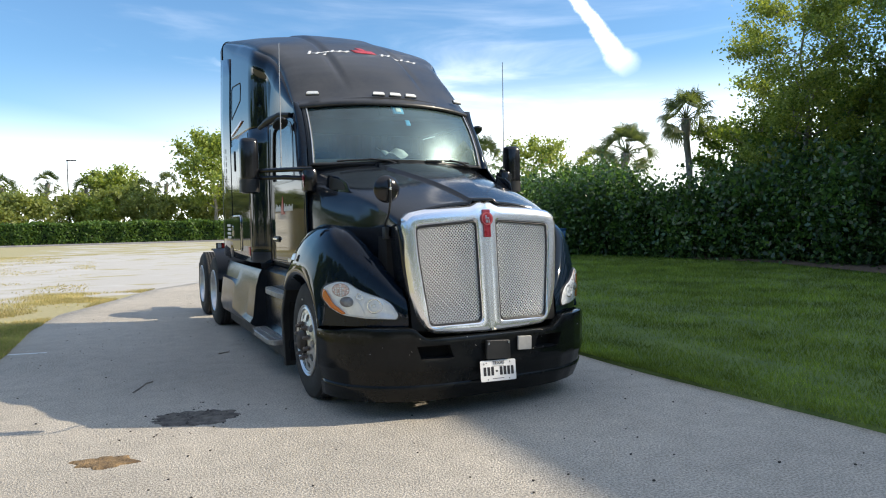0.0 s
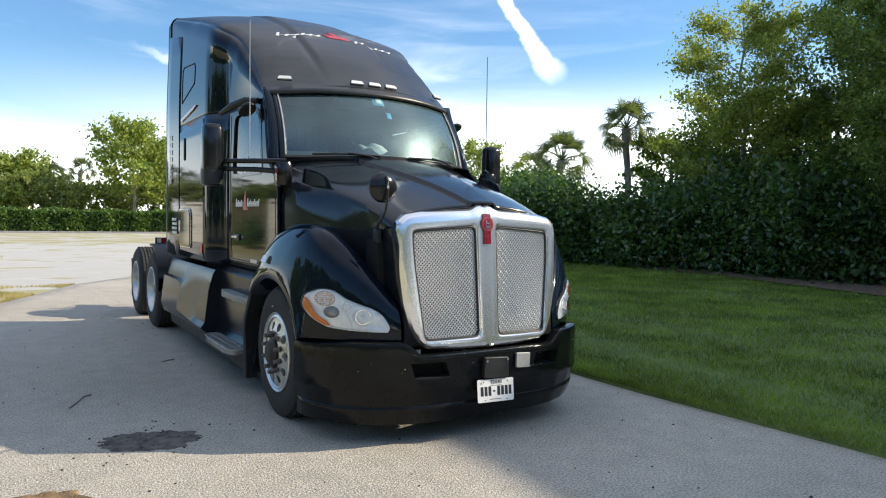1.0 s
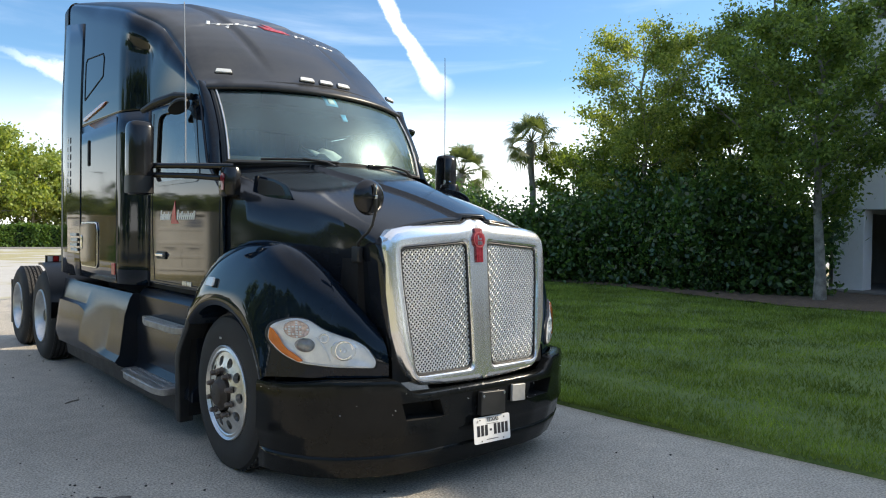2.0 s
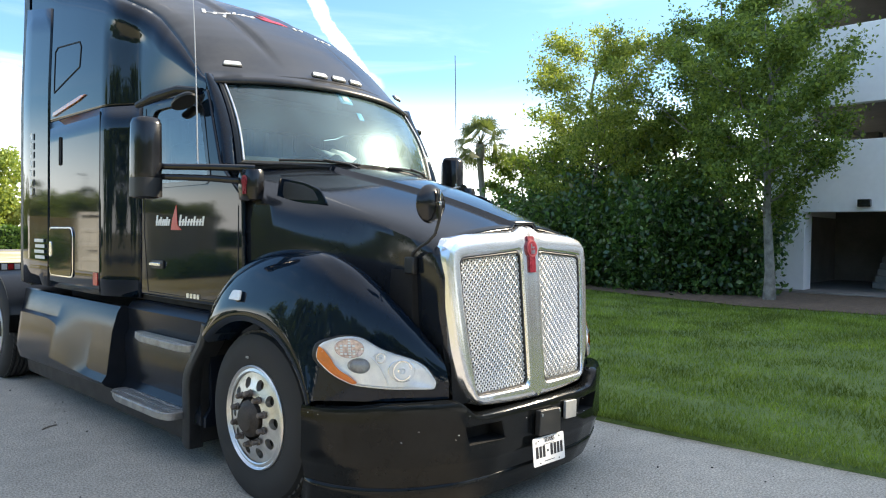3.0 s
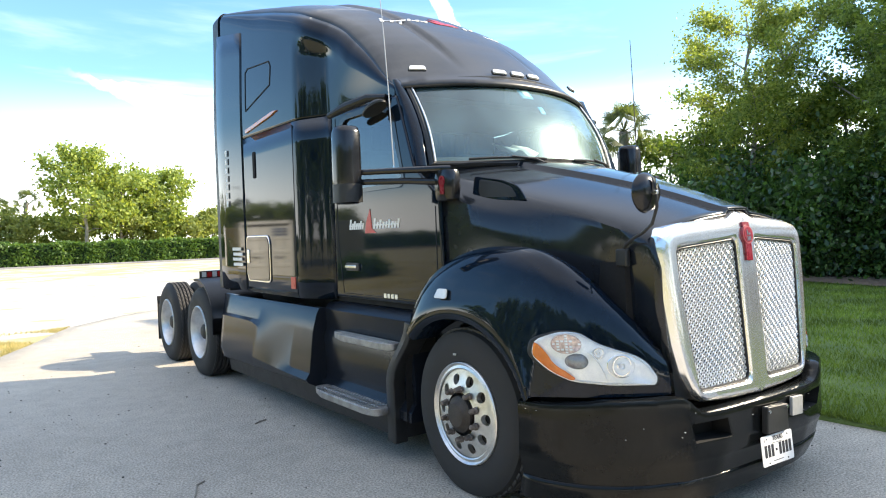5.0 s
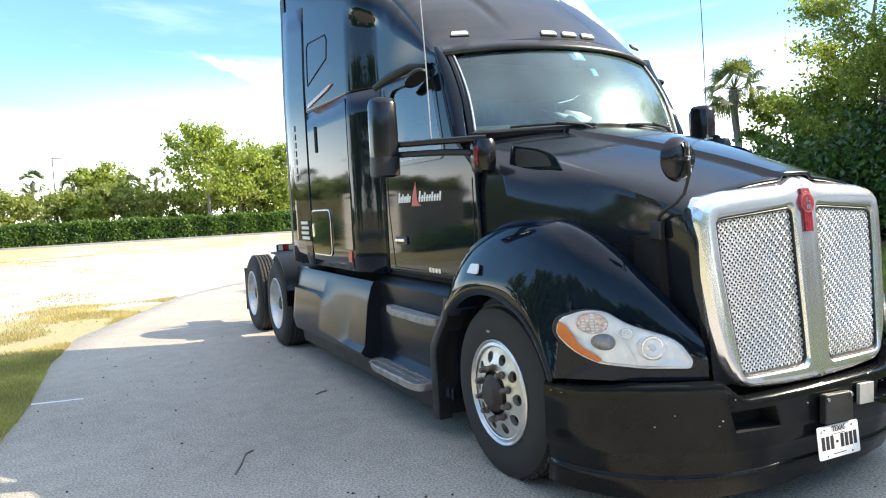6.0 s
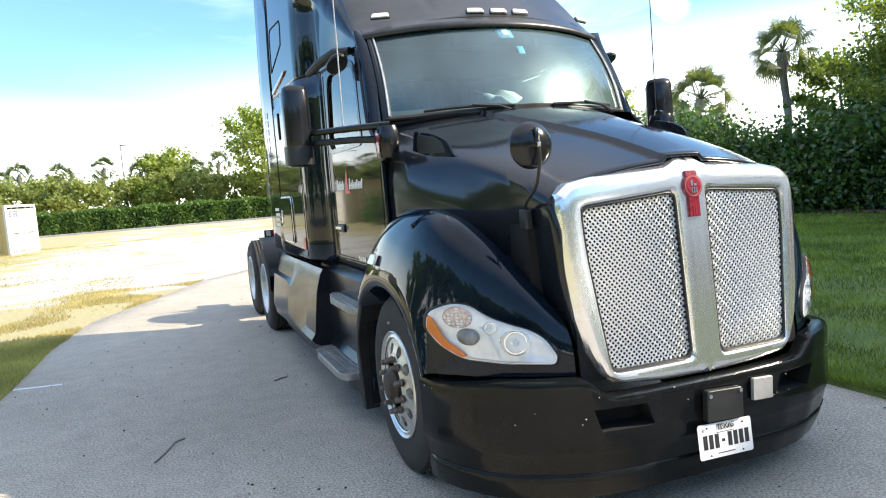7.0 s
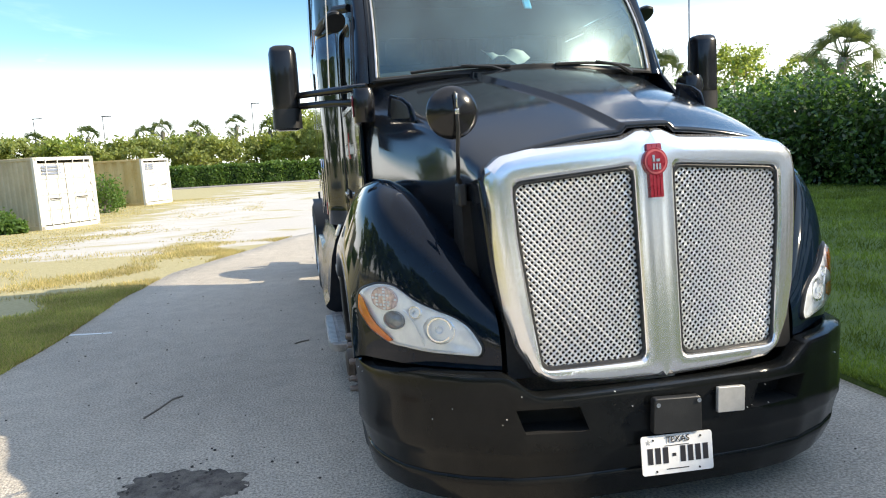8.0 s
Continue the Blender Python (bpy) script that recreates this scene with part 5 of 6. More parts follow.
def step_panel(bm, s):
    rings = []
    for y in (1.82, 2.2, 2.6, 3.0, 3.135):
        ring = [(0.93, 1.03), (1.00, 1.0), (1.04, 0.95), (1.03, 0.80), (1.06, 0.74), (1.045, 0.42), (1.09, 0.36), (1.09, 0.30), (0.93, 0.30)]
        rings.append([(s * x, y, z) for x, z in ring])
    loft(bm, rings, True, True, True)


both(step_panel, FAIRING, "step_panel", sharp=30)


def skirt(bm, s):
    rings = []
    for y in (2.02, 3.1, 4.2, 5.35):
        rings.append([(s * 1.06, y, 0.35), (s * 1.10, y, 0.34), (s * 1.075, y, 0.16), (s * 1.06, y, 0.16)])
    loft(bm, rings, True, True, True)


both(skirt, PLASTIC, "skirt", "black rubber side skirt")
for s in (-1, 1):
    for z, y0, y1, xo in ((0.80, 2.00, 2.90, 1.145), (0.365, 2.06, 3.06, 1.245)):
        outline = round_poly([(y0, 1.03), (y1 - 0.02, 1.03), (y1, xo - 0.06), (y1 - 0.22, xo), (y0 + 0.12, xo), (y0, xo - 0.03)], 0.05, 4)
        bm = bmesh.new()
        prism(bm, outline, 0.05, lambda u, v, w: (s * v, u, z - w))
        st = part("step", bm, STEP_ALU, truck, "worn aluminium entry step", bevel=0.006)
        bm = bmesh.new()
        for k in range(22):
            yy = y0 + 0.06 + (y1 - y0 - 0.16) * k / 22
            for j in range(3):
                xx = 1.05 + (xo - 1.08) * j / 2.4
                box(bm, s * xx, s * (xx + (xo - 1.09) / 3.2), yy, yy + 0.018, z, z + 0.005)
        part("step_tread", bm, ALU, st)


# door and sleeper details on both sides
def on_side(s, off=0.012):
    return lambda u, v, w: (s * (side_width(u, v) + off + w), u, v)


def seam(bm, s, pts, w=0.006, off=0.0085):
    for (a, b), (c, d) in zip(pts, pts[1:]):
        n = max(2, int(math.hypot(c - a, d - b) / 0.06))
        dirv = Vector((c - a, d - b)).normalized()
        nx, nz = -dirv.y * w / 2, dirv.x * w / 2
        rows = []
        for k in range(n + 1):
            y, z = a + (c - a) * k / n, b + (d - b) * k / n
            rows.append([(s * (side_width(y + q * nx, z + q * nz) + off + o), y + q * nx, z + q * nz) for q, o in ((-1, 0), (-1, 0.004), (1, 0.004), (1, 0))])
        loft(bm, rows, True, True, True)


for s in (-1, 1):
    for name, pts in (("door_seam", [(1.60, 1.09), (1.60, 1.70)]), ("door_seam", [(1.60, 1.09), (2.86, 1.09), (2.93, 1.5), (2.93, 2.44)]), ("sleeper_seam", [(3.43, 1.05), (3.43, 2.46)])):
        bm = bmesh.new()
        seam(bm, s, pts)
        part(name, bm, SEAM, truck)
    bm = bmesh.new()
    prism(bm, round_poly([(2.60, 1.265), (2.80, 1.265), (2.80, 1.325), (2.60, 1.325)], 0.02, 3), 0.012, on_side(s, 0.010))
    handle = part("door_handle", bm, PLASTIC, truck, "chrome door handle in a black recess", bevel=0.003)
    bm = bmesh.new()
    prism(bm, round_poly([(2.615, 1.285), (2.785, 1.285), (2.785, 1.31), (2.615, 1.31)], 0.01, 3), 0.028, on_side(s, 0.012))
    part("grip", bm, CHROME, handle, bevel=0.004)
    # luggage hatch
    hatch = round_poly([(3.98, 1.13), (4.52, 1.13), (4.56, 1.2), (4.56, 1.56), (4.02, 1.56), (3.98, 1.5)], 0.06, 4)
    bm = bmesh.new()
    prism(bm, hatch, 0.012, on_side(s, 0.010))
    door = part("luggage_hatch", bm, CHROME, truck, "black luggage hatch with bright frame", bevel=0.004)
    c = Vector((4.27, 1.345))
    bm = bmesh.new()
    prism(bm, [tuple(c + (Vector(p) - c) * 0.94) for p in hatch], 0.017, on_side(s, 0.010))
    part("hatch_panel", bm, PAINT, door, bevel=0.003)
    bm = bmesh.new()
    prism(bm, round_poly([(4.46, 1.30), (4.52, 1.30), (4.52, 1.43), (4.46, 1.43)], 0.02, 3), 0.024, on_side(s, 0.010))
    part("hatch_latch", bm, CHROME, door, bevel=0.004)
    # small upper window frame, slot vent, strip lamp, reflectors
    bm = bmesh.new()
    seam(bm, s, [(4.50, 2.75), (4.50, 3.10), (4.44, 3.13), (3.92, 3.09), (3.88, 3.04), (3.90, 2.88), (4.50, 2.74)], 0.010, 0.001)
    part("upper_window", bm, SEAM, truck, "flush upper sleeper window outline")
    bm = bmesh.new()
    prism(bm, round_poly([(4.27, 2.09), (4.33, 2.09), (4.33, 2.335), (4.27, 2.335)], 0.02, 3), 0.008, on_side(s, 0.010))
    part("slot_vent", bm, DARK, truck, "narrow black slot vent", bevel=0.003)
    bm = bmesh.new()
    prism(bm, round_poly([(4.50, 2.53), (4.50, 2.562), (3.85, 2.635), (3.74, 2.632), (3.9, 2.60)], 0.012, 3), 0.012, on_side(s, 0.002))
    part("strip_lamp", bm, AMBER, truck, "slim amber strip lamp", bevel=0.004)
    bm = bmesh.new()
    prism(bm, [(3.46, 1.10), (3.55, 1.10), (3.55, 1.20), (3.46, 1.20)], 0.006, on_side(s, 0.010))
    part("side_reflector", bm, RED_TAPE, truck, "red side reflector", bevel=0.002)
    # identification lines and upright lettering as plain bars
    for k, (a, b) in enumerate(((4.66, 4.92), (4.68, 4.94), (4.67, 4.92), (4.70, 4.94))):
        bm = bmesh.new()
        prism(bm, [(a, 1.27 + 0.05 * k), (b, 1.27 + 0.05 * k), (b, 1.30 + 0.05 * k), (a, 1.30 + 0.05 * k)], 0.003, on_side(s, 0.023))
        part("marking_bar", bm, WHITE_TAPE, truck)
    for k in range(7):
        bm = bmesh.new()
        prism(bm, [(5.02, 1.86 + 0.085 * k), (5.06, 1.86 + 0.085 * k), (5.06, 1.92 + 0.085 * k), (5.02, 1.92 + 0.085 * k)], 0.003, on_side(s, 0.023))
        part("marking_bar", bm, WHITE_TAPE, truck)
    # door decal: slanted white strokes beside a red sail
    for a, b, n in ((2.74, 2.52, 7), (2.38, 2.02, 9)):
        for k in range(n):
            y = a + (b - a) * k / n
            h = 0.075 if k == 0 else (0.062 if k % 3 == 2 else 0.046)
            bm = bmesh.new()
            prism(bm, [(y, 1.575), (y - 0.024, 1.575), (y - 0.040, 1.575 + h), (y - 0.016, 1.575 + h)], 0.002, on_side(s, 0.0105))
            part("decal_stroke", bm, WHITE_TAPE, truck)
        bm = bmesh.new()
        prism(bm, [(a, 1.597), (b + 0.02, 1.597), (b + 0.02, 1.606), (a, 1.606)], 0.0024, on_side(s, 0.0105))
        part("decal_stroke", bm, WHITE_TAPE, truck)
    bm = bmesh.new()
    prism(bm, [(2.50, 1.545), (2.34, 1.545), (2.40, 1.58), (2.42, 1.72), (2.48, 1.62)], 0.003, on_side(s, 0.0105))
    part("decal_sail", bm, RED_TAPE, truck, "red sail-shaped decal")
    bm = bmesh.new()
    for k in range(4):
        y = 2.26 - 0.048 * k
        prism(bm, round_poly([(y, 1.085), (y - 0.034, 1.085), (y - 0.034, 1.117), (y, 1.117)], 0.008, 2), 0.004, on_side(s, 0.0105))
    part("model_badge", bm, ALU, truck, "small silver badge")
    # fender side marker
    bm = bmesh.new()
    prism(bm, round_poly([(1.27, 1.15), (1.39, 1.15), (1.375, 1.205), (1.29, 1.205)], 0.012, 2), 0.014, lambda u, v, w: (s * (1.170 + w - 0.42 * (v - 1.16)), u, v))
    part("fender_marker", bm, WHITE_LENS, truck, "white fender side marker", bevel=0.004)


# roof decal on the dome
def roof_point(x, y, up):
    ring = roof_ring(y)
    best = np.interp(x, [p[0] for p in ring[44:-44]], [p[2] for p in ring[44:-44]])
    return (x, y + bow(y) * x * x, float(best) + up)


def roof_patch(name, x0, x1, y0, y1, slant, mat):
    bm = bmesh.new()
    rows = []
    for i in range(7):
        y = y0 + (y1 - y0) * i / 6
        rows.append([roof_point(x0 + (x1 - x0) * k / 4 + slant * i / 6, y, 0.004) for k in range(5)])
    loft(bm, rows, closed=False)
    ob = part(name, bm, mat, truck)
    sm = ob.modifiers.new("thickness", "SOLIDIFY")
    sm.thickness = 0.002


for k in range(6):
    roof_patch("roof_stroke", -0.60 + 0.08 * k, -0.57 + 0.08 * k, 2.81, 2.81 + (0.065 if k else 0.11), 0.04, WHITE_TAPE)
for k in range(6):
    roof_patch("roof_stroke", 0.20 + 0.08 * k, 0.23 + 0.08 * k, 2.80 - 0.02 * (k == 0), 2.865, 0.04, WHITE_TAPE)
roof_patch("roof_stroke", -0.60, -0.14, 2.835, 2.848, 0.01, WHITE_TAPE)
roof_patch("roof_stroke", 0.20, 0.64, 2.825, 2.838, 0.01, WHITE_TAPE)
roof_patch("roof_sail", -0.08, 0.17, 2.82, 2.93, -0.02, RED_TAPE)
roof_patch("roof_sail", 0.01, 0.09, 2.93, 3.02, -0.03, RED_TAPE)

# wipers
for s, u0, u1 in ((-1, -0.15, -0.75), (1, 0.75, 0.15)):
    bm = bmesh.new()
    tube(bm, [screen(u0 + (u1 - u0) * k / 12, 0.035 + 0.012 * math.sin(k / 12 * math.pi)) + Vector((0, -0.028, 0.004)) for k in range(13)], 0.009, 6)
    w = part("wiper", bm, PLASTIC, truck, "black windshield wiper")
    bm = bmesh.new()
    tube(bm, [screen(u0, 0.0) + Vector((0, -0.045, -0.02)), screen(u0 * 0.8 + u1 * 0.2, 0.02) + Vector((0, -0.045, 0.01)), screen((u0 + u1) / 2, 0.05) + Vector((0, -0.036, 0.01))], [0.014, 0.010, 0.008], 6)
    part("wiper_arm", bm, PLASTIC, w)

# inside the cab
bm = bmesh.new()
loft(bm, [[(x, 1.62 + 0.38 * x * x, 1.99), (x, 1.85 + 0.36 * x * x, 2.06), (x, 2.05 + 0.25 * x * x, 2.04), (x, 2.18 + 0.15 * x * x, 1.95), (x, 2.2, 1.5)] for x in [-0.86 + 1.72 * k / 16 for k in range(17)]], closed=False)
part("dashboard", bm, DASH, truck, "grey moulded dashboard")
for x in (-0.5, 0.5):
    for nm, dims in (("seat_cushion", (x - 0.27, x + 0.27, 2.45, 2.95, 1.35, 1.55)), ("seat_back", (x - 0.26, x + 0.26, 2.90, 3.05, 1.5, 2.22)), ("headrest", (x - 0.14, x + 0.14, 2.92, 3.03, 2.22, 2.42))):
        bm = bmesh.new()
        box(bm, *dims)
        part(nm, bm, CLOTH, truck, bevel=0.05)
bm = bmesh.new()
ring = [(0.5 + 0.22 * math.cos(a), 2.38 + 0.08 * math.sin(a), 1.80 + 0.18 * math.sin(a)) for a in [2 * math.pi * k / 28 for k in range(29)]]
tube(bm, ring, 0.015, 8, False)
part("steering_wheel", bm, CLOTH, truck)
bm = bmesh.new()
loft(bm, [[(-0.93 + 1.86 * k / 60, 3.30 + 0.03 * math.sin(k * 1.3), z) for k in range(61)] for z in (1.1, 1.8, 2.45)], closed=False)
part("curtain", bm, CURTAIN, truck, "grey sleeper curtain")
bm = bmesh.new()
box(bm, -0.9, 0.9, 2.1, 3.3, 2.46, 2.50)
part("headliner", bm, CLOTH, truck)
bm = bmesh.new()
loft(bm, [[(-0.15 + 0.24 * k / 6, 1.80 + 0.12 * j, 2.085 + 0.03 * math.sin(k * 1.1 + j) + 0.035 * j) for k in range(7)] for j in range(3)], closed=False)
solid([part("dash_paper", bm, PAPER, truck, "white papers on the dashboard")], 0.004)
bm = bmesh.new()
loft(bm, [[(0.30 + 0.30 * k / 5, 1.74 + 0.07 * j, 2.055 + 0.012 * math.sin(k * 2.0 + j)) for k in range(6)] for j in range(3)], closed=False)
solid([part("dash_paper", bm, PAPER, truck)], 0.003)
for nm, u0, u1, v0, v1, mt in (("permit_card", -0.07, 0.06, 0.77, 0.93, BLUE_CARD), ("permit_face", -0.03, 0.035, 0.80, 0.88, PAPER), ("toll_tag", 0.035, 0.09, 0.58, 0.67, BLUE_CARD)):
    bm = bmesh.new()
    screen_grid(bm, u0, u1, v0, v1, 4, 3, 0.012 if nm == "permit_card" else 0.008)
    solid([part(nm, bm, mt, truck)], 0.002)

# pale trim along the windshield's sides
for s in (-1, 1):
    bm = bmesh.new()
    tube(bm, [screen(s * 0.955, 0.03 + 0.93 * k / 10) + Vector((0, -0.018, 0)) for k in range(11)], 0.007, 6)
    part("windshield_trim", bm, ALU, truck, "thin silver windshield trim")


# ---- garage building beyond the lawn ----
STUCCO = material("white_painted_concrete", (0.84, 0.85, 0.86), 0.85, vary=0.05, scale=0.8, bump=0.003, bump_scale=60)
CONCRETE = material("grey_concrete", (0.22, 0.21, 0.20), 0.9, vary=0.2, scale=1.5, bump=0.004, bump_scale=30)
garage = thing("parking_garage", "white concrete parking garage with long open decks", "building", (17.6, 4.85, 0.05))


def gbox(name, x0, x1, y0, y1, z0, z1, mat, label=""):
    bm = bmesh.new()
    box(bm, x0 - 17.6, x1 - 17.6, y0 - 4.85, y1 - 4.85, z0 - 0.05, z1 - 0.05)
    return part(name, bm, mat, garage, label, bevel=0.02)


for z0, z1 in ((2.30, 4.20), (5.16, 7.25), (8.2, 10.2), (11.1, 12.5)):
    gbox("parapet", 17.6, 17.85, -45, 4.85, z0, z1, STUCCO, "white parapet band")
    gbox("end_parapet", 17.85, 36, 4.6, 4.85, z0, z1, STUCCO)
for z in (2.55, 5.5, 8.5, 11.3):
    gbox("deck", 17.85, 36, -45, 4.6, z, z + 0.25, CONCRETE)
for y in (3.75, -2.6, -9.0, -15.4, -21.8, -28.2, -34.6):
    gbox("column", 17.62, 18.25, y, y + 0.75, 0.05, 12.3, STUCCO)
    gbox("inner_column", 26, 26.6, y, y + 0.6, 0.05, 12.3, CONCRETE)
gbox("back_wall", 35.7, 36, -45, 4.6, 0.05, 12.3, CONCRETE)
gbox("end_wall", 18.3, 36, 4.6, 4.85, 0.16, 2.3, CONCRETE)
gbox("inner_wall", 24.0, 24.2, -45, 4.6, 0.16, 2.55, CONCRETE)
gbox("slab", 17.0, 36, -45, 4.85, 0.05, 0.16, CONCRETE)
for k in range(9):
    gbox("stair", 20.0 + 0.3 * k, 20.3 + 0.3 * k, 0.5, 2.6, 0.16, 0.34 + 0.18 * k, CONCRETE)
gbox("wall_light", 17.42, 17.6, 2.15, 2.45, 2.42, 2.62, GLOSS_PLASTIC, "small black wall light")

# ---- containers on the lot ----
CONT_WHITE = material("faded_white_steel", (0.62, 0.60, 0.54), 0.6, second=(0.74, 0.72, 0.66), scale=1.6, bump=0.002, bump_scale=40)
CONT_TAN = material("faded_tan_steel", (0.46, 0.40, 0.27), 0.65, second=(0.58, 0.52, 0.37), scale=1.4, bump=0.002, bump_scale=40)
CONT_BLUE = material("grey_blue_marking", (0.20, 0.23, 0.30), 0.6, vary=0.15, scale=9)


def container(x, y, turn, length, side_mat, label, pitch=0.28, deep=0.036):
    """Shipping container: doors face local -y at the origin's edge, body towards +y."""
    t = thing("shipping_container", label, "container", (x, y, dip(x, y)), "containers on the lot", turn)
    W, H = 2.44, 2.59
    def add(name, bm, mat, parent=t, lab="", bevel=0.0):
        ob = mesh_ob(name, bm, mat)
        ob.parent = parent
        if lab:
            ob["label"] = lab
        if bevel:
            b = ob.modifiers.new("bevel", "BEVEL")
            b.width, b.segments = bevel, 1
        return ob
    for sx in (-1, 1):
        bm = bmesh.new()
        rows, n = [], int(length / pitch)
        prof = []
        for k in range(n):
            y0 = 0.12 + (length - 0.24) * k / n
            p = (length - 0.24) / n
            prof += [(y0, 0.0), (y0 + p * 0.35, 0.0), (y0 + p * 0.5, -deep), (y0 + p * 0.85, -deep)]
        loft(bm, [[(sx * (W / 2 + d), yy, z) for yy, d in prof] for z in (0.15, H - 0.1)], closed=False)
        add("corrugated_side", bm, side_mat)
        for name, z0, z1 in (("bottom_rail", 0.0, 0.16), ("top_rail", H - 0.11, H)):
            bm = bmesh.new()
            box(bm, sx * (W / 2 - 0.06), sx * (W / 2 + 0.012), 0, length, z0, z1)
            add(name, bm, side_mat, bevel=0.01)
        for yy in (0.0, length - 0.14):
            bm = bmesh.new()
            box(bm, sx * (W / 2 - 0.14), sx * (W / 2 + 0.014), yy, yy + 0.14, 0, H)
            add("corner_post", bm, CONT_WHITE, bevel=0.01)
    bm = bmesh.new()
    box(bm, -W / 2 + 0.05, W / 2 - 0.05, 0.05, length - 0.05, H - 0.05, H - 0.02)
    add("container_roof", bm, side_mat)
    bm = bmesh.new()
    box(bm, -W / 2 + 0.05, W / 2 - 0.05, length - 0.09, length - 0.05, 0.1, H - 0.05)
    add("back_end", bm, side_mat)
    bm = bmesh.new()
    box(bm, -W / 2, W / 2, 0.0, 0.12, H - 0.12, H)
    add("door_header", bm, CONT_WHITE)
    bm = bmesh.new()
    box(bm, -W / 2, W / 2, 0.0, 0.12, 0.0, 0.14)
    add("door_sill", bm, CONT_WHITE)
    for sx in (-1, 1):
        bm = bmesh.new()
        x0, x1 = (-W / 2 + 0.13, -0.015) if sx < 0 else (0.015, W / 2 - 0.13)
        cols = 6
        prof = []
        for k in range(4):
            za = 0.18 + (H - 0.36) * k / 4
            p = (H - 0.36) / 4
            prof += [(za, 0.02), (za + p * 0.12, 0.02), (za + p * 0.18, 0.05), (za + p * 0.88, 0.05), (za + p * 0.94, 0.02)]
        loft(bm, [[(x, d, z) for z, d in prof] for x in (x0, x1)], closed=False)
        leaf = add("door", bm, CONT_WHITE, lab="faded white container door")
        for q in (0.28, 0.72):
            bm = bmesh.new()
            xx = x0 + (x1 - x0) * q
            tube(bm, [(xx, -0.03, 0.08), (xx, -0.03, H - 0.06)], 0.018, 8)
            add("lock_rod", bm, CONT_WHITE, leaf)
            bm = bmesh.new()
            box(bm, xx - 0.02, xx + 0.26 * (1 if q < 0.5 else -1), -0.055, -0.035, 1.08, 1.12)
            add("lock_handle", bm, STEEL, leaf)
        for z in (0.35, 0.95, 1.6, 2.25):
            bm = bmesh.new()
            xx = x0 if sx < 0 else x1
            box(bm, xx - 0.07, xx + 0.07, -0.012, 0.02, z - 0.05, z + 0.05)
            add("hinge", bm, CONT_WHITE, leaf)
    for k in range(3):
        bm = bmesh.new()
        box(bm, -0.95, -0.2, -0.006, 0.012, 1.98 + 0.12 * k, 2.05 + 0.12 * k)
        add("marking_bar", bm, CONT_BLUE)
    return t


container(-9.7, 25.7, 55, 6.06, CONT_TAN, "faded white steel container with tan corrugated sides")
container(-9.3, 40.4, 65, 12.2, material("ochre_steel", (0.50, 0.36, 0.13), 0.65, second=(0.60, 0.48, 0.24), scale=1.2), "ochre corrugated container with pale doors", 0.62, 0.09)

# ---- potholes, marks and litter on the drive ----
DIRT = material("dark_loose_dirt", (0.045, 0.038, 0.032), 0.95, second=(0.20, 0.18, 0.155), scale=14, bump=0.012, bump_scale=45)
RUSTY_DIRT = material("brown_leaf_litter", (0.09, 0.058, 0.03), 0.95, second=(0.33, 0.22, 0.11), scale=12, bump=0.012, bump_scale=50)


def pothole(x, y, rx, ry, turn, mat, label, seed):
    bm = bmesh.new()
    r = random.Random(seed)
    c, s = math.cos(turn), math.sin(turn)
    rings = []
    for k, z in ((1.0, 0.0145), (0.94, 0.0185), (0.78, 0.021), (0.55, 0.019), (0.3, 0.022), (0.08, 0.02)):
        ring = []
        for i in range(48):
            a = 2 * math.pi * i / 48
            w = k * (1 + 0.34 * noise.noise((math.cos(a) * 1.6 + seed, math.sin(a) * 1.6, 0)) + 0.2 * noise.noise((math.cos(a) * 5 + seed, math.sin(a) * 5, k)))
            u, v = rx * w * math.cos(a), ry * w * math.sin(a)
            ring.append((x + u * c - v * s, y + u * s + v * c, z + (0.012 * noise.noise((u * 22, v * 22, seed)) if 0 < k < 1 else 0)))
        rings.append(ring)
    loft(bm, rings, True, False, True)
    tagged(mesh_ob("pothole", bm, mat, 70), label, "pothole", kind="structure")


pothole(-2.03, 1.02, 0.36, 0.21, -0.35, DIRT, "dark dirt-filled pothole in the asphalt", 3)
pothole(-2.64, 0.26, 0.19, 0.11, -0.3, RUSTY_DIRT, "small pothole with brown litter", 8)
CRUMB = material("dark_crumb", (0.05, 0.045, 0.04), 0.9, vary=0.4, scale=20)
r = random.Random(12)
bm = bmesh.new()
for k in range(420):
    x, y = r.uniform(-3.6, 1.8), r.uniform(-3.5, 9)
    if k < 110:
        a, d = r.uniform(0, 6.28), abs(r.gauss(0, 0.2))
        x, y = -2.03 + d * 1.4 * math.cos(a), 1.02 + d * math.sin(a)
    d = r.uniform(0.003, 0.010) * (1.6 if r.random() < 0.06 else 1)
    bmesh.ops.create_icosphere(bm, subdivisions=1, radius=d, matrix=Matrix.Translation((x, y, 0.016 + d * 0.3)) @ Matrix.Diagonal((1, r.uniform(0.6, 1.2), 0.6, 1)))
tagged(mesh_ob("loose_grit", bm, CRUMB), "loose dark grit and crumbs on the asphalt", "grit", kind="stuff")
for pts in ([(-1.50, 3.55), (-1.44, 3.60), (-1.38, 3.62)], [(-2.42, 2.10), (-2.36, 2.24), (-2.30, 2.42), (-2.24, 2.46)]):
    bm = bmesh.new()
    tube(bm, [(x, y, 0.02) for x, y in pts], 0.006, 6)
    tagged(mesh_ob("twig", bm, BARK), "small dark twig lying on the asphalt", "twig")
bm = bmesh.new()
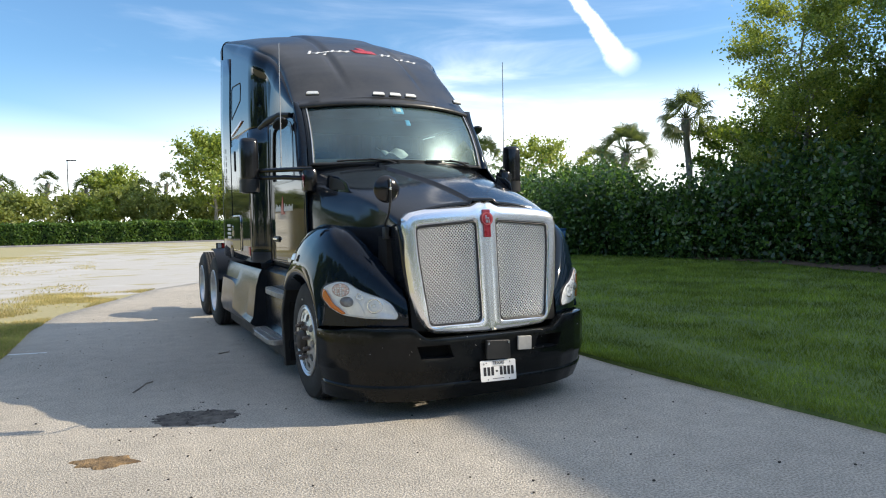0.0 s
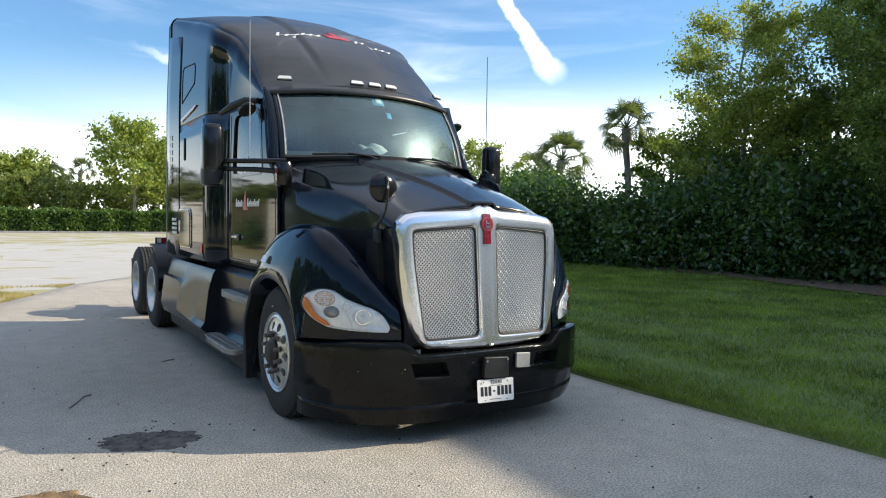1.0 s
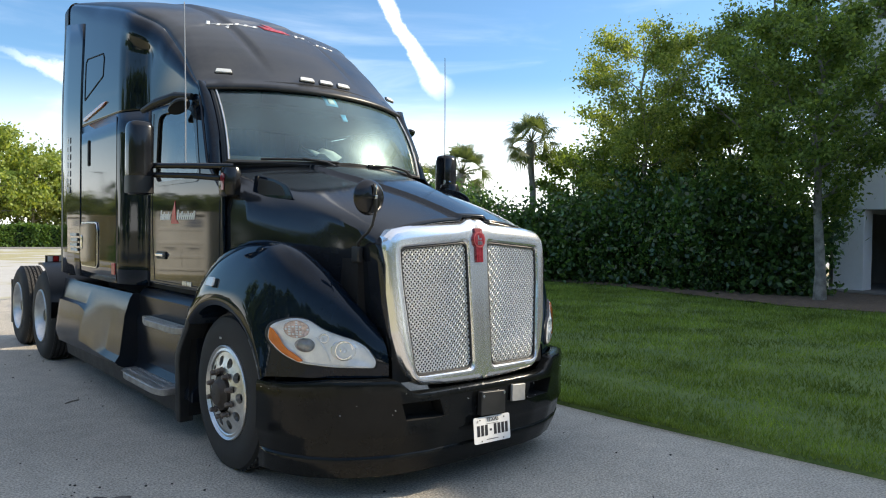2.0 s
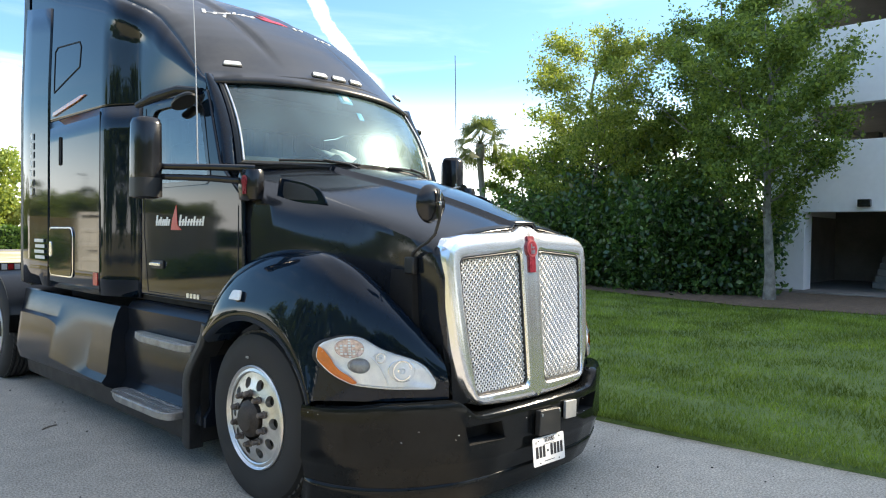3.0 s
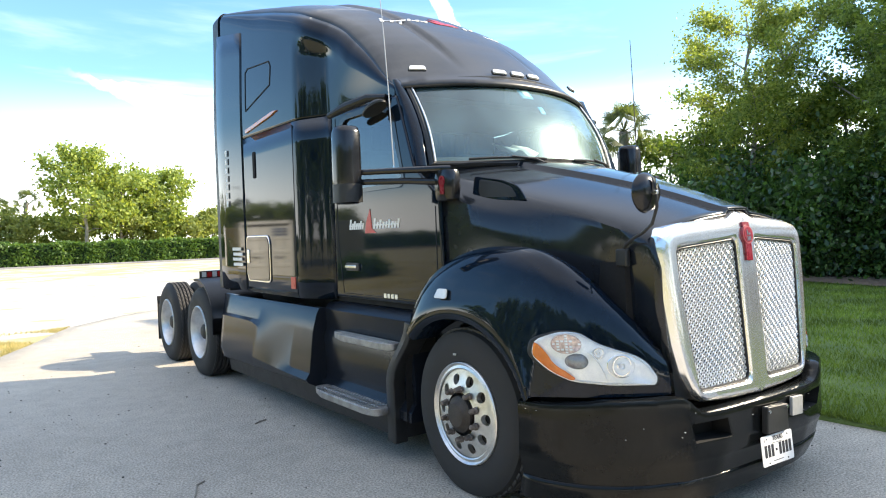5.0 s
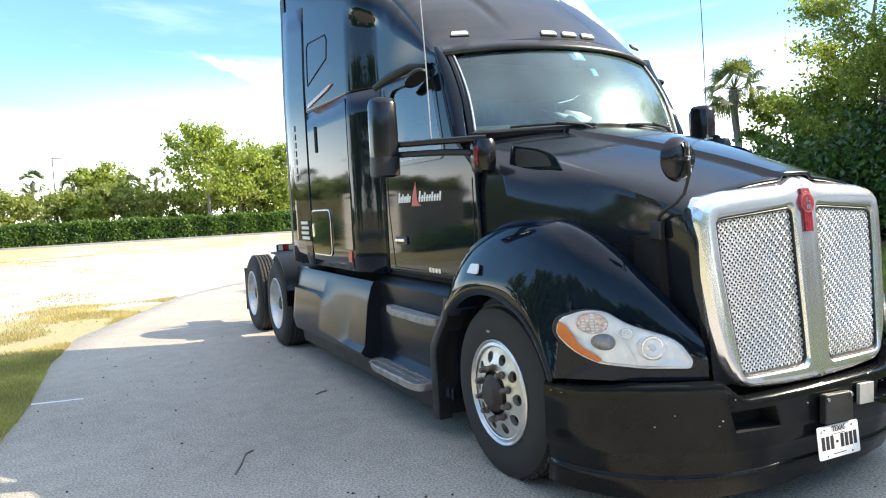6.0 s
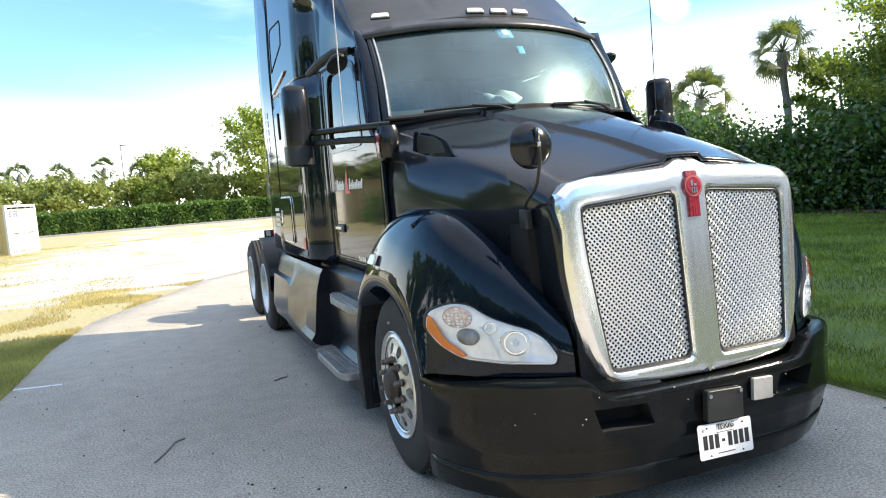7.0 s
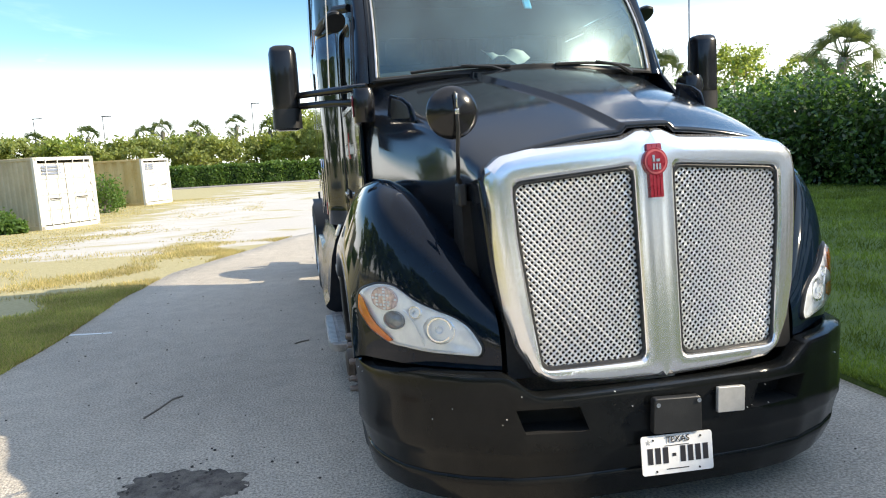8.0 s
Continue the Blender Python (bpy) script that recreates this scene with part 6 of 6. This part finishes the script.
prism(bm, [(-3.64, 4.78), (-3.24, 4.70), (-3.24, 4.74), (-3.64, 4.83)], 0.003, lambda u, v, w: (u, v, 0.015 + w))
tagged(mesh_ob("paint_mark", bm, WHITE_TAPE), "short worn white paint mark on the asphalt", "mark", kind="structure")

BIN_BLUE = material("blue_plastic", (0.02, 0.10, 0.26), 0.5, vary=0.2, scale=9)
bin_ = thing("bin", "blue plastic bin beside the shrubs", "bin", (10.9, 15.0, 0.06))
for nm, z0, z1, k in (("bin_body", 0.0, 0.92, 0.9), ("bin_lid", 0.92, 1.0, 1.0)):
    bm = bmesh.new()
    loft(bm, [[(-0.32 * q, -0.36 * q, z), (0.32 * q, -0.36 * q, z), (0.32 * q, 0.36 * q, z), (-0.32 * q, 0.36 * q, z)] for q, z in ((k * 0.86, z0), (k, z1))], True, True, True)
    ob = mesh_ob(nm, bm, BIN_BLUE)
    ob.parent = bin_


# ---- trees, shrubs and grass ----
def leaves_mesh(name, centres, size, mat, rng, flat=0.0, long=1.7):
    """A mesh of many pointed leaves, one island each."""
    n = len(centres)
    c = np.asarray(centres, float)
    d = rng.normal(size=(n, 3))
    d[:, 2] *= 1 - flat
    d /= np.linalg.norm(d, axis=1)[:, None]
    e = np.cross(d, rng.normal(size=(n, 3)))
    e /= np.linalg.norm(e, axis=1)[:, None] + 1e-9
    s = size * rng.uniform(0.6, 1.35, n)[:, None]
    v = np.stack([c - d * s * long / 2, c + e * s / 2, c + d * s * long / 2, c - e * s / 2], 1).reshape(-1, 3)
    me = bpy.data.meshes.new(name)
    me.vertices.add(4 * n)
    me.vertices.foreach_set("co", v.ravel())
    me.loops.add(4 * n)
    me.loops.foreach_set("vertex_index", np.arange(4 * n))
    me.polygons.add(n)
    me.polygons.foreach_set("loop_start", np.arange(0, 4 * n, 4))
    me.update(calc_edges=True)
    me.materials.append(mat)
    return new(name, me)


def tree(x, y, h, crown, trunk_r, mat, leaves, size, seed, label, bare=0.28, bark=BARK, group="", z0=None, limbs=13, clump=0.34):
    rng, r = np.random.default_rng(seed), random.Random(seed)
    t = thing("tree", label, "tree", (x, y, dip(x, y) if z0 is None else z0), group)
    bm = bmesh.new()
    n = 9
    lean_x, lean_y = r.uniform(-0.05, 0.05), r.uniform(-0.05, 0.05)
    axis = [Vector((lean_x * h * k / n + 0.05 * h * noise.noise((k * 0.5, seed, 0)) * k / n, lean_y * h * k / n + 0.05 * h * noise.noise((k * 0.5, seed, 7)) * k / n, h * 0.93 * k / n)) for k in range(n + 1)]
    tube(bm, axis, [trunk_r * (1.25 if k == 0 else 1) * (1 - 0.9 * k / n) + 0.006 for k in range(n + 1)], 9)
    tips = []
    for i in range(limbs):
        f = bare + (0.95 - bare) * (i + r.random() * 0.6) / limbs
        k = min(n - 1, int(f * n))
        base = axis[k].lerp(axis[k + 1], f * n - k)
        a = i * 2.4 + r.uniform(-0.4, 0.4)
        env = math.sin(math.pi * min(1, max(0.06, (f - bare * 0.7) / (1.04 - bare * 0.7))) ** 0.75) ** 0.7
        reach = crown * env * r.uniform(0.7, 1.15)
        pts = [base]
        for j in range(1, 6):
            q = j / 5
            pts.append(base + Vector((math.cos(a) * reach * q, math.sin(a) * reach * q, reach * (0.55 * q + 0.15 * q * q) * r.uniform(0.85, 1.1))) + Vector((r.gauss(0, 1), r.gauss(0, 1), r.gauss(0, 1))) * 0.05 * reach)
        tube(bm, pts, [max(0.008, trunk_r * 0.42 * (1 - f * 0.6) * (1 - 0.85 * j / 5)) for j in range(6)], 6)
        for j in range(1, 6):
            for b in range(3 if j > 1 else 1):
                aa, tilt_ = a + r.uniform(-1.5, 1.5), r.uniform(-0.2, 0.9)
                ln = reach * r.uniform(0.2, 0.42)
                end = pts[j] + Vector((math.cos(aa) * math.cos(tilt_), math.sin(aa) * math.cos(tilt_), math.sin(tilt_))) * ln
                mid = pts[j].lerp(end, 0.5) + Vector((0, 0, 0.06 * ln))
                tube(bm, [pts[j], mid, end], [0.014, 0.009, 0.004], 4, False)
                tips += [mid, end, end + Vector((r.gauss(0, 0.15), r.gauss(0, 0.15), 0.1))]
    tips += [axis[-1], axis[-1] + Vector((0, 0, 0.04 * h)), axis[-2]]
    trunk = mesh_ob("trunk", bm, bark, 60)
    trunk.parent = t
    tips = np.array([tuple(p) for p in tips])
    wt = rng.uniform(0.15, 1.6, len(tips)) ** 1.4
    pick = rng.choice(len(tips), leaves, p=wt / wt.sum())
    cl = clump * (crown / 2.6) ** 0.5
    ob = leaves_mesh("crown", tips[pick] + rng.normal(size=(leaves, 3)) * np.array([cl, cl, cl * 0.72]) * rng.uniform(0.2, 1.0, (leaves, 1)), size, mat, rng)
    ob.parent = t
    return t


def shrub(x, y, h, rad, mat, leaves, size, seed, label, group="", z0=None, category="shrub", name="shrub"):
    rng, r = np.random.default_rng(seed), random.Random(seed)
    t = thing(name, label, category, (x, y, dip(x, y) if z0 is None else z0), group)
    bm = bmesh.new()
    tips = []
    for i in range(16):
        a, f = i * 2.4, r.uniform(0.15, 1.0)
        d = rad * math.sqrt(f) * 0.8
        top = Vector((math.cos(a) * d, math.sin(a) * d, h * (0.92 - 0.35 * f * f) * r.uniform(0.85, 1.05)))
        tube(bm, [Vector((math.cos(a) * 0.12, math.sin(a) * 0.12, 0)), top * 0.5 + Vector((0, 0, 0.1)), top * 0.92], [0.04, 0.025, 0.008], 5, False)
        for k in range(9):
            q = r.uniform(0.05, 1.0)
            tips.append((top.x * (0.55 + 0.5 * q) + r.gauss(0, 0.2 * rad), top.y * (0.55 + 0.5 * q) + r.gauss(0, 0.2 * rad), max(0.15, top.z * q)))
    stem = mesh_ob("stem", bm, BARK, 60)
    stem.parent = t
    tips = np.array(tips)
    pick = rng.integers(0, len(tips), leaves)
    pts = tips[pick] + rng.normal(size=(leaves, 3)) * 0.2 * rad
    pts[:, 2] = np.abs(pts[:, 2])
    ob = leaves_mesh("foliage", pts, size, mat, rng)
    ob.parent = t
    return t


def palm(x, y, h, seed, label, size=1.0, fronds=26, z0=None):
    r = random.Random(seed)
    t = thing("palm_tree", label, "palm tree", (x, y, dip(x, y) if z0 is None else z0), "palms")
    bm = bmesh.new()
    pts = [Vector((0.12 * math.sin(k * 0.5 + seed), 0.08 * math.sin(k * 0.7), h * k / 14)) for k in range(15)]
    tube(bm, pts, [(0.17 if k % 2 else 0.155) * size + (0.05 if k == 0 else 0) + (0.07 * size if k > 12 else 0) for k in range(15)], 10)
    ob = mesh_ob("trunk", bm, BARK, 60)
    ob.parent = t
    bm = bmesh.new()
    top = pts[-1]
    for k in range(fronds):
        a = k * 2.4
        el = radians(82 - 140 * (k / fronds) + r.uniform(-8, 8))
        out = Vector((math.cos(a) * math.cos(el), math.sin(a) * math.cos(el), math.sin(el)))
        ln = size * r.uniform(0.75, 1.0)
        hand = top + out * ln
        tube(bm, [top, top + out * ln * 0.5 + Vector((0, 0, 0.04)), hand], [0.03 * size, 0.02 * size, 0.012 * size], 4, False)
        side = out.cross(Vector((0, 0, 1))).normalized() if abs(out.z) < 0.98 else Vector((1, 0, 0))
        nrm = side.cross(out)
        roll_ = r.uniform(-1.3, 1.3)
        side, nrm = side * math.cos(roll_) + nrm * math.sin(roll_), nrm * math.cos(roll_) - side * math.sin(roll_)
        m = 19
        for j in range(m):
            b = radians(-88 + 176 * j / (m - 1))
            d = (out * math.cos(b) + side * math.sin(b)).normalized()
            L = size * (0.72 + 0.18 * math.cos(b)) * r.uniform(0.85, 1.1)
            w = 0.030 * size
            e = d.cross(nrm).normalized()
            mid = hand + d * L * 0.55 + Vector((0, 0, 0.02))
            end = hand + d * L + Vector((0, 0, -0.34 * L * r.uniform(0.4, 1.5)))
            v = [bm.verts.new(p) for p in (hand - e * w * 0.3, hand + e * w * 0.3, mid + e * w, end, mid - e * w)]
            bm.faces.new((v[0], v[1], v[2], v[4]))
            bm.faces.new((v[4], v[2], v[3]))
    ob = mesh_ob("frond_crown", bm, PALM, 180)
    ob.parent = t
    return t


# the near group of trees beyond the lawn
G = 0.06
tree(14.0, 3.45, 7.0, 1.6, 0.12, OAK, 30000, 0.058, 21, "tall oak with slender pale trunk and loose dark crown", 0.26, PALE_BARK, "oaks by the lawn", G, 17)
tree(15.7, 9.2, 8.1, 2.05, 0.11, OAK_LIGHT, 34000, 0.055, 33, "young oak with fresh yellow-green crown", 0.22, BARK, "oaks by the lawn", G, 15)
tree(16.4, 5.6, 8.6, 2.1, 0.15, OAK, 36000, 0.062, 45, "dense dark oak behind the shrubs", 0.2, BARK, "oaks by the lawn", G, 16)
tree(17.6, 10.8, 5.6, 2.2, 0.13, OAK, 14000, 0.085, 52, "tall broad oak with dark crown", 0.2, BARK, "oaks by the lawn", G, 17)
tree(18.2, 8.0, 5.5, 1.8, 0.14, OAK, 12000, 0.09, 58, "tall dark oak behind the others", 0.2, BARK, "oaks by the lawn", G, 16)
tree(17.6, 13.4, 4.7, 1.4, 0.10, OAK, 12000, 0.08, 61, "small oak with dark rounded crown", 0.2, BARK, "oaks by the lawn", G, 12)
k = 0
for x, y, h, rad in ((15.3, 5.0, 2.5, 1.3), (15.1, 6.7, 3.3, 1.6), (15.4, 8.6, 3.2, 1.6), (15.2, 10.4, 3.2, 1.6), (14.8, 12.2, 2.7, 1.5), (14.2, 14.0, 2.7, 1.5), (13.6, 15.8, 3.3, 1.6), (13.0, 17.6, 3.2, 1.6), (12.5, 19.5, 3.2, 1.7), (12.2, 21.6, 3.3, 1.8), (16.8, 9.6, 4.2, 1.8), (16.8, 12.0, 3.2, 1.7), (16.2, 16.2, 2.9, 1.6), (15.0, 18.2, 3.5, 1.8), (14.4, 21.0, 3.4, 1.9), (17.0, 7.4, 3.8, 1.7), (12.6, 24.4, 3.4, 2.0), (13.4, 27.5, 3.4, 2.2)):
    k += 1
    shrub(x, y, h, rad, MAGNOLIA, 10500, 0.092, 100 + k, "dense dark green broadleaf shrub along the lawn", "shrubs along the lawn", G)
shrub(20.4, 0.2, 2.4, 1.2, MAGNOLIA, 3000, 0.12, 140, "dark shrub inside the garage bay", "shrubs along the lawn", G)
palm(16.2, 14.3, 4.8, 3, "tall fan palm rising above the shrubs", 0.72, 28, G)
palm(23.5, 26.0, 4.8, 5, "fan palm with drooping fronds", 1.15, 28, G)
palm(27.0, 33.0, 4.6, 7, "small fan palm in the distance", 1.1, 22, G)
palm(20.5, 37.0, 5.2, 9, "fan palm in the distance", 1.2, 24, G)
tree(20.0, 29.0, 5.9, 1.9, 0.10, OAK_LIGHT, 7000, 0.10, 71, "light green tree in the distance", 0.25, BARK, "", 0.0, 12)
tree(25.0, 31.0, 4.2, 2.0, 0.10, OAK, 6000, 0.11, 73, "dark tree in the distance", 0.15, BARK, "", 0.0, 12)
# mulch bed under the near trees
bm = bmesh.new()
rows = []
for i in range(60):
    y = -6 + i * 0.32
    a = curve_at(y, MULCH_EDGE) + 0.12 * noise.noise((y * 1.3, 4, 0))
    rows.append([(a + (17.0 - a) * q / 8, y, 0.085 + (0.03 * noise.noise((q, y * 2, 1)) + 0.035 if q else 0)) for q in range(9)])
loft(bm, rows, closed=False)
tagged(mesh_ob("mulch_bed", bm, MULCH, 60), "brown mulch bed under the trees", "mulch", kind="structure")

# the far hedge, one trimmed row, and the trees behind it
def far_line(q):
    return -60 + 105 * q, 78 - 8 * q


rng = np.random.default_rng(5)
n = 46000
q = rng.uniform(0, 1, n)
hx, hy = -60 + 105 * q, 78 - 8 * q
face = rng.uniform(0, 1, n)
hz = np.where(face < 0.72, rng.uniform(0.05, 2.05, n), 1.95 + rng.normal(0, 0.1, n) + 0.12 * np.sin(hx * 1.3))
hy = hy + np.where(face < 0.72, rng.normal(-0.7, 0.12, n) + 0.15 * np.sin(hx * 2.1), rng.uniform(-0.7, 0.7, n))
hedge_leaves = leaves_mesh("foliage", np.stack([hx, hy, hz - 0.36], 1), 0.17, HEDGE, rng)
hedge = thing("hedge", "long trimmed green hedge along the far road", "hedge", (0, 74, -0.36))
hedge_leaves.parent = hedge
hedge_leaves.matrix_parent_inverse = hedge.matrix_basis.inverted()
# dark solid added within the leaves; its colour holds the hedge's inner shade
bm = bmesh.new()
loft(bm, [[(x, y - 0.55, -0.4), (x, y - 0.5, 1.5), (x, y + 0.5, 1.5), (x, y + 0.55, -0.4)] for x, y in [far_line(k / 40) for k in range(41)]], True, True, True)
ob = mesh_ob("hedge_shade_core", bm, material("hedge_inner_shade", (0.015, 0.03, 0.01), 0.95, vary=0.5, scale=2))
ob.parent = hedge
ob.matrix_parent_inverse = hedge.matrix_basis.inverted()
bm = bmesh.new()
loft(bm, [[(x, y - 7.0, -0.35), (x, y - 6.9, -0.22), (x, y - 6.6, -0.22), (x, y - 6.5, -0.33), (x, y - 1.6, -0.33)] for x, y in [far_line(k / 30) for k in range(31)]], closed=False)
tagged(mesh_ob("far_road", bm, CONCRETE), "pale kerb and road in front of the hedge", "road", kind="structure")

FAR_LEAF = leaf_material("olive_roadside_leaves", (0.14, 0.19, 0.06), (0.30, 0.34, 0.12))
r = random.Random(77)
k = 0
for x in np.arange(-44, 46, 3.6):
    k += 1
    y = 84 + r.uniform(-1.5, 4)
    h = r.uniform(4.2, 5.9)
    tree(float(x) + r.uniform(-0.8, 0.8), y, h, r.uniform(2.3, 3.1), 0.14, FAR_LEAF if k % 3 else OAK_LIGHT, 4200, 0.24, 200 + k, "leafy roadside tree behind the far hedge", 0.22, BARK, "trees behind the hedge", None, 9, 0.55)
for x, y, h, c in ((9.0, 76, 12.0, 4.2), (13.0, 80, 10.0, 3.6), (17.5, 82, 10.5, 3.8), (-2.5, 92, 9.0, 3.2)):
    k += 1
    tree(x, y + 3, h, c, 0.22, OAK_LIGHT, 7000, 0.25, 300 + k, "large rounded green tree behind the far hedge", 0.25, BARK, "trees behind the hedge", None, 14, 0.6)
for x, y, h in ((-31, 88, 5.6), (-26, 90, 6.2), (-20, 92, 6.0), (-17, 89, 6.5), (-13, 88, 6.2), (-8.5, 90, 6.8), (-4.5, 93, 6.2), (4.5, 90, 6.8), (2.0, 94, 6.3)):
    palm(x, y, h, int(40 + x), "fan palm behind the far hedge", 1.15, 20)
LAMP_GREY = material("dark_lamp_metal", (0.05, 0.05, 0.055), 0.5, 0.6, vary=0.2, scale=9)
for x, y, h in ((-6.2, 86, 9.2), (-23.0, 86, 8.4), (-31.0, 88, 8.6)):
    lamp = thing("street_lamp", "tall dark street lamp with flat head", "street lamp", (x, y, dip(x, y)), "street lamps")
    bm = bmesh.new()
    tube(bm, [(0, 0, 0), (0, 0, h)], [0.09, 0.05], 8)
    ob = mesh_ob("pole", bm, LAMP_GREY)
    ob.parent = lamp
    bm = bmesh.new()
    box(bm, -0.08, 0.95, -0.16, 0.16, h - 0.04, h + 0.08)
    ob = mesh_ob("lamp_head", bm, LAMP_GREY)
    ob.parent = lamp


# grass: blades along the lawn and dry tufts along the drive's other edge
def grass(name, xy, zs, tall, mat, rng, label, wide=0.006):
    n = len(xy)
    a = rng.uniform(0, 2 * math.pi, n)
    h = tall * rng.uniform(0.45, 1.25, n)
    lean_ = rng.normal(0, 0.45, (n, 2)) * h[:, None]
    w = wide * rng.uniform(0.7, 1.4, n)
    base = np.column_stack([xy, zs])
    off = np.column_stack([np.cos(a) * w, np.sin(a) * w, np.zeros(n)])
    tip = base + np.column_stack([lean_, h])
    v = np.stack([base - off, base + off, tip], 1).reshape(-1, 3)
    me = bpy.data.meshes.new(name)
    me.vertices.add(3 * n)
    me.vertices.foreach_set("co", v.ravel())
    me.loops.add(3 * n)
    me.loops.foreach_set("vertex_index", np.arange(3 * n))
    me.polygons.add(n)
    me.polygons.foreach_set("loop_start", np.arange(0, 3 * n, 3))
    me.update(calc_edges=True)
    me.materials.append(mat)
    return tagged(new(name, me), label, "grass", kind="stuff")


GRASS = leaf_material("lawn_blades", (0.10, 0.165, 0.030), (0.22, 0.30, 0.07), 0.25, 0.38)
VERGE = leaf_material("verge_blades", (0.20, 0.265, 0.06), (0.52, 0.49, 0.22), 0.25, 0.3)
DRY = leaf_material("dry_grass_blades", (0.30, 0.285, 0.13), (0.54, 0.46, 0.29), 0.2, 0.2)
rng = np.random.default_rng(9)
n = 260000
gx = 1.86 + (rng.uniform(0, 1, n) ** 2.0) * 12.5
gy = rng.uniform(-7, 16, n)
edge = np.array([smooth_at(min(float(y), 17.0), RIGHT) for y in np.linspace(-7, 16, 200)])
keep = gx < np.interp(gy, [p[0] for p in MULCH_EDGE], [p[1] for p in MULCH_EDGE]) + 0.15 * rng.normal(size=n)
keep &= gx > np.interp(gy, np.linspace(-7, 16, 200), edge) + 0.0 + 0.02 * rng.normal(size=n)
gx, gy = gx[keep], gy[keep]
grass("lawn_grass", np.column_stack([gx, gy]), np.full(len(gx), 0.045), 0.055 + 0.02 * np.clip((gx - 2) / 8, 0, 1), GRASS, rng, "short green lawn grass", 0.004 + 0.006 * np.clip((gx - 2) / 8, 0, 1))
n = 130000
gy = rng.uniform(2.0, 13, n)
lim = np.array([smooth_at(float(y), LEFT) for y in np.linspace(2, 13, 200)])
gx = np.interp(gy, np.linspace(2, 13, 200), lim) - np.abs(rng.normal(0, 1.5, n)) * rng.uniform(0.2, 1.6, n)
m = np.array([noise.noise((float(a) * 0.7, float(b) * 0.7, 3.0)) for a, b in zip(gx, gy)]) + np.where(gy < 7.5, 0.55, -0.05) > rng.uniform(-0.1, 0.35, n)
grass("verge_grass", np.column_stack([gx, gy])[m & (gy < 7.2)], np.zeros((m & (gy < 7.2)).sum()), 0.06, VERGE, rng, "green verge grass beside the drive")
grass("dry_grass", np.column_stack([gx, gy])[m], np.array([dip(0, float(b)) for b in gy[m]]), 0.055, DRY, rng, "dry straw-coloured grass beside the drive")
n = 110000
gx, gy = rng.uniform(-24, -3, n), rng.uniform(9, 44, n)
near_lot = 0.5 * np.clip((-gx - 5.6) / 3.0, 0, 1) + 0.35 * np.clip((gy - 38) / 5, 0, 1) - 0.34
m = np.array([noise.noise((float(a) * 0.45, float(b) * 0.3, 8.0)) for a, b in zip(gx, gy)]) + near_lot > rng.uniform(-0.30, 0.55, n)
grass("lot_grass", np.column_stack([gx, gy])[m], np.array([dip(0, float(b)) for b in gy[m]]), 0.03, DRY, rng, "patches of dry grass on the lot", 0.018)
k = 0
for x, y, h, rad in ((-10.6, 34.2, 2.2, 0.75), (-11.6, 24.2, 0.7, 0.5), (-12.8, 24.6, 1.1, 0.7), (-11.0, 23.9, 0.45, 0.4), (-14.2, 25.4, 1.0, 0.7), (-11.4, 39.2, 0.5, 0.5)):
    k += 1
    shrub(x, y, h, rad, HEDGE, 1600, 0.09, 160 + k, "weedy green bush beside the container", "bushes by the containers")

# trees that close the place behind the camera and along the lot's other side
k = 0
for x, y in [(-34 + 5.2 * i, -32 + 1.5 * math.sin(i)) for i in range(9)] + [(-31 + 1.5 * math.sin(i * 2.0), -26 + 4.4 * i) for i in range(14)]:
    k += 1
    tree(x, y, 9.0 + 2.0 * math.sin(k * 1.7), 3.6, 0.16, OAK, 5000, 0.3, 400 + k, "leafy tree at the edge of the lot", 0.1, BARK, "trees round the lot", None, 12, 0.7)
